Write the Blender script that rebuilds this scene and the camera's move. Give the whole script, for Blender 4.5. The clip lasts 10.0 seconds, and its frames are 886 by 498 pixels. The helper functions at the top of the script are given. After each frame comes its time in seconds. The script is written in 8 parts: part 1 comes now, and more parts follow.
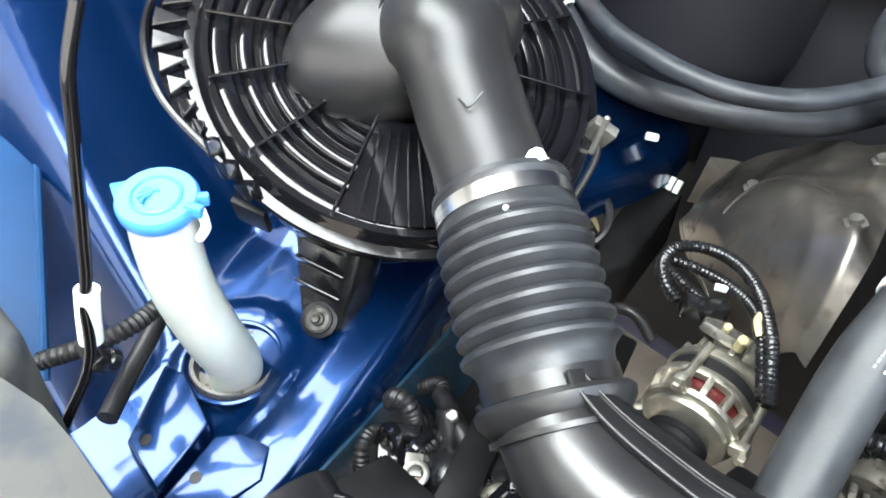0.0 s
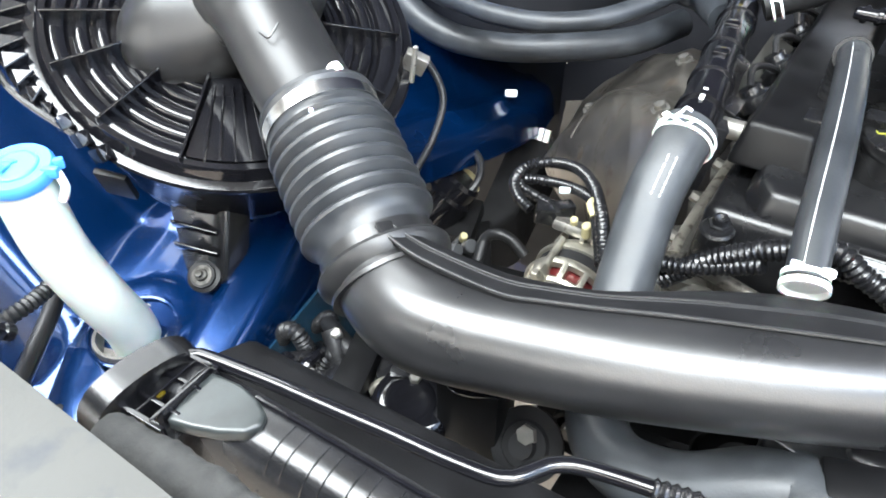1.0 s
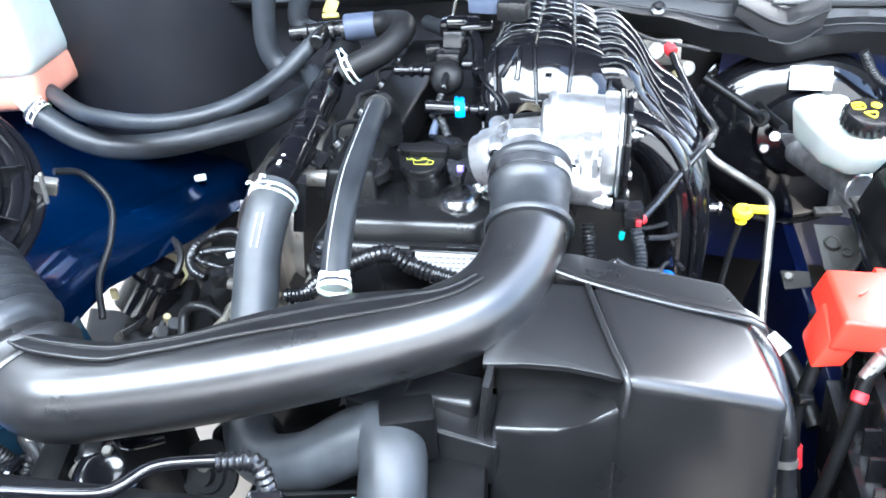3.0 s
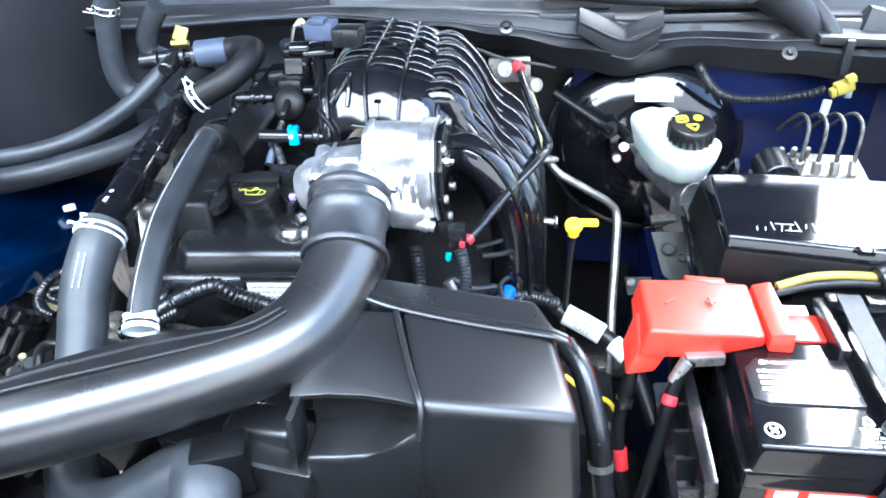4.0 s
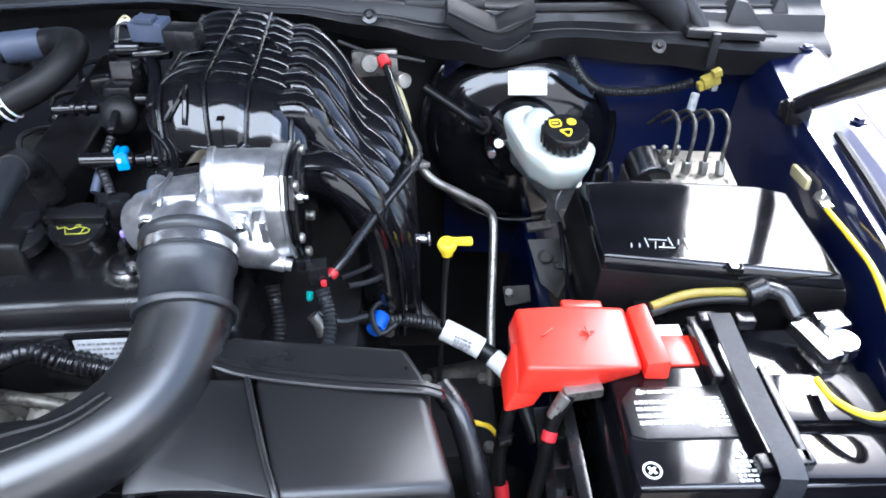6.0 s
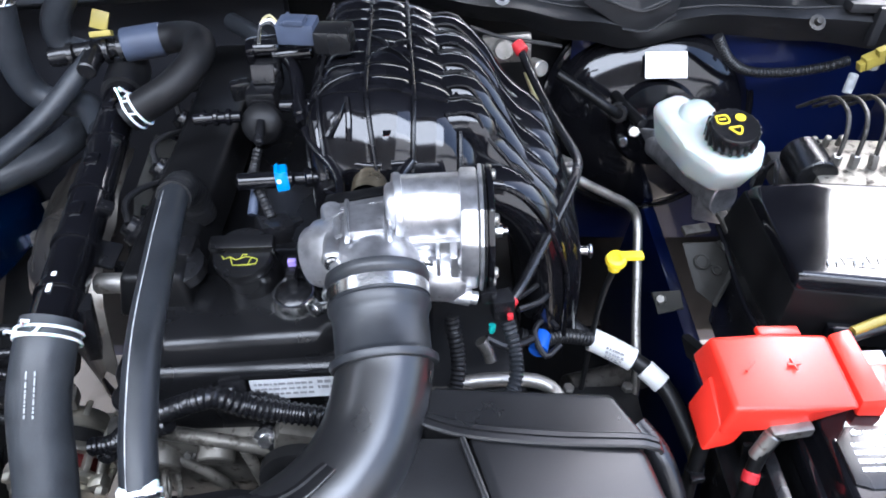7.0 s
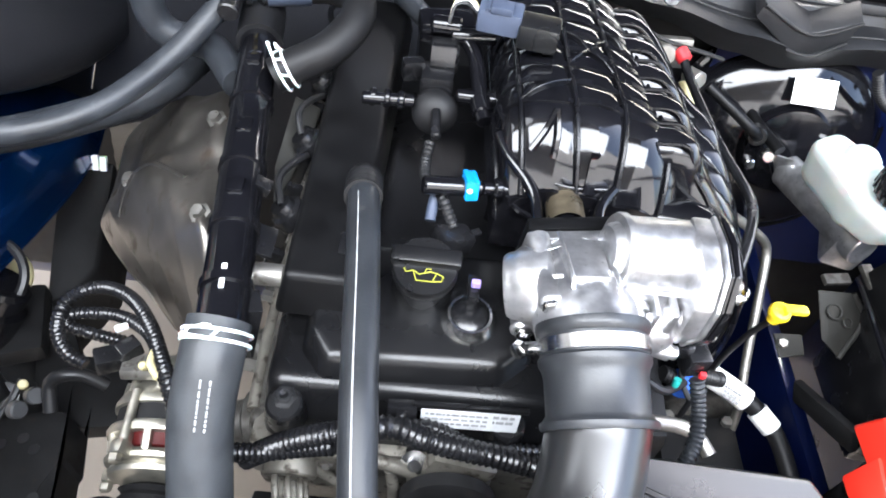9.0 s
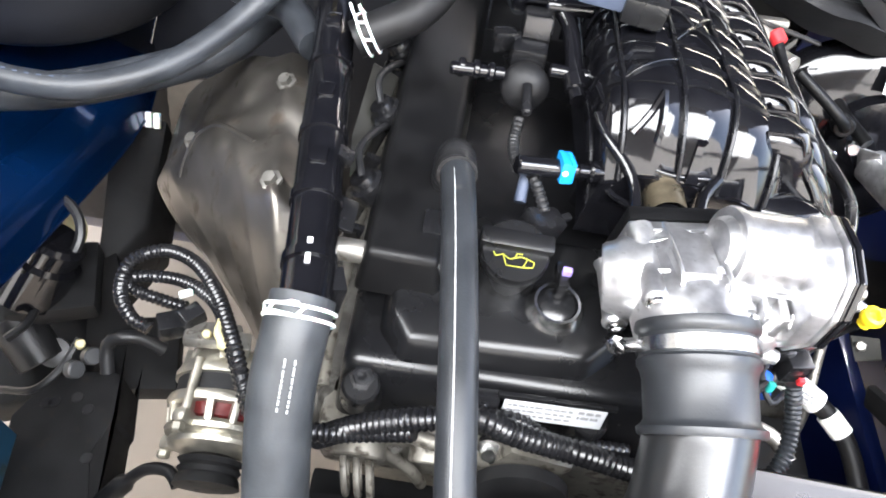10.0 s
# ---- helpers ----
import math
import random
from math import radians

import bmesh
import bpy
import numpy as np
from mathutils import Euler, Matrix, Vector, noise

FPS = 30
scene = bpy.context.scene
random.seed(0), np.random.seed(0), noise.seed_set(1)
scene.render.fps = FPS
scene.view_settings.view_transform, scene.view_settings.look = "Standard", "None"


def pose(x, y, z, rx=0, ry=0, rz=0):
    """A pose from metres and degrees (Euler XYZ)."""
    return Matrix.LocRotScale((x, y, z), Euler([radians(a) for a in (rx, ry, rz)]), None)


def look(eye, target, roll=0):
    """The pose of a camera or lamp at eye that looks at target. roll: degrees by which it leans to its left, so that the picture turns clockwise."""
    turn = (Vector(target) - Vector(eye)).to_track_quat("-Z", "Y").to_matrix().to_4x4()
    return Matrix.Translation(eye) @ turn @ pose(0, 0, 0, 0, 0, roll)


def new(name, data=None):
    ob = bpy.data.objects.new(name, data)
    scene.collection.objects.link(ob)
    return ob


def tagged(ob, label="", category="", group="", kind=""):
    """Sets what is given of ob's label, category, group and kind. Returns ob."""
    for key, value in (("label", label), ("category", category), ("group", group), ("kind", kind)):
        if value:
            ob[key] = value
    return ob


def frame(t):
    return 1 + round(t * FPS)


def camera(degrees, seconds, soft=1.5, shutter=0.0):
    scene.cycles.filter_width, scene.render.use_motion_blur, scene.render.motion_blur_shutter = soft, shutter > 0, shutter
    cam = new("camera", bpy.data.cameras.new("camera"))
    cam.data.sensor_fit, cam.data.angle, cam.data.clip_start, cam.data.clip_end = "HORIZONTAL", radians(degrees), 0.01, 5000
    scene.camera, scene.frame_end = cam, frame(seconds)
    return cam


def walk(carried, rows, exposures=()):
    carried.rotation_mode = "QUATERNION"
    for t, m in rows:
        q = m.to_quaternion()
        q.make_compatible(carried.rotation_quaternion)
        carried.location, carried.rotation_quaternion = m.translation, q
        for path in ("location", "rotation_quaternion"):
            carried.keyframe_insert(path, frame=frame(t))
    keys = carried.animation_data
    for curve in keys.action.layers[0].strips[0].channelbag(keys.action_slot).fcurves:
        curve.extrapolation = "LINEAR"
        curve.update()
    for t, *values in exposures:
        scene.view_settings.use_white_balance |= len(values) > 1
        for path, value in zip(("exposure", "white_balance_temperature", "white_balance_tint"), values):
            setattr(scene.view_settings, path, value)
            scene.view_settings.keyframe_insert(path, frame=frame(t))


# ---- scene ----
cam = camera(65.4, 10.0, 1.8)
METRES, EYE, TILT, LEAN, TURN = 1.12, 1.42, -42.0, -5.5, 45.0
ROWS = [
    (0.0, 0.0, 0.0, 0.0, -0.0, 0.0, -0.0),
    (0.5, 0.0313, -0.0335, -0.056, -1.44, 1.02, 5.88),
    (1.0, 0.0618, -0.0641, -0.0918, -3.86, 2.24, 11.4),
    (1.5, 0.0902, -0.0978, -0.1144, -7.94, 2.89, 16.77),
    (2.0, 0.117, -0.1373, -0.1316, -11.74, 3.36, 21.23),
    (2.5, 0.1392, -0.1771, -0.1498, -15.46, 3.23, 24.88),
    (2.7, 0.1507, -0.1947, -0.1531, -17.12, 2.38, 26.25),
    (3.8, 0.2397, -0.2513, -0.1751, -24.18, -1.08, 30.87),
    (4.0, 0.2566, -0.26, -0.1878, -24.96, -1.12, 30.96),
    (4.5, 0.292, -0.2778, -0.2121, -27.96, -2.35, 30.57),
    (5.0, 0.3293, -0.2793, -0.2261, -31.0, -4.88, 30.48),
    (5.2, 0.3409, -0.2749, -0.2206, -32.29, -7.39, 30.66),
    (6.3, 0.3162, -0.2052, -0.1076, -36.48, -11.63, 32.76),
    (6.5, 0.3116, -0.1837, -0.0853, -35.32, -11.8, 33.03),
    (7.0, 0.3004, -0.1439, -0.0352, -33.63, -14.11, 33.39),
    (7.5, 0.2852, -0.1064, 0.0138, -34.22, -15.76, 31.82),
    (8.0, 0.2691, -0.0755, 0.0484, -34.53, -16.41, 29.18),
    (8.5, 0.252, -0.0507, 0.0717, -34.54, -17.54, 26.67),
    (9.0, 0.2357, -0.0272, 0.0893, -34.38, -19.96, 24.46),
    (9.5, 0.2224, 0.0021, 0.104, -33.37, -21.03, 22.75),
    (10.0, 0.213, 0.0169, 0.1071, -31.65, -21.35, 22.07),
]
walk(cam, [(t, pose(0, 0, EYE, TILT, LEAN, TURN) @ pose(METRES * x, METRES * y, METRES * z, 90 + pitch, roll, yaw)) for t, x, y, z, yaw, pitch, roll in ROWS],
     [(0.0, 3.16, 6350, 4), (0.7, 3.3, 6350, 4), (1.5, 3.62, 6000, 7), (2.5, 3.6, 5700, 6), (4.0, 3.32, 5250, 5), (5.2, 2.88, 5300, 6), (6.3, 2.2, 5500, 11), (7.0, 2.2, 5550, 12), (7.6, 2.52, 5900, 9), (8.5, 2.86, 5900, 8), (9.2, 3.10, 6200, 10), (10.0, 3.29, 6400, 10)])

# ---- sky and sun ----
world = bpy.data.worlds.new("sky")
scene.world = world
world.use_nodes = True
sky = world.node_tree.nodes.new("ShaderNodeTexSky")
sky.sky_type, sky.sun_disc = "NISHITA", False
sky.sun_elevation, sky.sun_rotation = radians(46), radians(31)
sky.air_density, sky.dust_density, sky.ozone_density = 1.0, 4.0, 1.0
backdrop = world.node_tree.nodes["Background"]
backdrop.inputs["Strength"].default_value = 0.15
world.node_tree.links.new(sky.outputs[0], backdrop.inputs[0])


def panel_lamp(name, at, to, wide, high, power, colour):
    """A flat lamp at a place, turned to a point."""
    lamp = new(name, bpy.data.lights.new(name, "AREA"))
    lamp.data.shape, lamp.data.size, lamp.data.size_y = "RECTANGLE", wide, high
    lamp.data.energy, lamp.data.color = power, colour
    lamp.matrix_world = look(at, to)
    return lamp


# assumed, unseen canopy lamps, and a hazy sun from behind the car
panel_lamp("roof_light", (0.0, -0.7, 3.16), (0.0, -0.699, 0), 4.4, 1.3, 58, (0.97, 0.98, 1.0))
panel_lamp("roof_light", (-0.6, 2.1, 3.16), (-0.6, 2.101, 0), 3.2, 0.5, 15, (0.97, 0.98, 1.0))
# Extra unseen lamp, added to brighten reflections on the left side.
panel_lamp("roof_light", (-2.1, 0.9, 3.16), (-2.1, 0.901, 0), 1.3, 1.4, 6, (0.97, 0.98, 1.0))
sun = new("sun", bpy.data.lights.new("sun", "SUN"))
sun.data.energy, sun.data.angle, sun.data.color = 1.2, radians(28), (1.0, 0.97, 0.93)
sun.matrix_world = look((0.55, 0.9, 1.1), (0, 0, 0))


# ---- materials ----
def mat(name, base, rough=0.5, metal=0.0, var=0.25, scale=30.0, bump=0.08, grain=400.0, coat=0.0, dirt=None, dirt_at=0.62, spec=0.5, trans=0.0, sub=0.0, coat_rough=0.04):
    """A surface: blotchy tone, fine grain relief, uneven gloss and, with dirt, a second dusty colour."""
    m = bpy.data.materials.new(name)
    m.use_nodes = True
    n, l = m.node_tree.nodes, m.node_tree.links
    p = n["Principled BSDF"]
    p.inputs["Metallic"].default_value, p.inputs["Coat Weight"].default_value = metal, coat
    p.inputs["Coat Roughness"].default_value = coat_rough
    p.inputs["Specular IOR Level"].default_value = spec
    p.inputs["Transmission Weight"].default_value = trans
    if sub:
        p.inputs["Subsurface Weight"].default_value = sub
        p.inputs["Subsurface Scale"].default_value = 0.01
    co = n.new("ShaderNodeTexCoord")
    big, fine = n.new("ShaderNodeTexNoise"), n.new("ShaderNodeTexNoise")
    big.inputs["Scale"].default_value, big.inputs["Detail"].default_value = scale, 6
    fine.inputs["Scale"].default_value, fine.inputs["Detail"].default_value = grain, 3
    for t in (big, fine):
        l.new(co.outputs["Object"], t.inputs["Vector"])
    ramp = n.new("ShaderNodeMapRange")
    ramp.inputs["From Min"].default_value, ramp.inputs["From Max"].default_value = 0.3, 0.7
    ramp.inputs["To Min"].default_value, ramp.inputs["To Max"].default_value = 1 - var, 1 + var
    l.new(big.outputs["Fac"], ramp.inputs["Value"])
    tone = n.new("ShaderNodeVectorMath")
    tone.operation = "SCALE"
    tone.inputs[0].default_value = base
    l.new(ramp.outputs[0], tone.inputs["Scale"])
    colour = tone.outputs[0]
    gloss = n.new("ShaderNodeMapRange")
    gloss.inputs["From Min"].default_value, gloss.inputs["From Max"].default_value = 0.3, 0.7
    gloss.inputs["To Min"].default_value, gloss.inputs["To Max"].default_value = max(0.02, rough * 0.85), min(1.0, rough * 1.15)
    l.new(big.outputs["Fac"], gloss.inputs["Value"])
    shine = gloss.outputs[0]
    if dirt:
        spots = n.new("ShaderNodeTexNoise")
        spots.inputs["Scale"].default_value, spots.inputs["Detail"].default_value = scale * 2.3, 8
        l.new(co.outputs["Object"], spots.inputs["Vector"])
        edge = n.new("ShaderNodeMapRange")
        edge.inputs["From Min"].default_value, edge.inputs["From Max"].default_value = dirt_at, dirt_at + 0.12
        l.new(spots.outputs["Fac"], edge.inputs["Value"])
        mix = n.new("ShaderNodeMix")
        mix.data_type = "RGBA"
        l.new(edge.outputs[0], mix.inputs["Factor"])
        l.new(colour, mix.inputs["A"])
        mix.inputs["B"].default_value = (*dirt, 1)
        colour = mix.outputs["Result"]
        dull = n.new("ShaderNodeMix")
        l.new(edge.outputs[0], dull.inputs[0])
        l.new(shine, dull.inputs[2])
        dull.inputs[3].default_value = min(1.0, rough + 0.3)
        shine = dull.outputs[0]
    l.new(colour, p.inputs["Base Color"])
    l.new(shine, p.inputs["Roughness"])
    if bump:
        b = n.new("ShaderNodeBump")
        b.inputs["Strength"].default_value, b.inputs["Distance"].default_value = bump, 0.0006
        l.new(fine.outputs["Fac"], b.inputs["Height"])
        l.new(b.outputs[0], p.inputs["Normal"])
    return m


RIBS = mat("worn_black_plastic", (0.004, 0.004, 0.005), 0.27, var=0.3, bump=0.12, grain=400, spec=0.3)
COVER = mat("moulded_black_plastic", (0.0055, 0.0055, 0.006), 0.27, var=0.2, scale=12, bump=0.14, grain=900, spec=0.42, dirt=(0.015, 0.015, 0.0155), dirt_at=0.72)
SATIN = mat("satin_black_plastic", (0.009, 0.009, 0.0095), 0.31, var=0.18, scale=12, bump=0.12, grain=900, spec=0.54, dirt=(0.022, 0.022, 0.022), dirt_at=0.70)
SHEEN = mat("sheen_black_plastic", (0.010, 0.010, 0.0105), 0.30, var=0.18, scale=12, bump=0.12, grain=900, spec=0.78, dirt=(0.022, 0.022, 0.022), dirt_at=0.72)
ELBOW = mat("soft_sheen_black_plastic", (0.012, 0.012, 0.0125), 0.36, var=0.2, scale=14, bump=0.2, grain=900, spec=0.42, dirt=(0.024, 0.024, 0.024), dirt_at=0.66)
BLACK = mat("black_plastic", (0.007, 0.007, 0.0078), 0.25, var=0.3, bump=0.15, grain=700, dirt=(0.05, 0.045, 0.04), dirt_at=0.72)
GLOSS = mat("gloss_black_plastic", (0.004, 0.004, 0.005), 0.09, var=0.3, bump=0.05, grain=250)
MATTE = mat("matte_black_plastic", (0.005, 0.005, 0.0055), 0.48, var=0.3, bump=0.25, grain=600, spec=0.22)
COAL = mat("coal_black_plastic", (0.0042, 0.0042, 0.0045), 0.38, var=0.3, bump=0.15, grain=700, spec=0.18)
UNDER = mat("dull_dark_blue_underside", (0.003, 0.005, 0.016), 0.65, var=0.2, scale=6, bump=0.1, spec=0.15)
DARK = mat("dark_grime", (0.008, 0.008, 0.0085), 0.6, var=0.4, bump=0.3, grain=200, dirt=(0.02, 0.017, 0.015), dirt_at=0.62, spec=0.2)
RUBBER = mat("grey_rubber", (0.015, 0.0165, 0.019), 0.38, var=0.2, scale=40, bump=0.2, grain=600, spec=0.3, dirt=(0.035, 0.035, 0.035), dirt_at=0.68)
DUSTY = mat("dusty_black_rubber", (0.020, 0.0225, 0.0265), 0.42, var=0.35, scale=40, bump=0.25, grain=600, spec=0.35, dirt=(0.050, 0.054, 0.060), dirt_at=0.66)
BELLOW = mat("dark_rubber", (0.0165, 0.018, 0.0205), 0.40, var=0.25, scale=40, bump=0.2, grain=600, dirt=(0.034, 0.034, 0.034), dirt_at=0.66)
SOOT = mat("black_rubber", (0.009, 0.009, 0.0097), 0.42, var=0.3, bump=0.2, grain=500, spec=0.35)
HOSEBLK = mat("matte_black_hose_rubber", (0.007, 0.007, 0.0075), 0.5, var=0.3, bump=0.2, grain=500, spec=0.22)
BLUE = mat("blue_car_paint", (0.001, 0.020, 0.085), 0.24, metal=0.7, var=0.12, scale=8, bump=0.02, grain=1500, coat=0.45, coat_rough=0.05)
# Darker version of the body blue, for far fender, bulkhead and frame panel.
NAVY = mat("darker_body_blue", (0.002, 0.006, 0.040), 0.32, metal=0.3, var=0.15, scale=8, bump=0.02, grain=1500, coat=1.0)
TEAL = mat("thin_blue_primer", (0.007, 0.032, 0.06), 0.4, var=0.4, scale=20, bump=0.1, coat=0.4, dirt=(0.03, 0.05, 0.05), dirt_at=0.55)
ALLOY = mat("cast_aluminium", (0.54, 0.54, 0.55), 0.34, metal=0.9, var=0.28, scale=70, bump=0.14, grain=900, dirt=(0.36, 0.36, 0.36), dirt_at=0.62)
STEEL = mat("bright_steel", (0.7, 0.7, 0.7), 0.22, metal=1.0, var=0.15, scale=80, bump=0.1)
DULL = mat("dull_zinc", (0.26, 0.25, 0.23), 0.42, metal=0.85, var=0.3, scale=50, bump=0.3, dirt=(0.12, 0.10, 0.08), dirt_at=0.6)
SHIELD = mat("heat_shield_metal", (0.165, 0.152, 0.135), 0.34, metal=0.85, var=0.3, scale=14, bump=0.10, grain=90, dirt=(0.08, 0.064, 0.05), dirt_at=0.58)
BRASS = mat("alternator_alloy", (0.42, 0.40, 0.34), 0.38, metal=0.9, var=0.25, scale=60, bump=0.4)
COPPER = mat("lacquered_winding", (0.07, 0.008, 0.008), 0.35, var=0.3, bump=0.3)
WHITE = mat("white_plastic", (0.78, 0.79, 0.78), 0.4, var=0.05, bump=0.05, sub=0.2)
MILK = mat("milky_tank_plastic", (0.44, 0.475, 0.45), 0.35, var=0.1, scale=25, bump=0.06, sub=0.3)
PINK = mat("pink_coolant", (0.62, 0.27, 0.19), 0.4, var=0.2, scale=20)
BRONZE = mat("bronze_sleeve", (0.30, 0.25, 0.17), 0.30, metal=0.85, var=0.4, scale=60, bump=0.2)
CAPBLUE = mat("sky_blue_plastic", (0.05, 0.21, 0.64), 0.38, var=0.08, bump=0.08)
TAPEBLUE = mat("blue_tape", (0.01, 0.08, 0.42), 0.45, var=0.1)
PAD = mat("grey_plastic_pad", (0.019, 0.022, 0.022), 0.36, var=0.35, scale=60, bump=0.08)
CLIPBLUE = mat("bright_blue_plastic", (0.008, 0.19, 0.50), 0.4, var=0.08)
RED = mat("red_plastic", (0.75, 0.03, 0.015), 0.36, var=0.08, scale=15, bump=0.08)
TAPE = mat("red_tape", (0.42, 0.015, 0.02), 0.5, var=0.1)
YELLOW = mat("yellow_plastic", (0.85, 0.62, 0.02), 0.4, var=0.08)
OCHRE = mat("dull_yellow_plastic", (0.24, 0.19, 0.03), 0.5, var=0.2)
CREAM = mat("cream_plastic", (0.42, 0.37, 0.20), 0.5, var=0.15)
PURPLE = mat("violet_plastic", (0.3, 0.22, 0.6), 0.4)
GREYDK = mat("dark_grey_plastic", (0.035, 0.036, 0.038), 0.4, var=0.15, bump=0.1)
RAILBLUE = mat("dull_blue_paint", (0.003, 0.028, 0.085), 0.5, var=0.25, scale=12, bump=0.05, spec=0.2)
RADHOSE = mat("grey_hose_rubber", (0.029, 0.0315, 0.0345), 0.42, var=0.3, scale=35, bump=0.25, grain=500, spec=0.35, dirt=(0.012, 0.012, 0.012), dirt_at=0.68)
GREYPL = mat("grey_blue_plastic", (0.045, 0.056, 0.085), 0.5, var=0.2, spec=0.3)
PAPER = mat("white_label", (0.8, 0.8, 0.78), 0.5, var=0.06, bump=0.02)
# Label paper toned down to mid grey, faintly blotched.
GREYPAPER = mat("greyed_paper_label", (0.46, 0.47, 0.48), 0.5, var=0.15, scale=80, bump=0.02)
INK = mat("grey_ink", (0.20, 0.20, 0.205), 0.6, var=0.3, scale=200, bump=0)
FADED = mat("faded_print", (0.27, 0.28, 0.28), 0.6, var=0.3, scale=120, bump=0)
OILYEL = mat("yellow_print", (0.30, 0.30, 0.03), 0.55, var=0.3, scale=120, bump=0)
CHALK = mat("white_print", (0.75, 0.76, 0.76), 0.6, var=0.1, bump=0)
TURQ = mat("turquoise_paint_dot", (0.02, 0.30, 0.27), 0.5)
ORANGE = mat("orange_print", (0.85, 0.3, 0.03), 0.5)
TRIM = mat("pale_grey_panel", (0.050, 0.050, 0.047), 0.7, spec=0.25, var=0.2, scale=9, bump=0.3, grain=250, dirt=(0.036, 0.040, 0.046), dirt_at=0.55)
FELT = mat("fuzzy_foam", (0.022, 0.022, 0.021), 0.95, var=0.5, scale=120, bump=1.0, grain=300)
LINER = mat("grey_insulation", (0.013, 0.0135, 0.016), 0.5, var=0.15, scale=10, bump=0.3, grain=220, spec=0.15)
COWLM = mat("grey_cowl_plastic", (0.0115, 0.0118, 0.0130), 0.46, var=0.3, scale=14, bump=0.3, grain=300, spec=0.3, dirt=(0.023, 0.023, 0.023), dirt_at=0.60)
WEB = mat("woven_strap", (0.012, 0.014, 0.018), 0.6, var=0.1, scale=200, bump=0.6, grain=900)
CONC = mat("light_concrete", (0.20, 0.17, 0.14), 0.8, var=0.15, scale=3, bump=0.4, grain=60, dirt=(0.16, 0.135, 0.11), dirt_at=0.6)
WALLS = mat("wall_paint", (0.30, 0.30, 0.29), 0.8, var=0.06, scale=2, bump=0.2, grain=80)
BOUNCE = mat("white_bounce_paint", (0.80, 0.80, 0.78), 0.8, var=0.06, scale=1, bump=0.2, grain=80)
CASTDARK = mat("oily_casting", (0.055, 0.052, 0.047), 0.5, metal=0.6, var=0.5, scale=45, bump=0.4, grain=200, dirt=(0.038, 0.035, 0.03), dirt_at=0.5)
ENGINE = mat("grey_engine_casting", (0.15, 0.14, 0.12), 0.48, metal=0.6, var=0.4, scale=40, bump=0.45, grain=220, dirt=(0.05, 0.043, 0.034), dirt_at=0.54)
LOBE = mat("polished_black_plastic", (0.004, 0.004, 0.005), 0.13, var=0.3, bump=0.08, grain=180)
BRKT = mat("dull_grey_bracket_steel", (0.024, 0.0235, 0.021), 0.6, metal=0.1, var=0.35, scale=18, bump=0.2, spec=0.25)
GLASS = mat("wind_glass", (0.02, 0.025, 0.03), 0.05, var=0.0, bump=0)


# ---- building helpers ----
def spline(pts, step):
    """Points at even steps along a smooth curve through pts."""
    p = [Vector(q) for q in pts]
    if len(p) == 2:
        k = max(2, int((p[1] - p[0]).length / step))
        return [p[0].lerp(p[1], i / k) for i in range(k + 1)]
    p = [2 * p[0] - p[1]] + p + [2 * p[-1] - p[-2]]
    out = []
    for i in range(1, len(p) - 2):
        a, b, c, d = p[i - 1:i + 3]
        k = max(2, int((c - b).length / step))
        for j in range(k):
            t = j / k
            out.append(0.5 * (2 * b + (c - a) * t + (2 * a - 5 * b + 4 * c - d) * t * t + (3 * b - a - 3 * c + d) * t ** 3))
    return out + [p[-2]]


def ring_frames(path):
    """A right and an up for each point of a path, carried along without twist."""
    t0 = (path[1] - path[0]).normalized()
    up = Vector((0, 0, 1)) if abs(t0.z) < 0.9 else Vector((0, 1, 0))
    side = t0.cross(up).normalized()
    frames = []
    for i, q in enumerate(path):
        t = (path[min(i + 1, len(path) - 1)] - path[max(i - 1, 0)]).normalized()
        side = (side - t * side.dot(t)).normalized()
        frames.append((side, side.cross(t)))
    return frames


def sweep(pts, r, n=14, step=0.006, section=None, caps=True):
    """A tube along a curve. r: a radius, or a function of the share of the way and the metres gone. section: points round (right, up) in place of a circle."""
    bm = bmesh.new()
    path = spline(pts, step)
    fr = ring_frames(path)
    total = sum((b - a).length for a, b in zip(path, path[1:]))
    gone, rings = 0.0, []
    sec = section or [(math.cos(2 * math.pi * k / n), math.sin(2 * math.pi * k / n)) for k in range(n)]
    for i, q in enumerate(path):
        if i:
            gone += (q - path[i - 1]).length
        rad = r(gone / total, gone) if callable(r) else r
        s, u = fr[i]
        rings.append([bm.verts.new(q + s * (a * rad) + u * (b * rad)) for a, b in sec])
    m = len(sec)
    for a, b in zip(rings, rings[1:]):
        for k in range(m):
            bm.faces.new((a[k], a[(k + 1) % m], b[(k + 1) % m], b[k]))
    if caps:
        bm.faces.new(rings[0][::-1])
        bm.faces.new(rings[-1])
    bmesh.ops.recalc_face_normals(bm, faces=bm.faces)
    return bm


def corrugated(r, pitch=0.006, depth=0.12):
    return lambda s, g: r * (1 + depth * math.sin(2 * math.pi * g / pitch))


def convolute(pts, r, pitch=0.006, n=12, depth=0.12):
    return sweep(pts, corrugated(r, pitch, depth), n=n, step=pitch / 4)


def soften(bm, width, seg=2, sharp=25):
    edges = [e for e in bm.edges if len(e.link_faces) == 2 and e.calc_face_angle(0) > radians(sharp)]
    if width > 0 and edges:
        bmesh.ops.bevel(bm, geom=edges, offset=width, segments=seg, profile=0.6, affect="EDGES", clamp_overlap=True)
    return bm


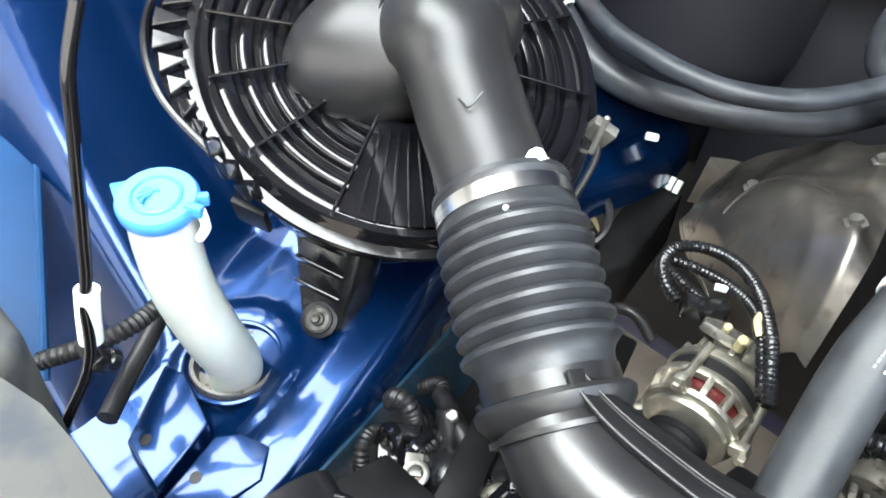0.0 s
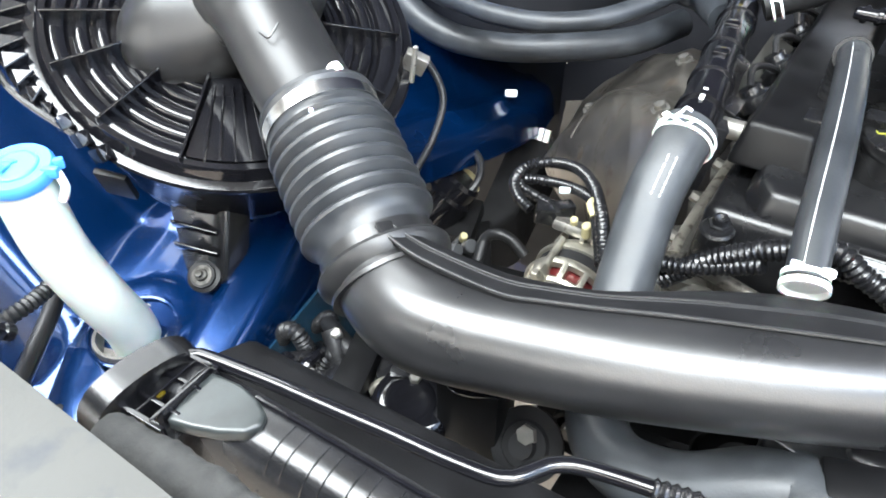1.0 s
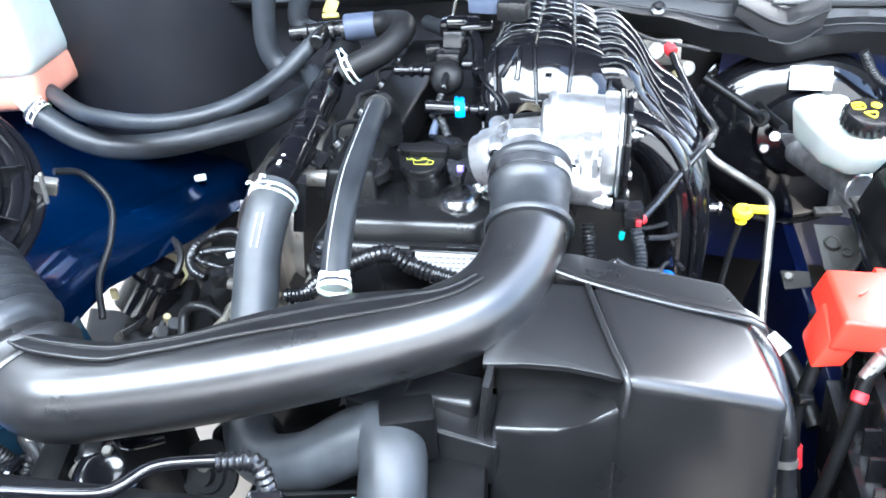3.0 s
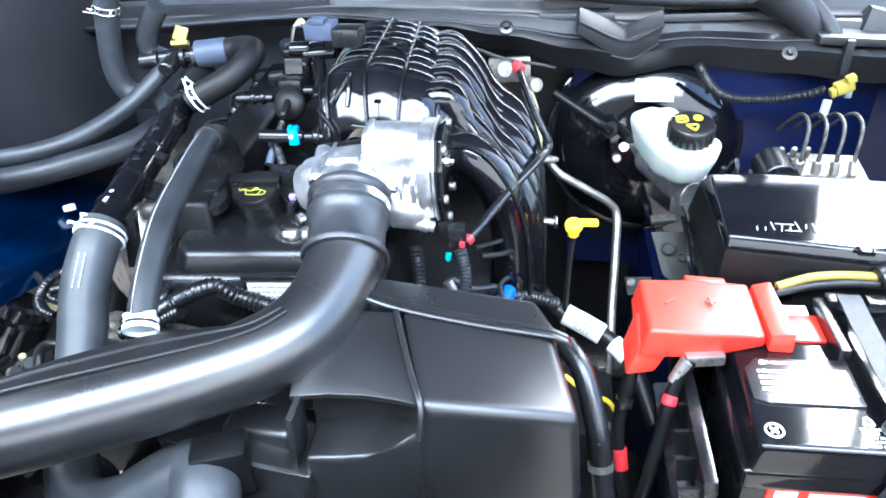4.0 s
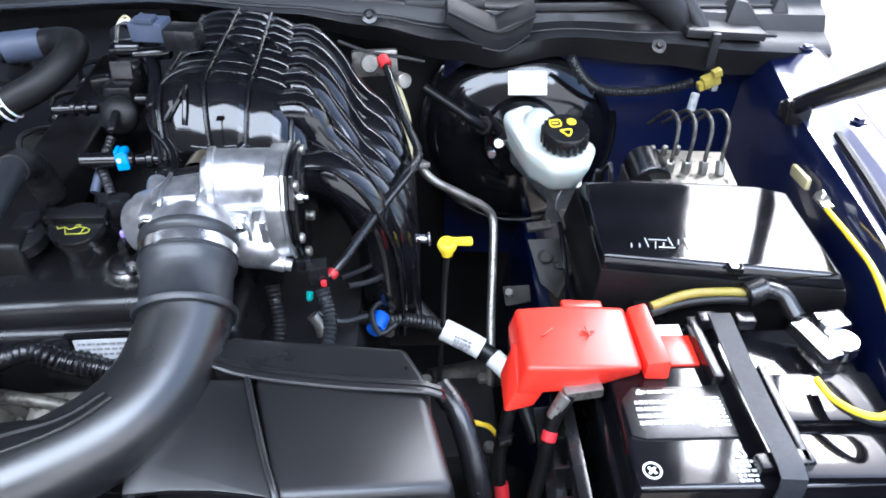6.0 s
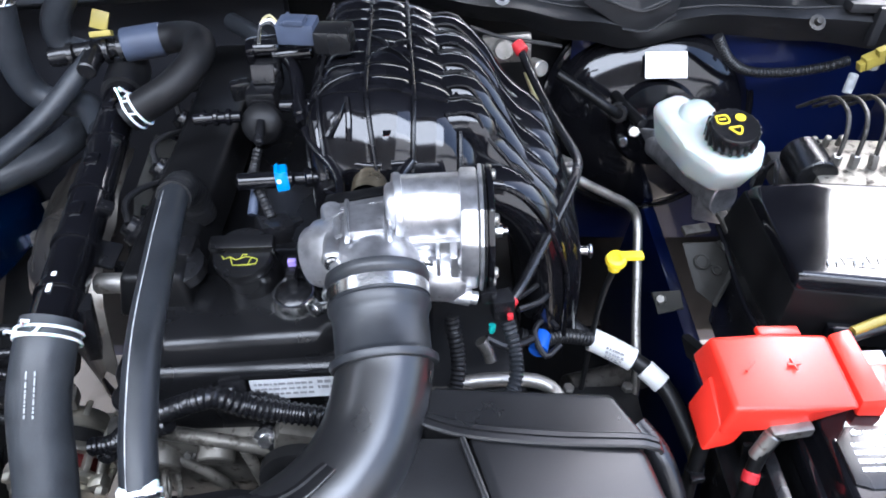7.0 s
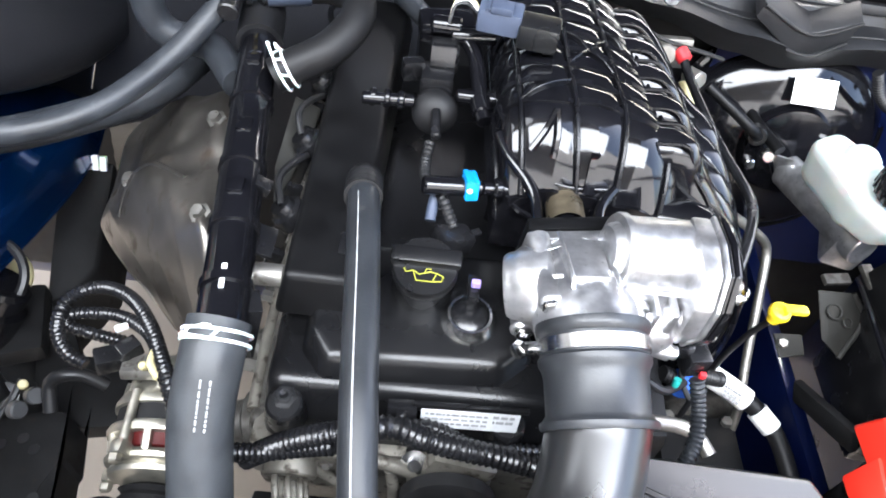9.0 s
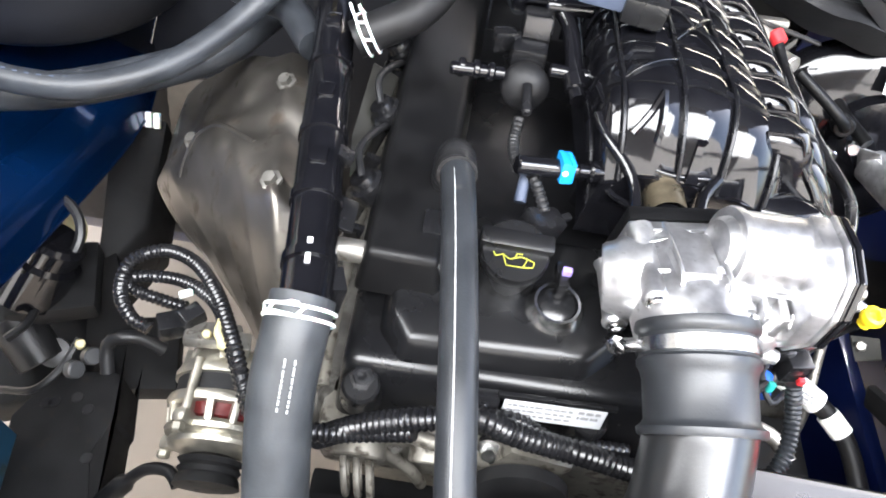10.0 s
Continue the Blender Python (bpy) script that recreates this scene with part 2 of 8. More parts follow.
def box(c, s, rot=(0, 0, 0), bev=0.003, seg=2, taper=1.0):
    """A bevelled block of size s about c; taper: how much the top shrinks."""
    bm = bmesh.new()
    bmesh.ops.create_cube(bm, size=1)
    for v in bm.verts:
        k = taper if v.co.z > 0 else 1.0
        v.co = Vector((v.co.x * s[0] * k, v.co.y * s[1] * k, v.co.z * s[2]))
    soften(bm, min(bev, 0.45 * min(s)), seg)
    bm.transform(pose(*c, *rot))
    return bm


def hull(top, bottom, bev=0.005, seg=2):
    """A block between two outlines with the same number of corners, given in order round."""
    bm = bmesh.new()
    a, b = [bm.verts.new(q) for q in top], [bm.verts.new(q) for q in bottom]
    k = len(a)
    bm.faces.new(a)
    bm.faces.new(b[::-1])
    for i in range(k):
        bm.faces.new((a[i], b[i], b[(i + 1) % k], a[(i + 1) % k]))
    bmesh.ops.recalc_face_normals(bm, faces=bm.faces)
    return soften(bm, bev, seg, 12)


def aim(a, b):
    """The pose at a whose z points to b."""
    return Matrix.Translation(a) @ (Vector(b) - Vector(a)).to_track_quat("Z", "Y").to_matrix().to_4x4()


def lathe(a, b, profile, n=28):
    """A turned body about the line from a to b. profile: (metres along, radius)."""
    bm = bmesh.new()
    rings = []
    for h, r in profile:
        rings.append([bm.verts.new((r * math.cos(2 * math.pi * k / n), r * math.sin(2 * math.pi * k / n), h)) for k in range(n)] if r > 1e-5 else [bm.verts.new((0, 0, h))])
    for p, q in zip(rings, rings[1:]):
        for k in range(n):
            f = [p[k % len(p)], p[(k + 1) % len(p)], q[(k + 1) % len(q)], q[k % len(q)]]
            f = list(dict.fromkeys(f))
            if len(f) > 2:
                bm.faces.new(f)
    for ring in (rings[0], rings[-1]):
        if len(ring) > 2:
            bm.faces.new(ring)
    bmesh.ops.recalc_face_normals(bm, faces=bm.faces)
    bm.transform(aim(a, b))
    return bm


def rod(a, b, r, n=20, bev=0.0015):
    h = (Vector(b) - Vector(a)).length
    e = min(bev, r * 0.5, h * 0.4)
    return lathe(a, b, [(0, 0), (0, r - e), (e, r), (h - e, r), (h, r - e), (h, 0)], n)


def torus(c, normal, R, r, n=32, k=8):
    bm = bmesh.new()
    rings = []
    for i in range(n):
        a = 2 * math.pi * i / n
        rings.append([bm.verts.new(((R + r * math.cos(2 * math.pi * j / k)) * math.cos(a), (R + r * math.cos(2 * math.pi * j / k)) * math.sin(a), r * math.sin(2 * math.pi * j / k))) for j in range(k)])
    for i in range(n):
        p, q = rings[i], rings[(i + 1) % n]
        for j in range(k):
            bm.faces.new((p[j], q[j], q[(j + 1) % k], p[(j + 1) % k]))
    bm.transform(aim(c, Vector(c) + Vector(normal)))
    return bm


def band(c, normal, R, width, thick=0.0012, n=36):
    """A flat hoop."""
    d = Vector(normal).normalized()
    a = Vector(c) - d * width / 2
    return lathe(a, a + d, [(0, R), (0, R + thick), (width, R + thick), (width, R), (0, R)][:4] + [(0, R)], n)


def sheet(f, nu, nv, thick=0.002, close=False):
    """A skin of f(u, v), u and v from 0 to 1, with thickness along its normals."""
    bm = bmesh.new()
    g = [[Vector(f(i / nu, j / nv)) for j in range(nv + 1)] for i in range(nu + 1)]
    def normal(i, j):
        du = g[min(i + 1, nu)][j] - g[max(i - 1, 0)][j]
        dv = g[i][min(j + 1, nv)] - g[i][max(j - 1, 0)]
        c = du.cross(dv)
        return c.normalized() if c.length > 1e-9 else Vector((0, 0, 1))
    a = [[bm.verts.new(g[i][j]) for j in range(nv + 1)] for i in range(nu + 1)]
    b = [[bm.verts.new(g[i][j] - normal(i, j) * thick) for j in range(nv + 1)] for i in range(nu + 1)]
    for i in range(nu):
        for j in range(nv):
            bm.faces.new((a[i][j], a[i + 1][j], a[i + 1][j + 1], a[i][j + 1]))
            bm.faces.new((b[i][j + 1], b[i + 1][j + 1], b[i + 1][j], b[i][j]))
    for i in range(nu):
        bm.faces.new((a[i][0], b[i][0], b[i + 1][0], a[i + 1][0]))
        bm.faces.new((a[i + 1][nv], b[i + 1][nv], b[i][nv], a[i][nv]))
    for j in range(nv):
        bm.faces.new((a[0][j + 1], b[0][j + 1], b[0][j], a[0][j]))
        bm.faces.new((a[nu][j], b[nu][j], b[nu][j + 1], a[nu][j + 1]))
    bmesh.ops.recalc_face_normals(bm, faces=bm.faces)
    return bm


def join(*bms):
    out = bmesh.new()
    for b in bms:
        me = bpy.data.meshes.new("piece")
        b.to_mesh(me)
        b.free()
        out.from_mesh(me)
        bpy.data.meshes.remove(me)
    return out


def mesh_of(name, bm, material, angle=38):
    me = bpy.data.meshes.new(name)
    bm.to_mesh(me)
    bm.free()
    me.materials.append(material)
    me.polygons.foreach_set("use_smooth", [True] * len(me.polygons))
    me.set_sharp_from_angle(angle=radians(angle))
    return me


def whole(name, bm, material, label, category, group="", kind="", angle=38):
    """A thing that is one mesh."""
    return tagged(new(name, mesh_of(name, bm, material, angle)), label, category, group, kind)


def thing(name, at, label, category, group="", kind=""):
    """A thing made of parts: an empty at its base."""
    ob = new(name)
    ob.empty_display_size = 0.02
    ob.matrix_basis = Matrix.Translation(at)
    return tagged(ob, label, category, group, kind)


def part(name, bm, material, parent, label="", angle=38):
    ob = new(name, mesh_of(name, bm, material, angle))
    ob.parent = parent
    ob.matrix_parent_inverse = Matrix.Identity(4) if parent.parent else parent.matrix_basis.inverted()
    return tagged(ob, label)


def clamp_band(c, axis, R, parent, side=(0, 0, 1), white=False, width=0.008):
    """A spring hose clamp: a hoop and two upright ears."""
    d, s = Vector(axis).normalized(), Vector(side)
    s = (s - d * s.dot(d)).normalized()
    w = d.cross(s)
    bits = []
    for k in (-1, 1):
        bits.append(torus(Vector(c) + d * (width * 0.5 * k), d, R + 0.0008, 0.0013 if white else 0.0009, 36, 6))
        foot = Vector(c) + d * (width * 0.5 * k) + s * (R + 0.001)
        bits.append(sweep([foot - w * (0.004 * k), foot + s * 0.006 + w * (0.003 * k), foot + s * 0.010 + w * (0.006 * k), foot + s * 0.007 + w * (0.010 * k)], 0.0013, 8, 0.002))
    for a in (-0.5, 0.45, 1.3):
        p, q = [Vector(c) + (s * math.cos(a + b) + w * math.sin(a + b)) * (R + 0.0012) for b in (0.0, 0.22)]
        bits.append(sweep([p - d * width * 0.5, p.lerp(q, 0.5), q + d * width * 0.5], 0.0012, 6, 0.002))
    if not white:
        bits.append(band(c, axis, R - 0.0004, width * 0.8, 0.0010))
    return part("hose_clamp", join(*bits), WHITE if white else STEEL, parent, "pale plated spring hose clamp with two ears")


def letters(name, text, size, m, material, parent):
    cu = bpy.data.curves.new("letters", "FONT")
    cu.body, cu.size, cu.extrude = text, size, 0.0002
    tmp = bpy.data.objects.new("letters", cu)
    scene.collection.objects.link(tmp)
    bpy.context.view_layer.update()
    me = bpy.data.meshes.new_from_object(tmp)
    bpy.data.objects.remove(tmp)
    me.transform(m)
    me.materials.clear()
    bm = bmesh.new()
    bm.from_mesh(me)
    bpy.data.meshes.remove(me)
    return part(name, bm, material, parent)


def print_bars(rows, m, seed, height=0.0016, gap=0.0012, width=0.04):
    """Rows of short bars that stand for small print, in the plane of the pose m."""
    rng = random.Random(seed)
    bits = []
    for r in range(rows):
        x = 0.0
        while x < width - 0.002:
            w = rng.uniform(0.0015, 0.006)
            w = min(w, width - x)
            bits.append(box((x + w / 2, -r * (height + gap), 0), (w, height, 0.0004), bev=0))
            x += w + rng.uniform(0.0006, 0.0016)
    bm = join(*bits)
    bm.transform(m)
    return bm


# ---- ground and body ----
def lerp_profile(points, u):
    """The point at the share u of a bent line, by its own lengths."""
    d = [0.0]
    for a, b in zip(points, points[1:]):
        d.append(d[-1] + math.dist(a, b))
    g = u * d[-1]
    for k in range(len(points) - 1):
        if g <= d[k + 1] + 1e-9:
            t = (g - d[k]) / max(1e-9, d[k + 1] - d[k])
            return [p + (q - p) * t for p, q in zip(points[k], points[k + 1])]
    return list(points[-1])


def bent(points, k=5):
    """A bent line with rounded corners."""
    return [tuple(q) for q in spline([(p[0], 0, p[1]) for p in points], 0.02)]


bm = bmesh.new()
bmesh.ops.create_grid(bm, x_segments=40, y_segments=40, size=60)
whole("ground", bm, CONC, "pale polished floor under the car", "ground", kind="structure")
whole("ceiling", box((-1.5, -0.4, 3.3), (5.4, 6.8, 0.2), bev=0.0), WALLS, "plain grey canopy roof over the car", "ceiling", kind="structure")
# Unseen white wall, added so glossy parts reflect something bright in front.
whole("wall_south", box((4.0, -6.1, 4.5), (22.0, 0.2, 9.0), bev=0.0), BOUNCE, "unseen plain white wall added to brighten reflections from the front", "wall", kind="structure")
whole("wall_west", box((-4.2, 0.8, 1.6), (0.2, 9.4, 3.2), bev=0.0), WALLS, "plain grey hall wall", "wall", kind="structure")


APRON = bent([(-0.232, 0.72), (-0.236, 0.90), (-0.246, 0.944), (-0.260, 0.9500), (-0.292, 0.9505), (-0.302, 0.943), (-0.33, 0.925), (-0.40, 0.925), (-0.47, 0.955), (-0.55, 1.03), (-0.60, 1.10), (-0.63, 1.18), (-0.65, 1.30)])


def smooth(t):
    t = max(0.0, min(1.0, t))
    return t * t * (3 - 2 * t)


def apron(u, v):
    x, _, z = lerp_profile(APRON, u)
    y = -0.02 + 1.07 * v
    lean = -0.20 * max(0.0, min(y, 0.5) - 0.12) - 0.10 * max(0.0, y - 0.6) + 0.012 * math.sin(9 * y)
    rise = 0.05 * max(0.0, min(1.0, (y - 0.45) / 0.2)) * max(0.0, min(1.0, (-0.25 - x) / 0.1))
    drop = -0.11 * max(0.0, min(1.0, (y - 0.55) / 0.4)) * max(0.0, min(1.0, (x + 0.50) / 0.2))
    if y > 0.34 and x > -0.26:
        z = max(z, 0.90)
    slope = 0.30 * (max(0.05, min(0.32, y)) - 0.17) * smooth((-0.22 - x) / 0.02) * smooth((x + 0.47) / 0.06) * (1.0 - smooth((y - 0.36) / 0.15))
    pit = slope - 0.32 * smooth((0.15 - y) / 0.09) * smooth((-0.415 - x) / 0.05)
    round_hole = math.hypot(x + 0.358, y - 0.170)
    press = 0.007 * smooth((0.066 - round_hole) / 0.010) - 0.004 * math.exp(-((x + 0.296) / 0.006) ** 2) + 0.006 * smooth((y - 0.30 - 0.2 * (x + 0.3)) / 0.012) * smooth((-0.27 - x) / 0.02)
    press += 0.010 * math.exp(-((y - 0.62) / 0.012) ** 2) * smooth((-0.40 - x) / 0.04) + 0.008 * math.exp(-((y - 0.42) / 0.010) ** 2) * smooth((-0.50 - x) / 0.04)
    return (x + lean * max(0.0, min(1.0, (0.62 + x) / 0.25)), y, z + rise * 0.5 + drop + pit + press)


whole("inner_fender", sheet(apron, 150, 150, 0.0025), BLUE, "glossy blue painted inner fender apron with a shelf", "car body", kind="structure", angle=50)
flange = sheet(lambda u, v: (-0.222 - 0.2 * max(0, 0.36 * v - 0.02) + 0.01 * u, 0.10 + 0.36 * v, 0.93 - 0.16 * u), 4, 12, 0.003)
whole("trim_flange", flange, TEAL, "thinly painted blue-green side flange of the apron", "car body", kind="structure")
col = thing("headlamp_bracket", (-0.51, 0.07, 0.86), "blue painted upright sheet bracket beside the front lamp", "bracket")
WEBQ = [(-0.442, 0.048, 0.935), (-0.570, 0.118, 1.020), (-0.700, 0.190, 1.105), (-0.860, 0.02, 1.20), (-0.600, -0.10, 1.02)]
part("web", hull(WEBQ, [(x, y + 0.001, z - 0.003) for x, y, z in WEBQ], 0.001), RAILBLUE, col)
part("edge_lip", sweep(WEBQ[:3], 0.0035, 8), RAILBLUE, col)
for f in (0.22, 0.40, 0.55):
    q = Vector(WEBQ[0]).lerp(Vector(WEBQ[2]), f) + Vector((-0.012, -0.018, 0.0))
    part("slot", lathe(q, q + Vector((0.3, -0.4, 1)), [(-0.002, 0.0055), (0.0035, 0.005), (0.0035, 0)], 14), SOOT, col, "dark punched hole")
for pts in ([(-0.353, 0.070), (-0.391, 0.125), (-0.372, 0.132), (-0.318, 0.122), (-0.301, 0.066)], [(-0.292, 0.062), (-0.306, 0.120), (-0.292, 0.135), (-0.266, 0.145), (-0.250, 0.125), (-0.256, 0.090)]):
    whole("apron_plate", hull([(x, y, 0.940 + 0.25 * (y - 0.12)) for x, y in pts], [(x, y, 0.915 + 0.25 * (y - 0.12)) for x, y in pts], 0.0025, 3), BLUE, "glossy blue overlapping plate on the apron shelf", "car body", kind="structure")
for x, y in ((-0.343, 0.081), (-0.288, 0.092)):
    whole("apron_hole", lathe((x, y, 0.9398 + 0.25 * (y - 0.12)), (x, y - 0.25, 1.94), [(0, 0.005), (0.0006, 0.0046), (0.0006, 0)], 20), SOOT, "small dark round hole in the blue plate", "hole", kind="structure")
RIGHT = bent([(0.883, 0.30), (0.883, 0.70), (0.885, 1.02), (0.890, 1.080), (0.903, 1.090), (0.923, 1.093), (0.933, 1.105), (0.948, 1.107), (0.963, 1.100), (0.973, 1.06), (0.98, 0.6)])


def fender_right(u, v):
    x, _, z = lerp_profile(RIGHT, u)
    y = -0.15 + 1.25 * v
    return (x + 0.11 * (y - 0.45) + 0.004 * math.sin(14 * y) * (1 if z > 1.07 else 0), y, z + 0.03 * (y - 0.6))


whole("inner_fender_far", sheet(fender_right, 70, 50, 0.0025), NAVY, "blue painted inner fender in a darker tone with a stepped top flange", "car body", kind="structure", angle=50)
for y in (0.30, 0.52, 0.74, 0.93):
    whole("fender_bolt", lathe((0.943 + 0.11 * (y - 0.45), y, 1.106 + 0.03 * (y - 0.6)), (0.943 + 0.11 * (y - 0.45), y, 1.2), [(0, 0.011), (0.002, 0.011), (0.0022, 0.007), (0.006, 0.0065), (0.007, 0)], 6), NAVY,
          "blue painted flange bolt on the fender edge", "bolt", "fender bolts")
seal_line = sweep([(0.913 + 0.11 * (y - 0.45), y, 1.098 + 0.03 * (y - 0.6) + 0.004 * math.sin(12 * y)) for y in (0.2, 0.35, 0.5, 0.62, 0.72)], 0.005, 8)
whole("cable_duct", seal_line, SOOT, "thin black cable laid along the blue fender top", "cable")

# firewall and the bulkhead panel behind the engine
whole("wall_firewall", box((0.13, 1.03, 0.80), (1.66, 0.02, 0.78), bev=0.004), MATTE, "black painted bulkhead behind the engine", "bulkhead", kind="structure")
whole("wall_firewall_blue", sheet(lambda u, v: (0.50 + 0.50 * u, 0.985 - 0.012 * math.sin(3 * u), 0.72 + 0.40 * v), 10, 6, 0.003), NAVY, "blue painted bulkhead panel in a darker tone behind the brake booster", "bulkhead", kind="structure")
drum = lathe((-0.43, 1.0, 0.97), (-0.43, 1.0, 2), [(0, 0.0), (0.0, 0.14), (0.006, 0.165), (0.02, 0.178), (0.06, 0.186), (0.30, 0.20), (0.302, 0.19)], 64)
whole("wall_insulation", join(drum, box((-0.10, 1.0, 0.95), (0.45, 0.03, 0.5), bev=0.01)), LINER, "dark grey moulded insulation bulge on the bulkhead", "insulation", kind="structure")
whole("seam_line", sweep([(-0.270, 0.930, 1.000), (-0.282, 0.930, 0.970), (-0.294, 0.930, 0.938)], 0.0018, 8), STEEL, "thin bright seam strip on the grey insulation", "trim strip", kind="structure")

# cowl: a wavy lower lip, a stepped plastic tray and a rubber bulb seal
LIP = [(-0.75, 1.19), (-0.2, 1.195), (0.10, 1.20), (0.30, 1.178), (0.40, 1.158), (0.50, 1.128), (0.57, 1.112), (0.66, 1.126), (0.80, 1.112), (0.92, 1.098), (1.05, 1.09)]


def lip_z(x):
    for (a, za), (b, zb) in zip(LIP, LIP[1:]):
        if x <= b:
            t = (x - a) / (b - a)
            t = t * t * (3 - 2 * t)
            return za + (zb - za) * t
    return LIP[-1][1]


def cowl(u, v):
    x = -0.75 + 1.78 * u
    prof = [(0.955, -0.03), (0.935, 0.0), (0.928, 0.008), (0.94, 0.014), (0.965, 0.016), (0.975, 0.032), (1.0, 0.036), (1.01, 0.05), (1.08, 0.08), (1.2, 0.11)]
    y, dz = lerp_profile(prof, v)
    base = lip_z(x) * max(0.0, 1 - 2.2 * v) + (1.125 + 0.03 * max(0.0, 0.4 - abs(x - 0.2))) * min(1.0, 2.2 * v)
    return (x, y + 0.006 * math.sin(11 * x), base + dz)


whole("cowl_panel", sheet(cowl, 120, 36, 0.003), COWLM, "dusty dark grey plastic cowl tray below the windscreen", "cowl", kind="structure", angle=30)
for x, w in ((0.50, 0.11), (0.70, 0.16), (0.17, 0.14), (-0.05, 0.16)):
    whole("cowl_recess", join(box((x, 0.985, lip_z(x) + 0.034), (w, 0.024, 0.012), (-18, 0, 0), 0.004), box((x, 1.005, lip_z(x) + 0.05), (w * 0.9, 0.012, 0.02), (-18, 0, 0), 0.004)), COWLM,
          "raised dark plastic step of the cowl tray", "cowl", kind="structure")
whole("bulb_seal", sweep([(-0.7, 1.01, 1.235), (0.0, 1.005, 1.235), (0.35, 0.995, 1.215), (0.55, 0.99, 1.19), (0.72, 0.985, 1.18), (0.80, 0.985, 1.184), (0.835, 0.97, 1.16), (0.855, 0.945, 1.13)], 0.011, 14), COWLM,
      "grey rubber bulb seal along the cowl edge", "seal", kind="structure")
whole("cowl_end_bracket", join(box((0.88, 0.955, 1.135), (0.11, 0.05, 0.012), (0, 4, 0), 0.003), box((0.865, 0.93, 1.115), (0.012, 0.012, 0.05), bev=0.003), hull([(0.90, 0.975, 1.168), (0.915, 0.97, 1.165), (0.92, 0.985, 1.165), (0.90, 0.99, 1.168)], [(0.885, 0.955, 1.13), (0.945, 0.955, 1.13), (0.945, 1.0, 1.14), (0.885, 1.0, 1.14)], 0.002), hull([(0.965, 0.985, 1.168), (0.972, 0.98, 1.166), (0.975, 0.99, 1.166), (0.965, 0.995, 1.168)], [(0.945, 0.965, 1.13), (0.985, 0.965, 1.13), (0.985, 1.0, 1.14), (0.945, 1.0, 1.14)], 0.002)), COWLM,
      "notched dark plastic end piece of the cowl", "cowl", kind="structure")
for v, r in ((0.20, 0.0016), (0.33, 0.0022), (0.47, 0.0018), (0.62, 0.0018)):
    whole("cowl_ridge", sweep([Vector(cowl(0.30 + 0.66 * i / 40, v + 0.02 * math.sin(0.35 * i))) + Vector((0, -0.001, 0.001)) for i in range(41)], r, 6, 0.01), COWLM, "raised moulding line on the cowl tray", "cowl", kind="structure")
PKT = [(0.498, 0.928, 1.158), (0.502, 0.928, 1.174), (0.568, 0.928, 1.146), (0.618, 0.928, 1.167), (0.612, 0.928, 1.141), (0.580, 0.928, 1.120), (0.549, 0.928, 1.124)]
pkt = thing("drain_pocket", PKT[2], "grey moulded drain pocket hanging from the cowl lip", "cowl", kind="structure")
part("pocket", hull(PKT, [(x, y + 0.03, z + 0.012) for x, y, z in PKT], 0.002), COWLM, pkt)
part("rim", sweep([(x, y - 0.001, z) for x, y, z in PKT[1:4]], 0.0022, 8), COWLM, pkt)
part("lower_rim", sweep([(x, y - 0.001, z) for x, y, z in PKT[4:7]], 0.0018, 8), COWLM, pkt)
for x in (0.40, 0.79):
    whole("cowl_clip", lathe((x, 0.932, lip_z(x) + 0.008), (x, 0.90, lip_z(x) + 0.04), [(0, 0.010), (0.003, 0.010), (0.004, 0.005), (0.010, 0.004), (0.010, 0)], 16), BLACK if x < 0.7 else CASTDARK, "push clip holding the cowl edge", "clip", "cowl clips")
whole("drain_nozzle", sweep([(0.749, 0.965, 1.208), (0.789, 0.965, 1.177), (0.817, 0.965, 1.150), (0.831, 0.965, 1.117)], lambda s, g: 0.032 - 0.020 * s, 20), COWLM, "grey plastic drain nozzle of the cowl", "cowl", kind="structure")
whole("windscreen_base", box((0.08, 1.55, 1.50), (1.44, 0.012, 0.9), (-62, 0, 0), 0.003), GLASS, "dark windscreen glass behind the cowl", "windscreen", kind="structure")

# the open bonnet above
bonnet = sheet(lambda u, v: (-0.68 + 1.585 * u, 1.02 - 0.55 * v - 0.06 * math.sin(math.pi * u) * v, 1.24 + 1.04 * v + 0.04 * math.sin(math.pi * u)), 24, 16, 0.02)
whole("bonnet", bonnet, UNDER, "open blue bonnet propped up over the engine", "bonnet", kind="structure")
strut = thing("bonnet_prop", (0.919, 0.777, 1.105), "black prop strut from the fender to the open bonnet", "strut")
PROP = Vector((0.919, 0.777, 1.112))
PROP_TOP = PROP + (Vector((0.797, 0.438, 1.330)) - PROP) * 3.0
part("rod", rod(PROP, PROP.lerp(PROP_TOP, 0.4), 0.0105), BLACK, strut)
part("sleeve", rod(PROP.lerp(PROP_TOP, 0.4), PROP_TOP, 0.0135), BLACK, strut)
part("pivot", join(rod((0.904, 0.778, 1.109), (0.934, 0.778, 1.112), 0.010), box((0.921, 0.784, 1.098), (0.03, 0.03, 0.02), bev=0.004)), BLACK, strut, "ball pivot on the fender")

# front panel strip above the grille
TOPZ = 1.17


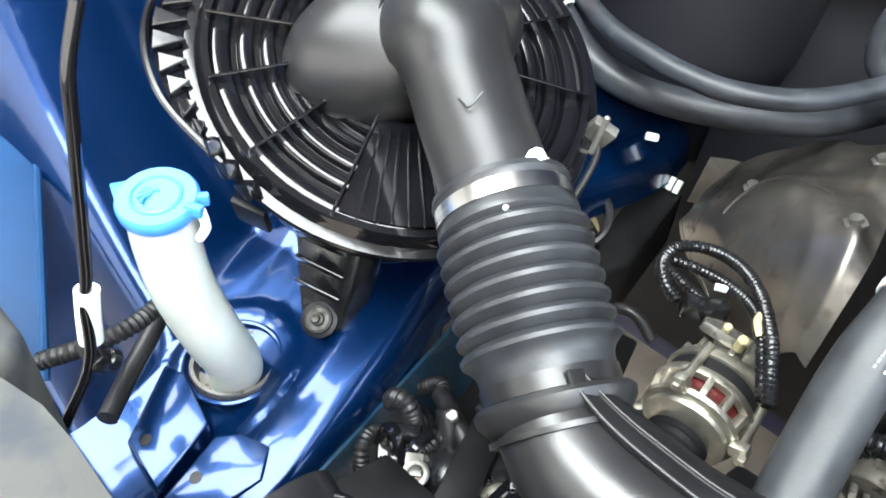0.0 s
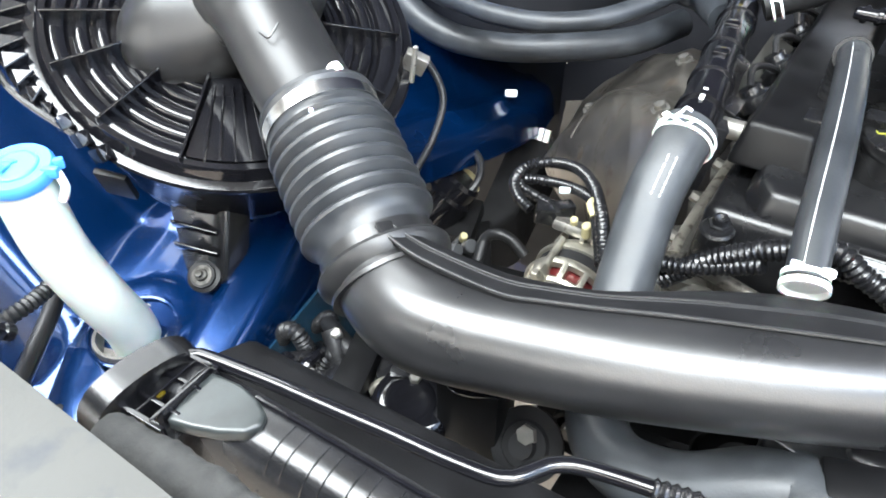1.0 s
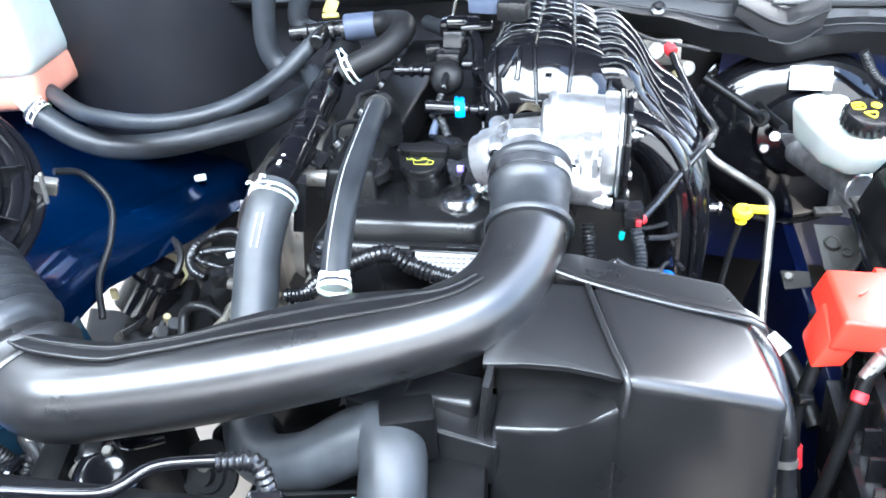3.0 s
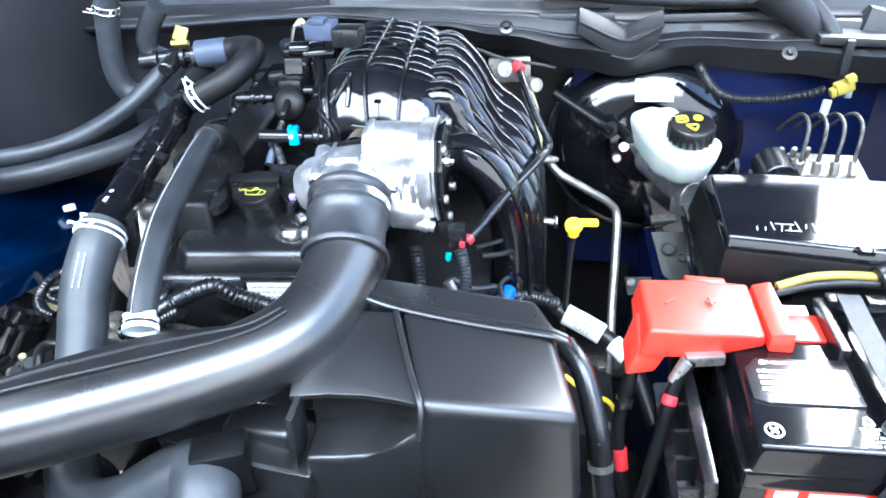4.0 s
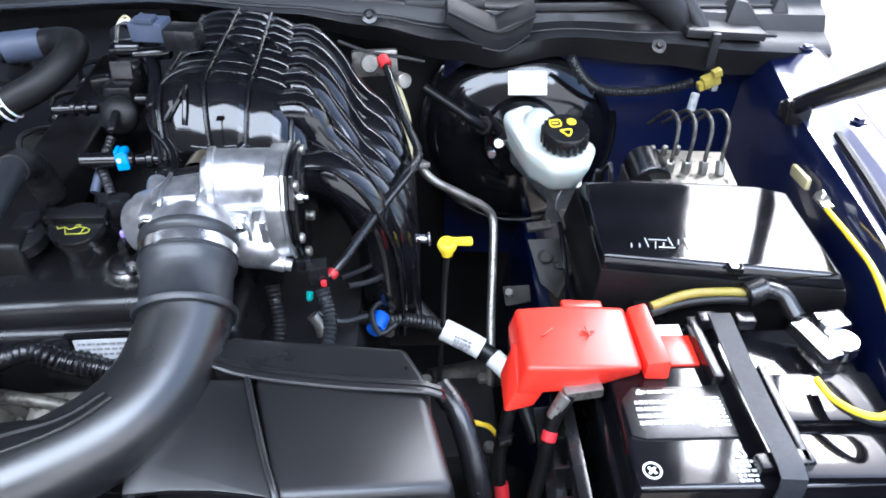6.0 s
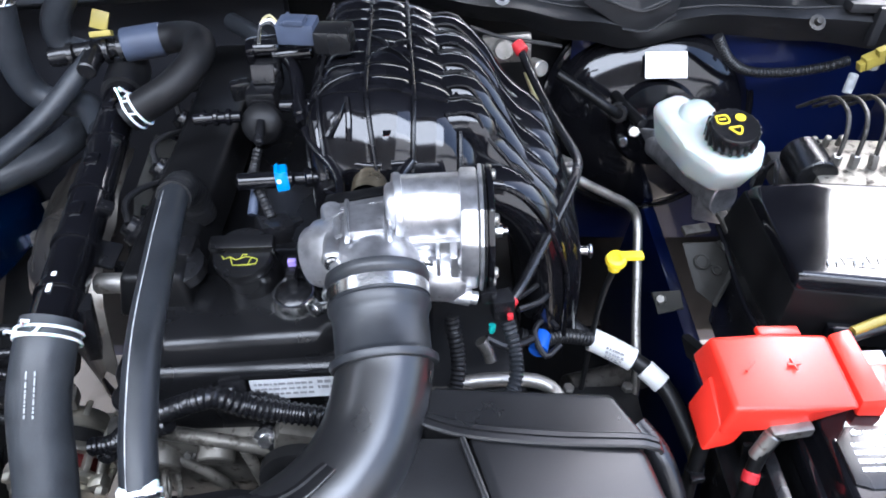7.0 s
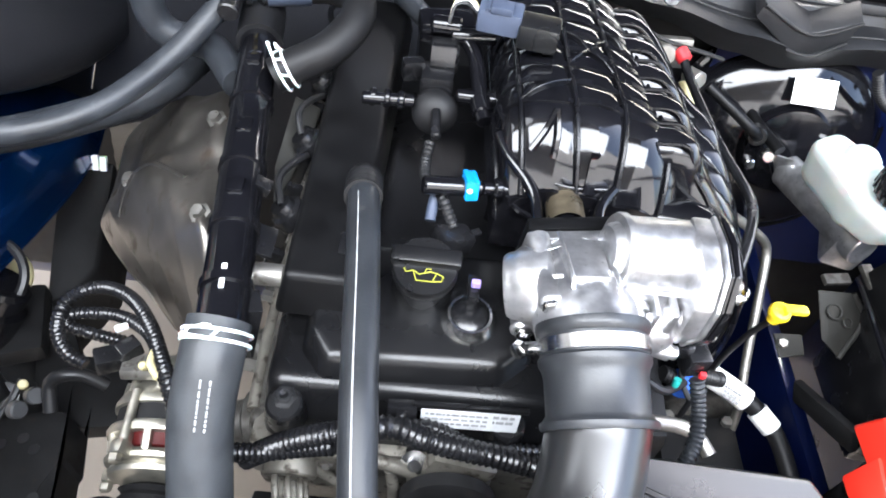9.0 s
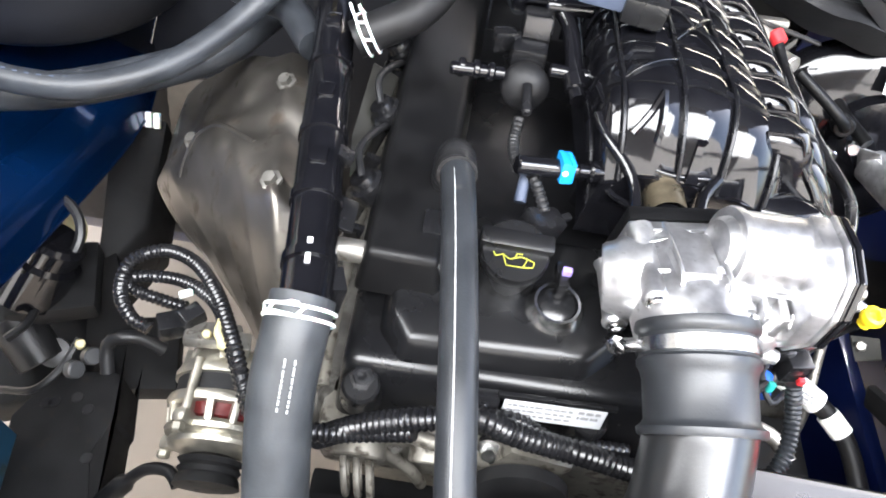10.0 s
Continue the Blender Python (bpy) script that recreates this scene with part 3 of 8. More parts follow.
def front_panel(u, v):
    x = -0.30 + 1.35 * u
    prof = [(0.008, -0.026), (0.020, -0.008), (0.024, 0.0), (0.021, 0.005), (0.0, 0.006), (-0.10, 0.0), (-0.22, -0.03), (-0.30, -0.10), (-0.32, -0.3)]
    y, dz = lerp_profile(prof, v)
    pull = max(0.0, (-0.19 - x) / 0.11) ** 2
    sag = -0.028 * max(0.0, min(1.0, (x + 0.02) / 0.2))
    return (x, y - 0.055 * pull, TOPZ + dz + sag)


whole("front_panel", sheet(front_panel, 60, 30, 0.003), TRIM, "pale grey front panel along the bonnet opening", "front panel", kind="structure")
whole("foam_strip", sweep([(-0.118, 0.038, 1.116), (-0.09, 0.043, 1.114), (-0.05, 0.047, 1.111), (0.05, 0.050, 1.106), (0.2, 0.056, 1.10)], lambda s, g: 0.0125 + 0.0005 * math.sin(g * 900) + 0.0008 * math.sin(g * 210), 12, 0.003), FELT,
      "fuzzy dark grey foam sealing strip", "seal", kind="structure")
whole("headlamp_shell", hull([(-0.36, -0.05, 1.165), (-0.245, -0.05, 1.172), (-0.245, 0.012, 1.168), (-0.275, 0.03, 1.160), (-0.36, 0.03, 1.14)], [(-0.36, -0.05, 0.9), (-0.22, -0.05, 0.9), (-0.22, 0.01, 0.9), (-0.25, 0.028, 0.9), (-0.36, 0.03, 0.9)], 0.012, 3), TRIM,
      "pale grey lamp housing below the front panel", "headlamp", kind="structure")

# ---- radiator ----
rad = thing("radiator", (0.2, 0.10, 0.5), "black plastic radiator tank with ribbed top and front", "radiator")


TANK = [tuple(q) for q in spline([(0.106, 0, 1.06), (0.106, 0, 1.098), (0.101, 0, 1.1075), (0.092, 0, 1.1085), (0.083, 0, 1.1075), (0.075, 0, 1.103), (0.069, 0, 1.092), (0.065, 0, 1.07), (0.063, 0, 1.03), (0.062, 0, 0.95)], 0.003)]


def tank(u, v, up=0.0):
    y, _, z = lerp_profile(TANK, v)
    return (-0.135 + 0.66 * u, y + 0.028 * u - up * 0.4, z - 0.012 * u + up)


part("top_tank", sheet(tank, 40, 40, -0.004), BLACK, rad)
for k in range(19):
    for du in (0.0, 0.014):
        u = 0.128 + 0.0345 * k + du
        part("rib", sweep([tank(u, 0.235 + 0.13 * i / 8, 0.0002) for i in range(9)], 0.0006, 6, 0.003), BLACK, rad)
    part("front_rib", sweep([tank(0.122 + 0.0345 * k, 0.42 + 0.30 * i / 8, 0.0001) for i in range(9)], 0.0006, 6, 0.004), BLACK, rad)
part("ridge_line", sweep([tank(i / 12, 0.225, 0.0008) for i in range(1, 13)], 0.0014, 6), GLOSS, rad)
pad_pts = [(-0.106, 0.063), (-0.092, 0.067), (-0.078, 0.073), (-0.067, 0.080), (-0.063, 0.088), (-0.066, 0.095), (-0.076, 0.099), (-0.092, 0.101), (-0.115, 0.098)]
part("end_pad", hull([(x, y, 1.1112) for x, y in pad_pts], [(x, y, 1.102) for x, y in pad_pts], 0.003, 4), PAD, rad, "grey-green end pad")
part("shroud_edge", sheet(lambda u, v: (-0.152 + 0.66 * u, *[a + b for a, b in zip(lerp_profile([(0.108, 1.080), (0.118, 1.078), (0.152, 1.064), (0.158, 1.058), (0.16, 0.95)], v), (0.040 * u, -0.006 * u))]), 30, 24, 0.003), MATTE, rad, "matte black fan shroud lip")
part("core", box((0.2, 0.07, 0.75), (0.68, 0.03, 0.44), (0, 0, 2.4), 0.003), DULL, rad, "dull metal radiator core")
latch = thing("radiator_mount", (-0.13, 0.07, 1.05), "black plastic mount with a grid over the radiator end", "mount")
arch_sec = [(-1.0, -0.5), (-1.0, 0.4), (-0.7, 0.75), (0.7, 0.75), (1.0, 0.4), (1.0, -0.5)]
part("arch", sweep([(-0.142, 0.040, 1.06), (-0.142, 0.042, 1.096), (-0.141, 0.050, 1.113), (-0.139, 0.074, 1.118), (-0.137, 0.096, 1.114), (-0.136, 0.104, 1.100), (-0.135, 0.106, 1.06)], 0.0085, 8, 0.004, arch_sec), BLACK, latch, angle=60)
part("floor_plate", box((-0.120, 0.076, 1.096), (0.036, 0.048, 0.006), (0, 0, 4), 0.001), BLACK, latch)
for c, sz in (((-0.124, 0.098, 1.108), (0.034, 0.003, 0.014)), ((-0.116, 0.056, 1.108), (0.034, 0.003, 0.014)), ((-0.110, 0.078, 1.108), (0.003, 0.044, 0.014)), ((-0.122, 0.085, 1.106), (0.032, 0.0022, 0.011)), ((-0.118, 0.068, 1.106), (0.032, 0.0022, 0.011)), ((-0.124, 0.076, 1.106), (0.0022, 0.042, 0.011)), ((-0.116, 0.090, 1.106), (0.0022, 0.018, 0.011))):
    part("grid_bar", box(c, sz, (0, 0, 4), 0.0007), GLOSS, latch)
part("back_plate", box((-0.139, 0.075, 1.085), (0.008, 0.056, 0.060), (0, 0, 3), 0.002), BLACK, latch)
part("socket_body", box((-0.124, 0.077, 1.072), (0.034, 0.050, 0.046), (0, 0, 4), 0.002), BLACK, latch)
part("contact", lathe((-0.116, 0.076, 1.100), (-0.116, 0.076, 1.2), [(0, 0.0028), (0.004, 0.0035), (0.0055, 0.002), (0.0055, 0)], 12), YELLOW, latch, "small brass contact")
part("rubber_foot", box((-0.120, 0.040, 1.094), (0.014, 0.010, 0.014), bev=0.004), CREAM, latch, "cream rubber foot")

line = thing("coolant_line", (0.0, 0.12, 1.1), "thin black vent pipe lying along the radiator top", "pipe")
part("pipe", sweep([(-0.129, 0.097, 1.112), (-0.125, 0.102, 1.112), (-0.080, 0.110, 1.112), (-0.043, 0.115, 1.112), (-0.007, 0.120, 1.112), (0.027, 0.124, 1.112), (0.052, 0.129, 1.112), (0.061, 0.137, 1.112), (0.068, 0.148, 1.112), (0.078, 0.155, 1.112), (0.095, 0.160, 1.112), (0.118, 0.165, 1.112), (0.131, 0.167, 1.112)], 0.0042, 12), GLOSS, line)
QC = Vector((0.136, 0.167, 1.112))
part("elbow", sweep([QC + Vector((-0.022, -0.004, 0)), QC, QC + Vector((0.008, -0.004, -0.008)), QC + Vector((0.009, -0.008, -0.03))], lambda s, g: 0.006 + 0.0008 * math.sin(g * 1400), 12, 0.001), BLACK, line, "ribbed black quick coupling")
part("collar", join(box(QC + Vector((0.010, -0.012, -0.032)), (0.022, 0.018, 0.034), (20, 0, 10), 0.003), box(QC + Vector((-0.002, -0.014, -0.034)), (0.003, 0.010, 0.026), (20, 0, 10), 0.001), box(QC + Vector((0.0225, -0.014, -0.034)), (0.003, 0.010, 0.026), (20, 0, 10), 0.001)), GLOSS, line)
part("release_tab", box(QC + Vector((0.0105, -0.0225, -0.030)), (0.008, 0.003, 0.009), (20, 0, 10), 0.001), WHITE, line, "white release tab")

# fan shroud and drive parts under the air duct
fan = thing("fan_shroud", (0.06, 0.25, 0.85), "black plastic fan shroud with bracket arms", "fan shroud")
for nm, c, sz, rt, bv in (("shroud_plate", (0.06, 0.185, 0.90), (0.5, 0.008, 0.16), (-12, 0, 3), 0.003), ("splash_plate", (0.20, 0.32, 0.90), (0.34, 0.24, 0.02), (0, 0, 0), 0.005),
                          ("support_block", (0.07, 0.38, 0.93), (0.16, 0.05, 0.07), (0, 0, 5), 0.01),
                          ("bracket_arm", (-0.16, 0.27, 0.93), (0.03, 0.16, 0.05), (0, 0, 20), 0.006), ("support_block", (0.22, 0.245, 0.985), (0.10, 0.06, 0.04), (0, 0, 8), 0.006),
                          ("bracket_arm", (0.205, 0.27, 1.035), (0.045, 0.03, 0.05), (0, 0, 18), 0.006), ("edge_rib", (0.16, 0.225, 0.995), (0.14, 0.004, 0.02), (0, 0, 12), 0.001),
                          ("motor_cover", (-0.045, 0.27, 0.955), (0.055, 0.05, 0.11), (0, 0, 10), 0.012)):
    part(nm, box(c, sz, rt, bv), COAL, fan)
part("motor_lip", sweep([(-0.075, 0.25, 1.0), (-0.04, 0.235, 1.008), (-0.015, 0.25, 1.004)], 0.004, 8), GLOSS, fan)
TC = Vector((-0.100, 0.264, 0.955))
part("motor_can", lathe(TC - Vector((0.0, 0.0, 0.08)), TC + Vector((0.02, -0.05, 0.1)), [(0, 0), (0, 0.036), (0.068, 0.036), (0.074, 0.033), (0.078, 0.026), (0.079, 0.018), (0.077, 0.012), (0.077, 0)], 36), GLOSS, fan, "gloss black motor can")
part("can_bolt", rod(TC + Vector((0.0, -0.002, -0.004)), TC + Vector((0.001, -0.004, 0.004)), 0.006, 6), DULL, fan)
for pts, r in (([(-0.223, 0.286, 0.930), (-0.177, 0.265, 0.940), (-0.161, 0.261, 0.920), (-0.160, 0.256, 0.900)], 0.008), ([(-0.182, 0.289, 0.950), (-0.150, 0.281, 0.955), (-0.137, 0.279, 0.940)], 0.005), ([(-0.089, 0.289, 0.950), (-0.070, 0.288, 0.945), (-0.064, 0.282, 0.920)], 0.007), ([(-0.200, 0.267, 0.950), (-0.183, 0.256, 0.930), (-0.183, 0.239, 0.900)], 0.009)):
    part("loom", sweep(pts, r, 10), SOOT, fan, "black wiring loom")
part("clamp_plate", join(box((-0.140, 0.271, 0.940), (0.04, 0.05, 0.008), (15, 5, 20), 0.003), box((-0.113, 0.259, 0.950), (0.018, 0.012, 0.02), (10, 0, 30), 0.003)), BLACK, fan)
low = thing("lower_wiring", (-0.17, 0.23, 0.86), "oily black wiring, clips and small brackets low beside the apron", "wiring")
rng = random.Random(12)
for j in range(15):
    p = Vector((rng.uniform(-0.235, -0.12), rng.uniform(0.195, 0.285), rng.uniform(0.895, 0.945)))
    d = Vector((rng.uniform(-1, 1), rng.uniform(-0.6, 0.6), 0)).normalized() * rng.uniform(0.018, 0.035)
    b = Vector((-d.y, d.x, 0)) * rng.uniform(-0.5, 0.5)
    pts = [p - d - Vector((0, 0, 0.02)), p - d * 0.4 + b, p + d * 0.4 + b + Vector((0, 0, 0.004)), p + d - Vector((0, 0, 0.025))]
    if j % 3:
        part("wire", sweep(pts, rng.uniform(0.0035, 0.007), 8), (SOOT, GLOSS, BLACK)[j % 3], low)
    else:
        part("ribbed_sleeve", convolute(pts, rng.uniform(0.006, 0.008), 0.004, 10), SOOT, low)
for j in range(9):
    p = (rng.uniform(-0.225, -0.12), rng.uniform(0.19, 0.28), rng.uniform(0.905, 0.94))
    part("connector", join(box(p, (0.022, 0.014, 0.012), (rng.uniform(-30, 30), rng.uniform(-20, 20), rng.uniform(0, 90)), 0.002), box((p[0] + 0.006, p[1], p[2] + 0.006), (0.010, 0.006, 0.006), (0, 0, rng.uniform(0, 90)), 0.001)), (BLACK, GLOSS)[j % 2], low)
part("dome_cover", lathe((-0.158, 0.246, 0.90), (-0.150, 0.236, 1.0), [(0, 0), (0, 0.030), (0.025, 0.029), (0.034, 0.025), (0.040, 0.016), (0.042, 0)], 32), BLACK, low, "rounded black plastic cover")
part("eye_plate", join(torus((-0.174, 0.209, 0.951), (0.2, -0.3, 1), 0.008, 0.0026, 20), box((-0.183, 0.216, 0.944), (0.014, 0.018, 0.003), (10, 0, 40), 0.001)), DULL, low, "small zinc plate with an eye")
part("grey_block", box((-0.180, 0.180, 0.930), (0.042, 0.030, 0.030), (0, 0, 35), 0.004), GREYDK, low, "dark grey connector block")
part("nut", rod((-0.192, 0.267, 0.944), (-0.191, 0.264, 0.955), 0.006, 6), DULL, low)
part("cast_arm", sweep([(-0.128, 0.242, 0.935), (-0.118, 0.252, 0.945), (-0.100, 0.256, 0.940)], lambda s, g: 0.010 - 0.004 * s, 12), ENGINE, low, "grey cast bracket arm")
part("washer_bolt", lathe((0.006, 0.263, 0.945), (0.0, 0.2, 1.0), [(0, 0), (0, 0.030), (0.004, 0.030), (0.005, 0.020), (0.008, 0.018), (0.009, 0.011), (0.015, 0.010), (0.015, 0)], 28), DARK, low)
part("bolt_tip", lathe((0.0058, 0.2606, 0.959), (0.0, 0.2, 1.01), [(0, 0.009), (0.004, 0.008), (0.005, 0)], 6), DULL, low, "zinc bolt head")
whole("cabin_body", box((0.13, 3.0, 0.78), (1.66, 3.9, 0.9), bev=0.02), NAVY, "plain blue car body behind the bulkhead", "car body", kind="structure")
for c, r in (((0.03, 0.30, 0.955), 0.032), ((0.15, 0.33, 0.965), 0.040), ((0.11, 0.36, 0.86), 0.055)):
    pul = thing("belt_pulley", (c[0], c[1], c[2]), "dark belt pulley with a bolt on the engine front", "pulley", "belt pulleys")
    part("wheel", lathe((c[0], c[1] - 0.012, c[2]), (c[0], c[1] + 1, c[2]), [(0, 0.0), (0, r * 0.5), (0.004, r * 0.55), (0.004, r * 0.85), (0, r * 0.95), (0, r), (0.006, r * 0.96), (0.020, r * 0.96), (0.024, r), (0.024, 0)], 36), DARK, pul)
    part("bolt", lathe((c[0], c[1] - 0.02, c[2]), (c[0], c[1] + 1, c[2]), [(0, 0), (0, 0.007), (0.008, 0.008), (0.008, 0.014), (0.011, 0.014)], 6), DULL, pul, "zinc plated hexagon bolt")


# ---- washer filler ----
ring = thing("filler_grommet", (-0.358, 0.170, 0.93), "pale plastic collar round the washer filler hole", "grommet")
part("collar", lathe((-0.358, 0.170, 0.922), (-0.358, 0.170, 2), [(0, 0.034), (0.016, 0.037), (0.019, 0.036), (0.019, 0.033), (0.004, 0.030), (0.003, 0)], 40), DULL, ring)
part("lip", torus((-0.358, 0.170, 0.940), (0.05, -0.1, 1), 0.0405, 0.0028, 40), BLUE, ring, "raised blue painted hole edge")
neck = thing("washer_filler", (-0.352, 0.17, 0.93), "milky white washer filler neck with a blue cap", "washer bottle")
NECK = [(-0.353, 0.136, 1.131), (-0.352, 0.135, 1.10), (-0.347, 0.137, 1.06), (-0.342, 0.148, 1.01), (-0.346, 0.163, 0.962), (-0.352, 0.168, 0.93), (-0.356, 0.17, 0.86)]
part("neck", sweep(NECK, lambda s, g: 0.0220 + 0.0005 * s, 24), MILK, neck)
cap_up = Vector((0.10, -0.16, 1.0)).normalized()
cap_at = Vector((-0.353, 0.136, 1.131))
lid = part("cap", lathe(cap_at, cap_at + cap_up, [(-0.002, 0.0), (-0.002, 0.0250), (0.0, 0.0262), (0.006, 0.0262), (0.0085, 0.0245), (0.0085, 0.0168), (0.0098, 0.0162), (0.0103, 0.0150), (0.0090, 0.0140), (0.0090, 0)], 40), CAPBLUE, neck, "sky blue snap cap")
tab_to = Vector((-0.85, -0.55, 0.0))
lip_tab = hull([cap_at + cap_up * 0.0062 + q for q in (Vector((-0.010, -0.0225, 0)), Vector((-0.032, -0.016, 0)), Vector((-0.024, 0.006, 0)))], [cap_at + q for q in (Vector((-0.010, -0.0225, 0)), Vector((-0.032, -0.016, 0)), Vector((-0.024, 0.006, 0)))], 0.002)
part("thumb_tab", lip_tab, CAPBLUE, lid)
part("hinge", join(box(cap_at + Vector((0.024, 0.011, 0.005)), (0.012, 0.006, 0.008), (0, 0, 30), 0.0015), box(cap_at + Vector((0.017, 0.020, 0.005)), (0.010, 0.006, 0.008), (0, 0, 60), 0.0015)), CAPBLUE, lid)
part("strap", sweep([cap_at + Vector((0.026, 0.014, 0.004)), cap_at + Vector((0.028, 0.015, -0.008)), cap_at + Vector((0.022, 0.012, -0.020))], 0.0034, 8), WHITE, lid, "white retaining strap")
wh = []
for k in range(5):
    a = 2.0 + 0.5 * k
    wh.append(sweep([cap_at + cap_up * 0.0096 + Vector((math.cos(a + j) * r, math.sin(a + j) * r, 0)) for j, r in ((0, 0.003), (0.5, 0.007), (0.9, 0.011))], 0.0011, 6, 0.002))
part("emblem", join(*wh), CAPBLUE, lid, "embossed washer symbol")

hose = thing("washer_hose", (-0.33, 0.07, 1.0), "thin black washer hose with a white joint", "hose")
WH = [(-0.360, 0.121, 1.265), (-0.360, 0.108, 1.232), (-0.360, 0.102, 1.200), (-0.360, 0.095, 1.160), (-0.360, 0.087, 1.116), (-0.360, 0.082, 1.090)]
part("tube", sweep(WH + [(-0.357, 0.076, 1.075), (-0.352, 0.066, 1.03), (-0.342, 0.036, 0.995)], 0.0040, 10), GLOSS, hose)
part("joint", sweep([(-0.360, 0.081, 1.084), (-0.360, 0.077, 1.064), (-0.360, 0.073, 1.040)], 0.0080, 16), WHITE, hose, "white plastic hose joint")
part("clip", join(box([(-0.360, 0.071, 1.025)][0], (0.026, 0.012, 0.014), (20, 0, 0), 0.003), rod(*[(-0.360, 0.077, 1.017), (-0.360, 0.083, 1.009)], 0.008)), BLACK, hose)
lead = whole("wiring_lead", convolute([(-0.421, 0.047, 0.980), (-0.392, 0.090, 1.000), (-0.397, 0.129, 1.000), (-0.420, 0.171, 1.000)], 0.007, 0.005), SOOT, "ribbed black wiring lead behind the filler neck", "cable")
whole("drain_hose", sweep([(-0.357, 0.064, 0.960), (-0.385, 0.096, 0.960), (-0.409, 0.132, 0.970), (-0.427, 0.146, 0.970)], 0.008, 12), SOOT, "black drain hose running down beside the apron", "hose")
whole("fender_horn", join(lathe((-0.665, 0.172, 1.050), (-0.3, 0.1, 1.1), [(0, 0), (0, 0.035), (0.01, 0.045), (0.03, 0.045), (0.034, 0.03), (0.034, 0)], 32)), DARK, "dark round horn behind the lamp bracket", "horn")
# ---- air cleaner ----
AC = Vector((-0.35, 0.344, 1.175))
ACN = Vector((0.517, -0.237, 1.0)).normalized()
AC1 = Vector((1, 0, 0))
AC1 = (AC1 - ACN * AC1.dot(ACN)).normalized()
AC2 = ACN.cross(AC1)


def ac(r, deg, h=0.0):
    """A point on the air cleaner's lid: radius, angle (0 to the engine, 90 to the rear), height over it."""
    a = radians(deg)
    return AC + AC1 * (r * math.cos(a)) + AC2 * (r * math.sin(a)) + ACN * h


filt = thing("air_cleaner", AC - Vector((0, 0, 0.2)), "round ribbed black air cleaner lid with an outlet elbow", "air cleaner")
part("housing", lathe(AC - ACN * 0.16, AC, [(0, 0.0), (0, 0.10), (0.03, 0.125), (0.13, 0.150), (0.140, 0.153), (0.147, 0.150), (0.147, 0.0)], 64), BLACK, filt)
part("rim", lathe(AC - ACN * 0.018, AC, [(0, 0.146), (0, 0.158), (0.010, 0.158), (0.013, 0.154), (0.020, 0.152), (0.024, 0.149), (0.024, 0.144), (0.004, 0.142)], 72), GLOSS, filt)
part("rim_bead", torus(AC - ACN * 0.010, ACN, 0.1575, 0.0032, 96, 8), GLOSS, filt)
for r, w in ((0.1375, 0.0085), (0.119, 0.0062), (0.103, 0.0056), (0.087, 0.0050), (0.072, 0.0046)):
    bm = lathe(AC - ACN * 0.012, AC, [(0, r - w), (0.0085, r - w), (0.0125, r - w * 0.75), (0.0142, r - w * 0.2), (0.0140, r + w * 0.4), (0.0118, r + w * 0.85), (0.008, r + w), (0.0, r + w)], 96)
    part("ring", bm, LOBE, filt)
part("rim_step", lathe(AC - ACN * 0.012, AC, [(0, 0.150), (0.002, 0.161), (0.004, 0.1625), (0.006, 0.161), (0.0075, 0.152)], 96), LOBE, filt)
for deg in (135, 158, 181, 203, 225, 246, 270, 297, 340, 12, 40, 70, 100):
    d = (ac(1, deg) - AC).normalized()
    a, b = ac(0.05, deg, 0.004), ac(0.147, deg, 0.002)
    side = ACN.cross(d) * 0.0012
    bm = hull([a + side + ACN * 0.012, a - side + ACN * 0.012, b - side + ACN * 0.009, b + side + ACN * 0.009], [a + side - ACN * 0.015, a - side - ACN * 0.015, b - side - ACN * 0.012, b + side - ACN * 0.012], 0.0005, 1)
    part("rib", bm, GLOSS, filt)
part("slat_panel", sheet(lambda u, v: ac(0.062 + 0.080 * v, 298 + 40 * u, 0.0035), 16, 8, 0.003), GLOSS, filt)
for k in range(7):
    x = -0.036 + 0.012 * k
    a, b = ac(0.07, 318) + (AC1 + AC2) * x * 0.4, ac(0.141, 318) + (AC1 + AC2) * x * 0.7
    part("slat", hull([a + AC1 * 0.0012 + ACN * 0.01, a - AC1 * 0.0012 + ACN * 0.01, b - AC1 * 0.0012 + ACN * 0.008, b + AC1 * 0.0012 + ACN * 0.008], [a + AC1 * 0.002 - ACN * 0.01, a - AC1 * 0.002 - ACN * 0.01, b - AC1 * 0.002 - ACN * 0.01, b + AC1 * 0.002 - ACN * 0.01], 0.0004, 1), GLOSS, filt)
for k in range(9):
    deg = 208 + k * 6
    far = 0.184 - 0.016 * abs(k - 3.4) / 4
    p, q = ac(far, deg, -0.002), ac(0.158, deg, 0.001)
    t = ACN.cross((p - q).normalized())
    part("gusset", hull([p + t * 0.0085, p - t * 0.0085, q], [p + t * 0.0085 - ACN * 0.008, p - t * 0.0085 - ACN * 0.008, q - ACN * 0.008], 0.0008, 1), LOBE, filt)
part("gusset_strip", sweep([ac(0.166, 198, -0.003), ac(0.180, 212, -0.003), ac(0.187, 228, -0.003), ac(0.180, 246, -0.003), ac(0.163, 268, -0.003)], 0.003, 8), LOBE, filt)
part("gusset_shelf", sheet(lambda u, v: ac(0.154 + (0.032 - 0.02 * abs(2 * v - 0.9)) * u, 198 + 66 * v, -0.009), 4, 20, 0.002), GLOSS, filt)
for deg in (262, 269, 276):
    part("rim_lug", box(ac(0.162, deg, -0.004), (0.018, 0.010, 0.012), (0, -25, deg + 90), 0.002), GLOSS, filt)
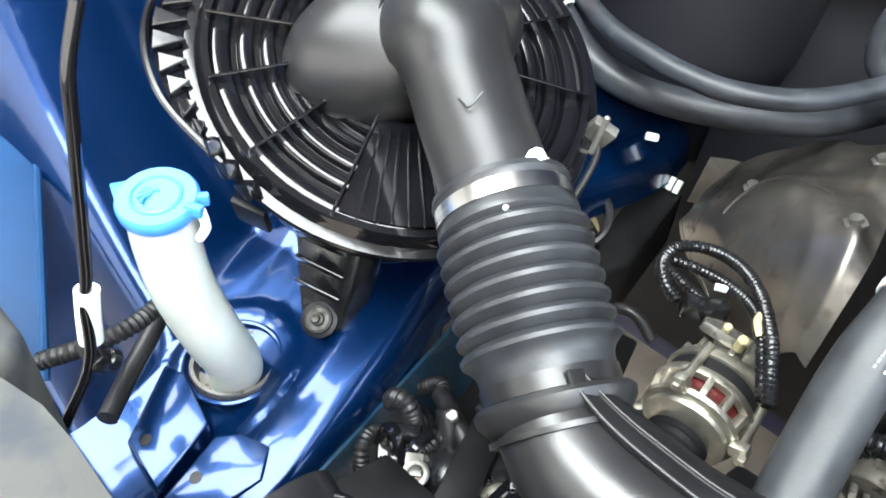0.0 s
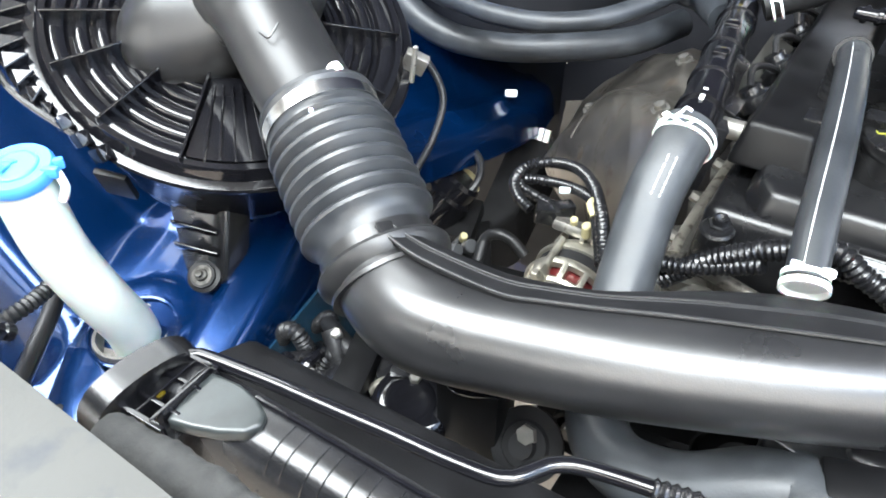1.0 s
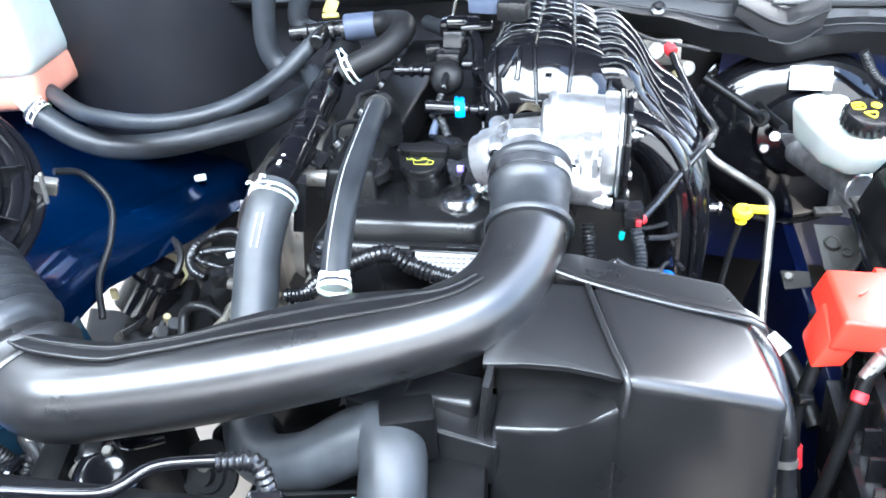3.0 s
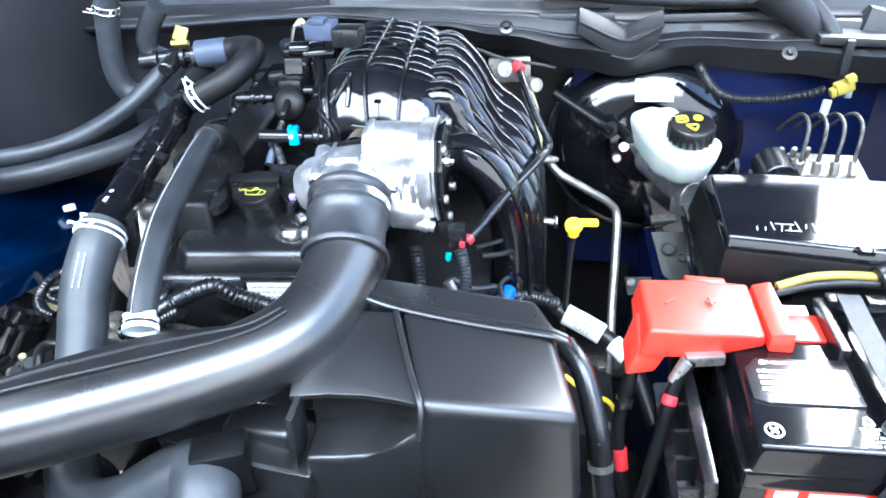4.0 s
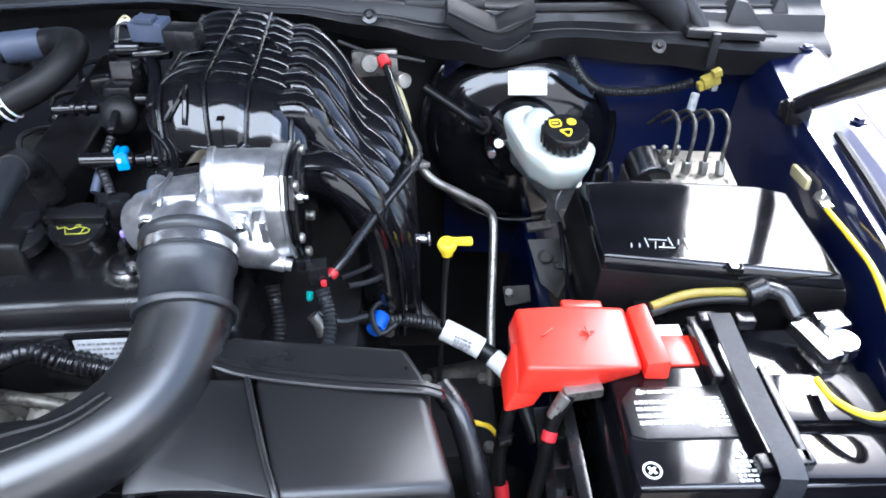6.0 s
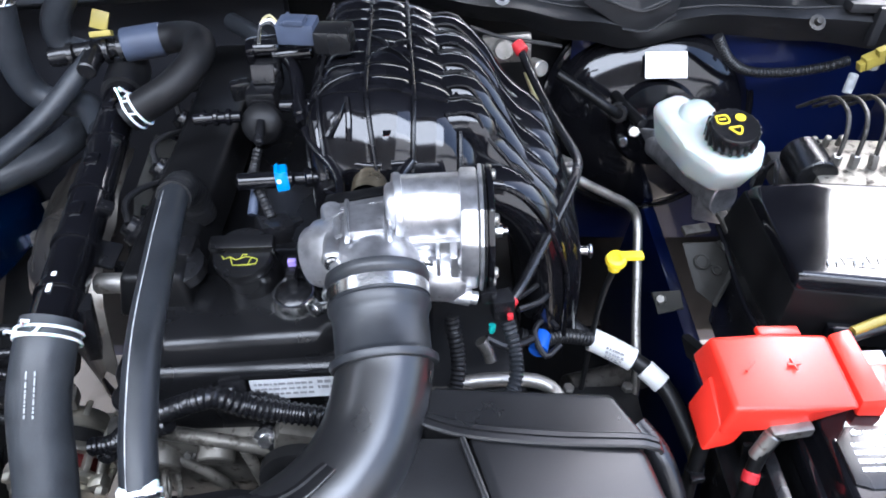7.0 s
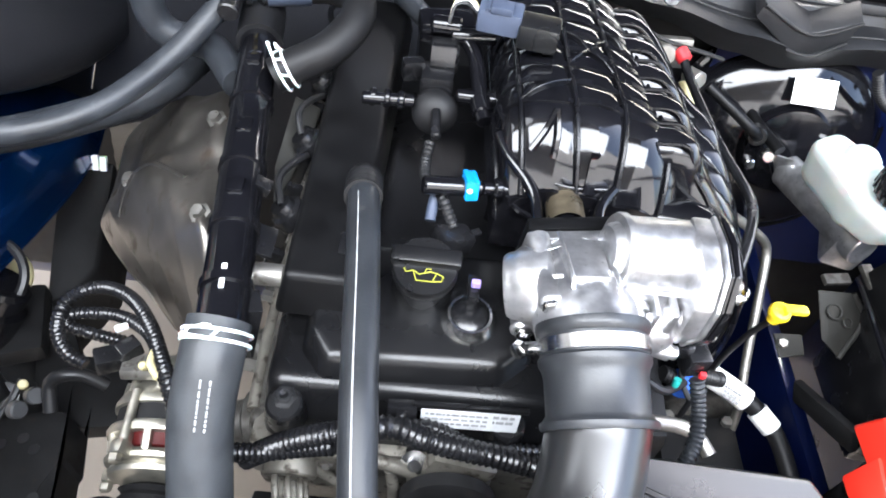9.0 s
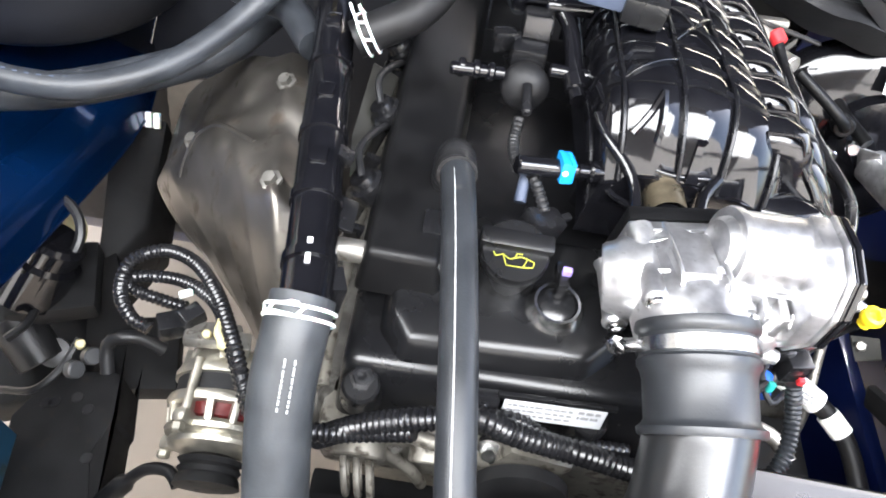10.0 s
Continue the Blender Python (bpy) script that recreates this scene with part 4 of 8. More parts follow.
ELB = [ac(0.0, 0, -0.02), ac(0.004, 0, 0.022), ac(0.022, 350, 0.052), Vector((-0.292, 0.325, 1.216)), Vector((-0.245, 0.306, 1.184)), Vector((-0.197, 0.288, 1.150))]
part("elbow", sweep(ELB, lambda s, g: 0.060 - 0.0235 * min(1.0, s * 1.8) if s < 0.9 else 0.0365 + 0.02 * (s - 0.9), 36, 0.006), ELBOW, filt, "satin black moulded outlet elbow")
dome_bm = bmesh.new()
bmesh.ops.create_uvsphere(dome_bm, u_segments=40, v_segments=24, radius=1.0)
dome_bm.transform(Matrix.Translation((-0.347, 0.338, 1.188)) @ pose(0, 0, 0, 0, -14, 62) @ Matrix.Diagonal((0.092, 0.060, 0.056, 1)))
part("dome", dome_bm, ELBOW, filt)
mark = sweep([ELB[4] + Vector((0.008, -0.028, 0.03)), ELB[4] + Vector((0.016, -0.027, 0.028)), ELB[4] + Vector((0.018, -0.018, 0.036))], 0.0008, 6, 0.002)
part("arrow_mark", mark, SATIN, filt)
part("edge_clip", join(box((-0.224, 0.440, 1.136), (0.022, 0.010, 0.020), (20, 25, 30), 0.002), rod((-0.222, 0.43, 1.12), (-0.218, 0.434, 1.155), 0.0025)), DULL, filt, "dull metal spring clip")
LEG = [(-0.362, 0.271, 1.040), (-0.348, 0.254, 1.000), (-0.323, 0.234, 0.970)]
leg = part("mounting_leg", hull([(-0.392, 0.262, 1.055), (-0.322, 0.285, 1.060), (-0.303, 0.242, 0.975), (-0.322, 0.221, 0.972), (-0.346, 0.232, 0.975)], [(-0.392, 0.30, 1.04), (-0.322, 0.31, 1.04), (-0.300, 0.262, 0.955), (-0.322, 0.24, 0.952), (-0.350, 0.256, 0.955)], 0.004), BLACK, filt, "ribbed black mounting leg")
for k in range(4):
    f = k / 4
    c = Vector((-0.353, 0.265, 1.05)).lerp(Vector((-0.325, 0.232, 0.985)), f)
    part("leg_web", box(c, (0.050 - 0.012 * f, 0.003, 0.012), (28, 12, 26), 0.001), GLOSS, leg)
bolt = part("washer", lathe((-0.3185, 0.230, 0.984), (-0.2945, 0.191, 1.042), [(-0.012, 0.0), (-0.012, 0.015), (-0.004, 0.0155), (-0.003, 0.012), (0.0, 0.0115), (0.0, 0)], 24), MATTE, filt, "rubber mounting washer")
part("bolt_head", lathe((-0.3185, 0.230, 0.984), (-0.2945, 0.191, 1.042), [(0, 0.0095), (0.001, 0.0095), (0.0012, 0.006), (0.005, 0.0055), (0.006, 0.0035), (0.010, 0.003), (0.010, 0)], 20), CASTDARK, bolt)
part("side_tab", box((-0.360, 0.204, 1.083), (0.028, 0.006, 0.034), (25, 10, 25), 0.002), MATTE, filt)

# ---- rubber bellows between elbow and duct ----
BA, BB = Vector((-0.205, 0.293, 1.156)), Vector((-0.108, 0.238, 1.104))
bax = (BB - BA).normalized()
bel = thing("air_hose", (-0.15, 0.26, 1.06), "dark ribbed rubber bellows hose with a bright clamp", "air hose")
prof = [(0.0, 0.040), (0.0, 0.0445), (0.004, 0.0455), (0.007, 0.0435), (0.020, 0.0435), (0.023, 0.0455), (0.027, 0.0455)]
for k in range(7):
    s = 0.030 + 0.0115 * k
    prof += [(s, 0.0425), (s + 0.0022, 0.0465), (s + 0.0045, 0.0485), (s + 0.007, 0.0480), (s + 0.0095, 0.0450)]
prof += [(0.112, 0.042), (0.116, 0.0405), (0.128, 0.040), (0.130, 0.037)]
part("bellows", lathe(BA, BB, prof, 56), BELLOW, bel)
hoop = part("clamp", band(BA + bax * 0.0135, bax, 0.0437, 0.010, 0.0012, 48), STEEL, bel, "bright worm drive clamp band")
SCR = Vector((-0.184, 0.302, 1.188))
part("screw", join(rod(SCR + Vector((-0.002, -0.004, 0.0)), SCR + Vector((0.002, 0.003, -0.002)), 0.004), lathe(SCR + Vector((-0.002, -0.004, 0.002)), SCR + Vector((-0.08, -0.3, 0.4)), [(0, 0.006), (0.005, 0.006), (0.0065, 0.0045), (0.0065, 0)], 8)), WHITE, hoop, "white capped clamp screw")
part("nib", box(BA + bax * 0.026 + Vector((0.01, -0.024, 0.036)), (0.003, 0.003, 0.003), bev=0.001), WHITE, bel)
part("end_clamp", band(BB + bax * 0.004, bax, 0.0400, 0.010, 0.0012, 48), SATIN, bel)

# ---- moulded air duct across the engine ----
DUCT = [BB + bax * -0.006, (-0.086, 0.222, 1.098), (-0.055, 0.207, 1.100), (-0.02, 0.206, 1.103), (0.054, 0.228, 1.106), (0.128, 0.260, 1.107), (0.20, 0.298, 1.107), (0.248, 0.334, 1.108), (0.272, 0.372, 1.114), (0.282, 0.414, 1.127), (0.283, 0.428, 1.133)]
duct = thing("intake_duct", (0.1, 0.25, 1.05), "long satin black moulded air intake duct", "air duct")
part("tube", sweep(DUCT, lambda s, g: 0.0375 - 0.0058 * min(1.0, s / 0.25) + 0.0030 * max(0.0, (s - 0.6) / 0.4), 40, 0.006), SHEEN, duct, angle=60)
CREST = spline([(-0.094, 0.222, 1.1385), (-0.062, 0.214, 1.1375), (-0.030, 0.211, 1.1385), (0.003, 0.212, 1.1385), (0.022, 0.219, 1.1385), (0.047, 0.229, 1.1390), (0.092, 0.250, 1.1390), (0.151, 0.275, 1.1390), (0.211, 0.301, 1.1390), (0.240, 0.318, 1.1400), (0.258, 0.336, 1.1420)], 0.004)
OUTER = spline([(-0.102, 0.251, 1.120), (-0.068, 0.248, 1.120), (-0.040, 0.247, 1.120), (-0.012, 0.248, 1.120), (0.016, 0.254, 1.120), (0.046, 0.265, 1.121), (0.088, 0.298, 1.121), (0.140, 0.327, 1.120), (0.186, 0.337, 1.119), (0.215, 0.335, 1.122), (0.240, 0.349, 1.127)], 0.004)


def seam_web(u, v):
    """The moulded web behind the tube's crest, u along the tube and v outwards."""
    p, q = Vector(lerp_profile([tuple(c) for c in CREST], u)), Vector(lerp_profile([tuple(c) for c in OUTER], u))
    w = p.lerp(q, v)
    tier = 0.0016 * smooth((v - 0.30) / 0.05) - 0.0030 * smooth((v - 0.66) / 0.05)
    return (w.x, w.y, p.z + (q.z - p.z) * v * v + 0.0015 + tier)


part("seam_web", sheet(seam_web, 70, 40, 0.004), MATTE, duct, "flat moulded seam web", angle=30)
part("web_wall", sheet(lambda u, v: (*seam_web(u, 1.0)[:2], seam_web(u, 1.0)[2] - 0.022 * v), 60, 2, 0.003), MATTE, duct)
part("crest_bead", sweep([Vector(seam_web(i / 40, 0.0)) for i in range(41)], 0.0012, 8), SATIN, duct)
part("seam_rib", sweep([Vector(seam_web(i / 40, 0.34)) for i in range(24)], 0.0009, 8), SATIN, duct)
part("outer_bead", sweep([Vector(seam_web(i / 40, 0.70)) for i in range(36)], 0.0010, 8), COVER, duct)
part("collar_disc", lathe(BB + bax * 0.010, BB + bax, [(0, 0.036), (0, 0.0455), (0.003, 0.0475), (0.008, 0.0465), (0.016, 0.040), (0.018, 0.036)], 56), ELBOW, duct)
part("collar_tip", join(band(Vector((-0.094, 0.230, 1.0985)), bax, 0.0385, 0.012, 0.0025, 48), band(Vector((-0.083, 0.224, 1.096)), bax, 0.0390, 0.003, 0.0045, 48), box((-0.086, 0.2235, 1.1385), (0.014, 0.012, 0.004), (-20, 22, -28), 0.0018)), SATIN, duct)

# ---- resonator box at the duct's end ----
res = thing("resonator_box", (0.38, 0.34, 0.94), "satin black moulded resonator box joined to the duct", "resonator")
part("body", hull([(0.338, 0.378, 1.114), (0.466, 0.384, 1.082), (0.486, 0.303, 1.073), (0.368, 0.280, 1.105)], [(0.335, 0.39, 0.96), (0.474, 0.40, 0.95), (0.495, 0.285, 0.93), (0.362, 0.262, 0.94)], 0.010, 4), SATIN, res)
part("back_lid", hull([(0.298, 0.398, 1.120), (0.318, 0.412, 1.120), (0.449, 0.422, 1.090), (0.470, 0.386, 1.085), (0.338, 0.378, 1.116), (0.310, 0.380, 1.118)], [(0.298, 0.40, 1.03), (0.318, 0.418, 1.03), (0.452, 0.430, 1.02), (0.474, 0.388, 1.02), (0.338, 0.376, 1.03), (0.310, 0.378, 1.03)], 0.006, 3), SATIN, res)
groove = [(-2.6, -0.6), (-2.6, 0.3), (-2.0, 0.8), (-0.5, 0.8), (-0.2, 0.1), (0.2, 0.1), (0.5, 0.8), (2.0, 0.8), (2.6, 0.3), (2.6, -0.6)]
part("seam", sweep([(0.300, 0.388, 1.1215), (0.338, 0.378, 1.1160), (0.40, 0.379, 1.1005), (0.467, 0.385, 1.0835), (0.480, 0.386, 1.072)], 0.0022, 10, 0.006, groove), SATIN, res, angle=25)
part("ridge", sweep([(0.336, 0.372, 1.1150), (0.345, 0.345, 1.1130), (0.358, 0.308, 1.1090), (0.369, 0.280, 1.1040), (0.368, 0.270, 1.08)], 0.0026, 10), SATIN, res)
LIPO = [(0.285, 0.375, 1.112), (0.336, 0.374, 1.1125), (0.367, 0.283, 1.1025), (0.350, 0.2865, 1.1030), (0.325, 0.2905, 1.1020), (0.295, 0.2945, 1.0970), (0.262, 0.296, 1.090), (0.262, 0.318, 1.100)]
part("web", hull(LIPO, [(x, y + 0.001, z - 0.006) for x, y, z in LIPO], 0.0015, 2), SATIN, res)
part("recess", hull([(0.266, 0.322, 1.092), (0.300, 0.326, 1.096), (0.340, 0.318, 1.098), (0.366, 0.292, 1.098), (0.372, 0.34, 1.09), (0.29, 0.37, 1.09)], [(0.268, 0.300, 0.95), (0.300, 0.300, 0.95), (0.340, 0.295, 0.95), (0.364, 0.275, 0.95), (0.372, 0.33, 0.95), (0.29, 0.36, 0.95)], 0.009, 3), SATIN, res, angle=60)
part("front_bulge", hull([(0.271, 0.276, 1.042), (0.298, 0.2755, 1.043), (0.322, 0.276, 1.044), (0.340, 0.277, 1.050), (0.356, 0.279, 1.062), (0.368, 0.282, 1.076), (0.372, 0.32, 1.076), (0.350, 0.33, 1.060), (0.320, 0.335, 1.046), (0.271, 0.335, 1.042)],
     [(0.268, 0.258, 0.94), (0.298, 0.257, 0.94), (0.322, 0.257, 0.94), (0.340, 0.258, 0.94), (0.356, 0.259, 0.94), (0.368, 0.262, 0.94), (0.372, 0.32, 0.94), (0.350, 0.33, 0.94), (0.320, 0.335, 0.94), (0.268, 0.335, 0.94)], 0.0045, 3), SATIN, res, angle=60)
part("side_tank", hull([(0.192, 0.296, 1.047), (0.226, 0.294, 1.047), (0.254, 0.292, 1.047), (0.258, 0.325, 1.048), (0.196, 0.330, 1.048)], [(0.190, 0.288, 1.00), (0.226, 0.286, 1.00), (0.258, 0.284, 1.00), (0.262, 0.33, 1.00), (0.194, 0.335, 1.00)], 0.008, 4), SATIN, res, angle=60)
SHELF = [(0.150, 0.276, 1.056), (0.184, 0.273, 1.051), (0.222, 0.271, 1.037), (0.276, 0.267, 1.029), (0.276, 0.32, 1.030), (0.200, 0.33, 1.040), (0.150, 0.33, 1.050)]
part("shelf", hull(SHELF, [(x, y, z - 0.05) for x, y, z in SHELF], 0.003, 3), SATIN, res)
part("wall_nib", box((0.265, 0.288, 1.055), (0.006, 0.03, 0.07), (0, 6, 0), 0.002), SATIN, res)

# ---- throttle hose and throttle body ----
HA, HB = Vector((0.283, 0.419, 1.131)), Vector((0.277, 0.475, 1.1535))
th = thing("throttle_hose", (0.275, 0.45, 1.1), "short black rubber throttle hose with clamp bands", "air hose")
L = (HB - HA).length
part("hose", lathe(HA, HB, [(0, 0.030), (0, 0.0380), (0.002, 0.0390), (0.005, 0.0390), (0.007, 0.0362), (0.010, 0.0345), (L - 0.026, 0.0350), (L - 0.021, 0.0362), (L - 0.018, 0.0380), (L - 0.014, 0.0382), (L - 0.012, 0.0366), (L + 0.001, 0.0366), (L + 0.003, 0.0384), (L + 0.006, 0.0392), (L + 0.010, 0.0386), (L + 0.011, 0.030)], 56), BELLOW, th)
part("clamp", band(HB - (HB - HA).normalized() * 0.006, HB - HA, 0.0372, 0.009, 0.001, 48), STEEL, th, "bright clamp band")
part("clamp_screw", join(rod((0.230, 0.470, 1.139), (0.246, 0.478, 1.132), 0.005), lathe((0.230, 0.4715, 1.139), (0.20, 0.43, 1.15), [(0, 0.0065), (0.005, 0.0065), (0.006, 0.005), (0.006, 0)], 8)), STEEL, th)
tb = thing("throttle_unit", (0.27, 0.53, 1.12), "cast aluminium throttle body with a motor cover", "throttle body")
TA, TBk = Vector((0.277, 0.474, 1.153)), Vector((0.264, 0.545, 1.143))
part("bore", lathe(TA, TBk, [(-0.004, 0.0), (-0.004, 0.0335), (0.004, 0.0345), (0.010, 0.0362), (0.016, 0.0368), (0.056, 0.0340), (0.070, 0.0340), (0.070, 0)], 56), ALLOY, tb)
part("rear_flange", hull([(0.229, 0.542, 1.174), (0.296, 0.548, 1.181), (0.302, 0.552, 1.115), (0.226, 0.546, 1.110)], [(0.229, 0.551, 1.172), (0.296, 0.557, 1.179), (0.302, 0.561, 1.112), (0.226, 0.555, 1.107)], 0.003, 2), ALLOY, tb)
part("gasket", hull([(0.230, 0.552, 1.173), (0.297, 0.558, 1.180), (0.302, 0.562, 1.114), (0.227, 0.556, 1.109)], [(0.230, 0.566, 1.171), (0.297, 0.572, 1.178), (0.302, 0.576, 1.112), (0.227, 0.570, 1.107)], 0.003, 2), COAL, tb, "black gasket flange")
for a, b, r in (((0.245, 0.487, 1.171), (0.237, 0.546, 1.171), 0.0080), ((0.311, 0.502, 1.152), (0.305, 0.552, 1.158), 0.0092), ((0.236, 0.500, 1.118), (0.230, 0.552, 1.120), 0.0085)):
    a, b = Vector(a), Vector(b)
    col = part("lug", lathe(a, b, [(0, 0), (0, r), (0.0015, r * 1.12), (0.004, r * 1.12), (0.006, r), (0.046, r * 0.9), (0.052, r * 1.1), ((b - a).length, r * 1.1), ((b - a).length, 0)], 22), ALLOY, tb)
    part("screw", lathe(a, a * 2 - b, [(-0.002, 0.0072), (0.003, 0.0070), (0.004, 0.0058), (0.004, 0.0034), (0.001, 0.0034), (0.001, 0)], 12), STEEL, col)
part("top_pad", hull([(0.257, 0.500, 1.1885), (0.283, 0.503, 1.1885), (0.281, 0.543, 1.181), (0.250, 0.541, 1.179)], [(0.254, 0.494, 1.160), (0.287, 0.497, 1.160), (0.285, 0.546, 1.15), (0.247, 0.544, 1.15)], 0.0022, 2), ALLOY, tb)
for x in (0.2545, 0.2860):
    part("pad_rib", sweep([(x + 0.002, 0.492, 1.185), (x + 0.001, 0.502, 1.1885), (x - 0.004, 0.545, 1.181)], 0.0018, 8), ALLOY, tb)
part("shaft_boss", lathe((0.221, 0.521, 1.143), (0.252, 0.520, 1.152), [(0.004, 0), (0.004, 0.006), (-0.001, 0.007), (-0.001, 0.010), (0.005, 0.011), (0.005, 0.019), (-0.001, 0.0205), (-0.002, 0.0225), (0.001, 0.0245), (0.006, 0.0255), (0.010, 0.0285), (0.030, 0.030)], 40), ALLOY, tb)
for ang in (25, 70, 115, 250, 300):
    c, sn = math.cos(radians(ang)), math.sin(radians(ang))
    part("gusset", hull([(0.228, 0.521 + 0.024 * c, 1.145 + 0.024 * sn), (0.228, 0.521 + 0.027 * c + 0.002 * sn, 1.145 + 0.027 * sn - 0.002 * c), (0.252, 0.521 + 0.034 * c, 1.152 + 0.034 * sn)], [(0.228, 0.521 + 0.024 * c - 0.003 * sn, 1.145 + 0.024 * sn + 0.003 * c), (0.228, 0.521 + 0.027 * c - 0.004 * sn, 1.145 + 0.027 * sn + 0.004 * c), (0.252, 0.521 + 0.034 * c - 0.004 * sn, 1.152 + 0.034 * sn + 0.004 * c)], 0.0008, 1), ALLOY, tb)
motor = part("motor_cover", lathe((0.291, 0.531, 1.184), (0.345, 0.538, 1.179), [(0.0, 0), (0.0, 0.0255), (0.055, 0.0262), (0.055, 0)], 44), ALLOY, tb)
part("end_cap", lathe((0.291, 0.531, 1.184), (0.345, 0.538, 1.179), [(-0.009, 0), (-0.009, 0.017), (-0.007, 0.0195), (-0.003, 0.0205), (-0.003, 0.0265), (-0.001, 0.0275), (0.002, 0.0275), (0.003, 0.0262)], 44), ALLOY, motor, "stepped end cap")
part("casting", hull([(0.288, 0.506, 1.170), (0.345, 0.510, 1.166), (0.345, 0.556, 1.172), (0.288, 0.548, 1.172)], [(0.286, 0.508, 1.124), (0.345, 0.512, 1.116), (0.345, 0.552, 1.12), (0.284, 0.55, 1.13)], 0.004, 2), ALLOY, tb)
part("lower_bulge", lathe((0.300, 0.512, 1.134), (0.345, 0.513, 1.128), [(0, 0), (0, 0.014), (0.004, 0.020), (0.012, 0.024), (0.034, 0.024), (0.042, 0.020), (0.046, 0)], 30), ALLOY, tb)
for x, w, z0, z1 in ((0.296, 0.0035, 1.168, 1.128), (0.322, 0.0035, 1.166, 1.130), (0.334, 0.006, 1.166, 1.116)):
    part("web", hull([(x - w / 2, 0.493, z0), (x + w / 2, 0.493, z0), (x + w / 2, 0.512, z0), (x - w / 2, 0.512, z0)], [(x - w / 2, 0.486 + 0.008, z1), (x + w / 2, 0.494, z1), (x + w / 2, 0.512, z1), (x - w / 2, 0.512, z1)], 0.001, 1), ALLOY, tb)
part("hole_lug", join(torus((0.3455, 0.496, 1.160), (0.1, -1, 0.6), 0.0062, 0.0032, 24), box((0.346, 0.504, 1.154), (0.016, 0.012, 0.016), (-20, 0, 5), 0.003)), ALLOY, tb)
part("plug_spigot", lathe((0.330, 0.498, 1.121), (0.36, 0.496, 1.114), [(0, 0), (0, 0.0075), (0.016, 0.0075), (0.017, 0.0055), (0.022, 0.0055), (0.022, 0)], 22), ALLOY, tb)
GC = [(0.553, 1.207), (0.524, 1.211), (0.500, 1.206), (0.487, 1.182), (0.486, 1.152), (0.500, 1.122), (0.535, 1.112), (0.556, 1.135)]


def cover_slab(x0, x1, grow, bev):
    my, mz = 0.521, 1.163
    out = lambda x: [(x, my + (y - my) * grow, mz + (z - mz) * grow) for y, z in GC]
    return hull(out(x0), out(x1), bev, 2)


gear = part("gear_cover", cover_slab(0.339, 0.353, 0.98, 0.003), ALLOY, tb)
part("cover_rim", cover_slab(0.3535, 0.3565, 1.015, 0.001), ALLOY, gear)
part("cover_seam", cover_slab(0.3570, 0.3590, 1.0, 0.0006), BLACK, gear, "black gasket line")
part("plate", cover_slab(0.3595, 0.3645, 1.015, 0.002), LOBE, gear, "gloss black outer cover")
for y, z in ((0.500, 1.197), (0.545, 1.203), (0.492, 1.150), (0.512, 1.119), (0.547, 1.132)):
    part("cover_screw", lathe((0.362, y, z), (0.38, y, z), [(0, 0.0046), (0.0045, 0.0044), (0.0055, 0.003), (0.0055, 0)], 12), DULL, gear)
part("cover_stud", lathe((0.360, 0.500, 1.186), (0.39, 0.499, 1.186), [(0, 0), (0, 0.0035), (0.006, 0.0035), (0.006, 0.0055), (0.010, 0.0055), (0.010, 0.0025), (0.014, 0.0025), (0.014, 0)], 12), STEEL, gear)

# ---- intake manifold ----
man = thing("intake_manifold", (0.3, 0.72, 1.0), "gloss black ribbed plastic intake manifold", "manifold")
MX = [(0.194, -0.075), (0.197, -0.030), (0.204, -0.008), (0.220, 0.003), (0.250, 0.006), (0.290, 0.001), (0.325, -0.010), (0.348, -0.028), (0.358, -0.060)]
MXS = [tuple(q) for q in spline([(a, 0, b) for a, b in MX], 0.004)]


def plenum(u, v):
    """u across the engine, v from front to rear."""
    x, _, dz = lerp_profile(MXS, u)
    y = 0.600 + 0.254 * v
    front = max(0.0, (0.665 - y) / 0.065)
    top = 1.211 - 0.011 * v - 0.050 * front ** 2.2
    shrink = 0.006 * front ** 2
    if x > 0.262:
        x = 0.262 + (x - 0.262) * (1 - 0.18 * v)
    pillow = 0.0
    if 0.13 < u < 0.81:
        across = abs(math.sin(math.pi * (u - 0.13) / 0.17))
        nose = smooth((0.24 - v) / 0.12)
        pillow = 0.0050 * across * nose + 0.0030 * min(1.0, 1.6 * across) * abs(math.sin(math.pi * (v - 0.12) / 0.098)) ** 0.6 * (1 - nose)
    return (x + shrink * (1 if x < 0.27 else -1) + 0.010 * (1 - v), y, top + dz * (1 - 0.25 * front) + pillow)


part("plenum", sheet(plenum, 84, 96, 0.003), GLOSS, man)
part("front_face", sheet(lambda u, v: (*plenum(u, 0)[:2], plenum(u, 0)[2] * (1 - v) + 1.10 * v), 20, 4, 0.003), GLOSS, man)
part("rear_face", sheet(lambda u, v: (*plenum(u, 1)[:2], plenum(u, 1)[2] * (1 - v) + 1.10 * v), 20, 4, 0.003), GLOSS, man)


def up(p, h):
    return (p[0], p[1], p[2] + h)


bar = [(-0.9, -2.0), (-0.9, 1.8), (-0.5, 2.2), (0.5, 2.2), (0.9, 1.8), (0.9, -2.0)]
for u in (0.13, 0.30, 0.47, 0.64, 0.81):
    part("long_rib", sweep([up(plenum(u, i / 14), 0.0) for i in range(0, 15)], 0.0019, 6, 0.01, bar), RIBS, man, angle=20)
for k in range(8):
    v = 0.218 + 0.098 * k
    part("cross_rib", sweep([up(plenum(0.16 + 0.70 * i / 14, v + 0.01 * math.sin(i)), 0.0005) for i in range(15)], 0.0014, 6, 0.01, bar), RIBS, man, angle=20)
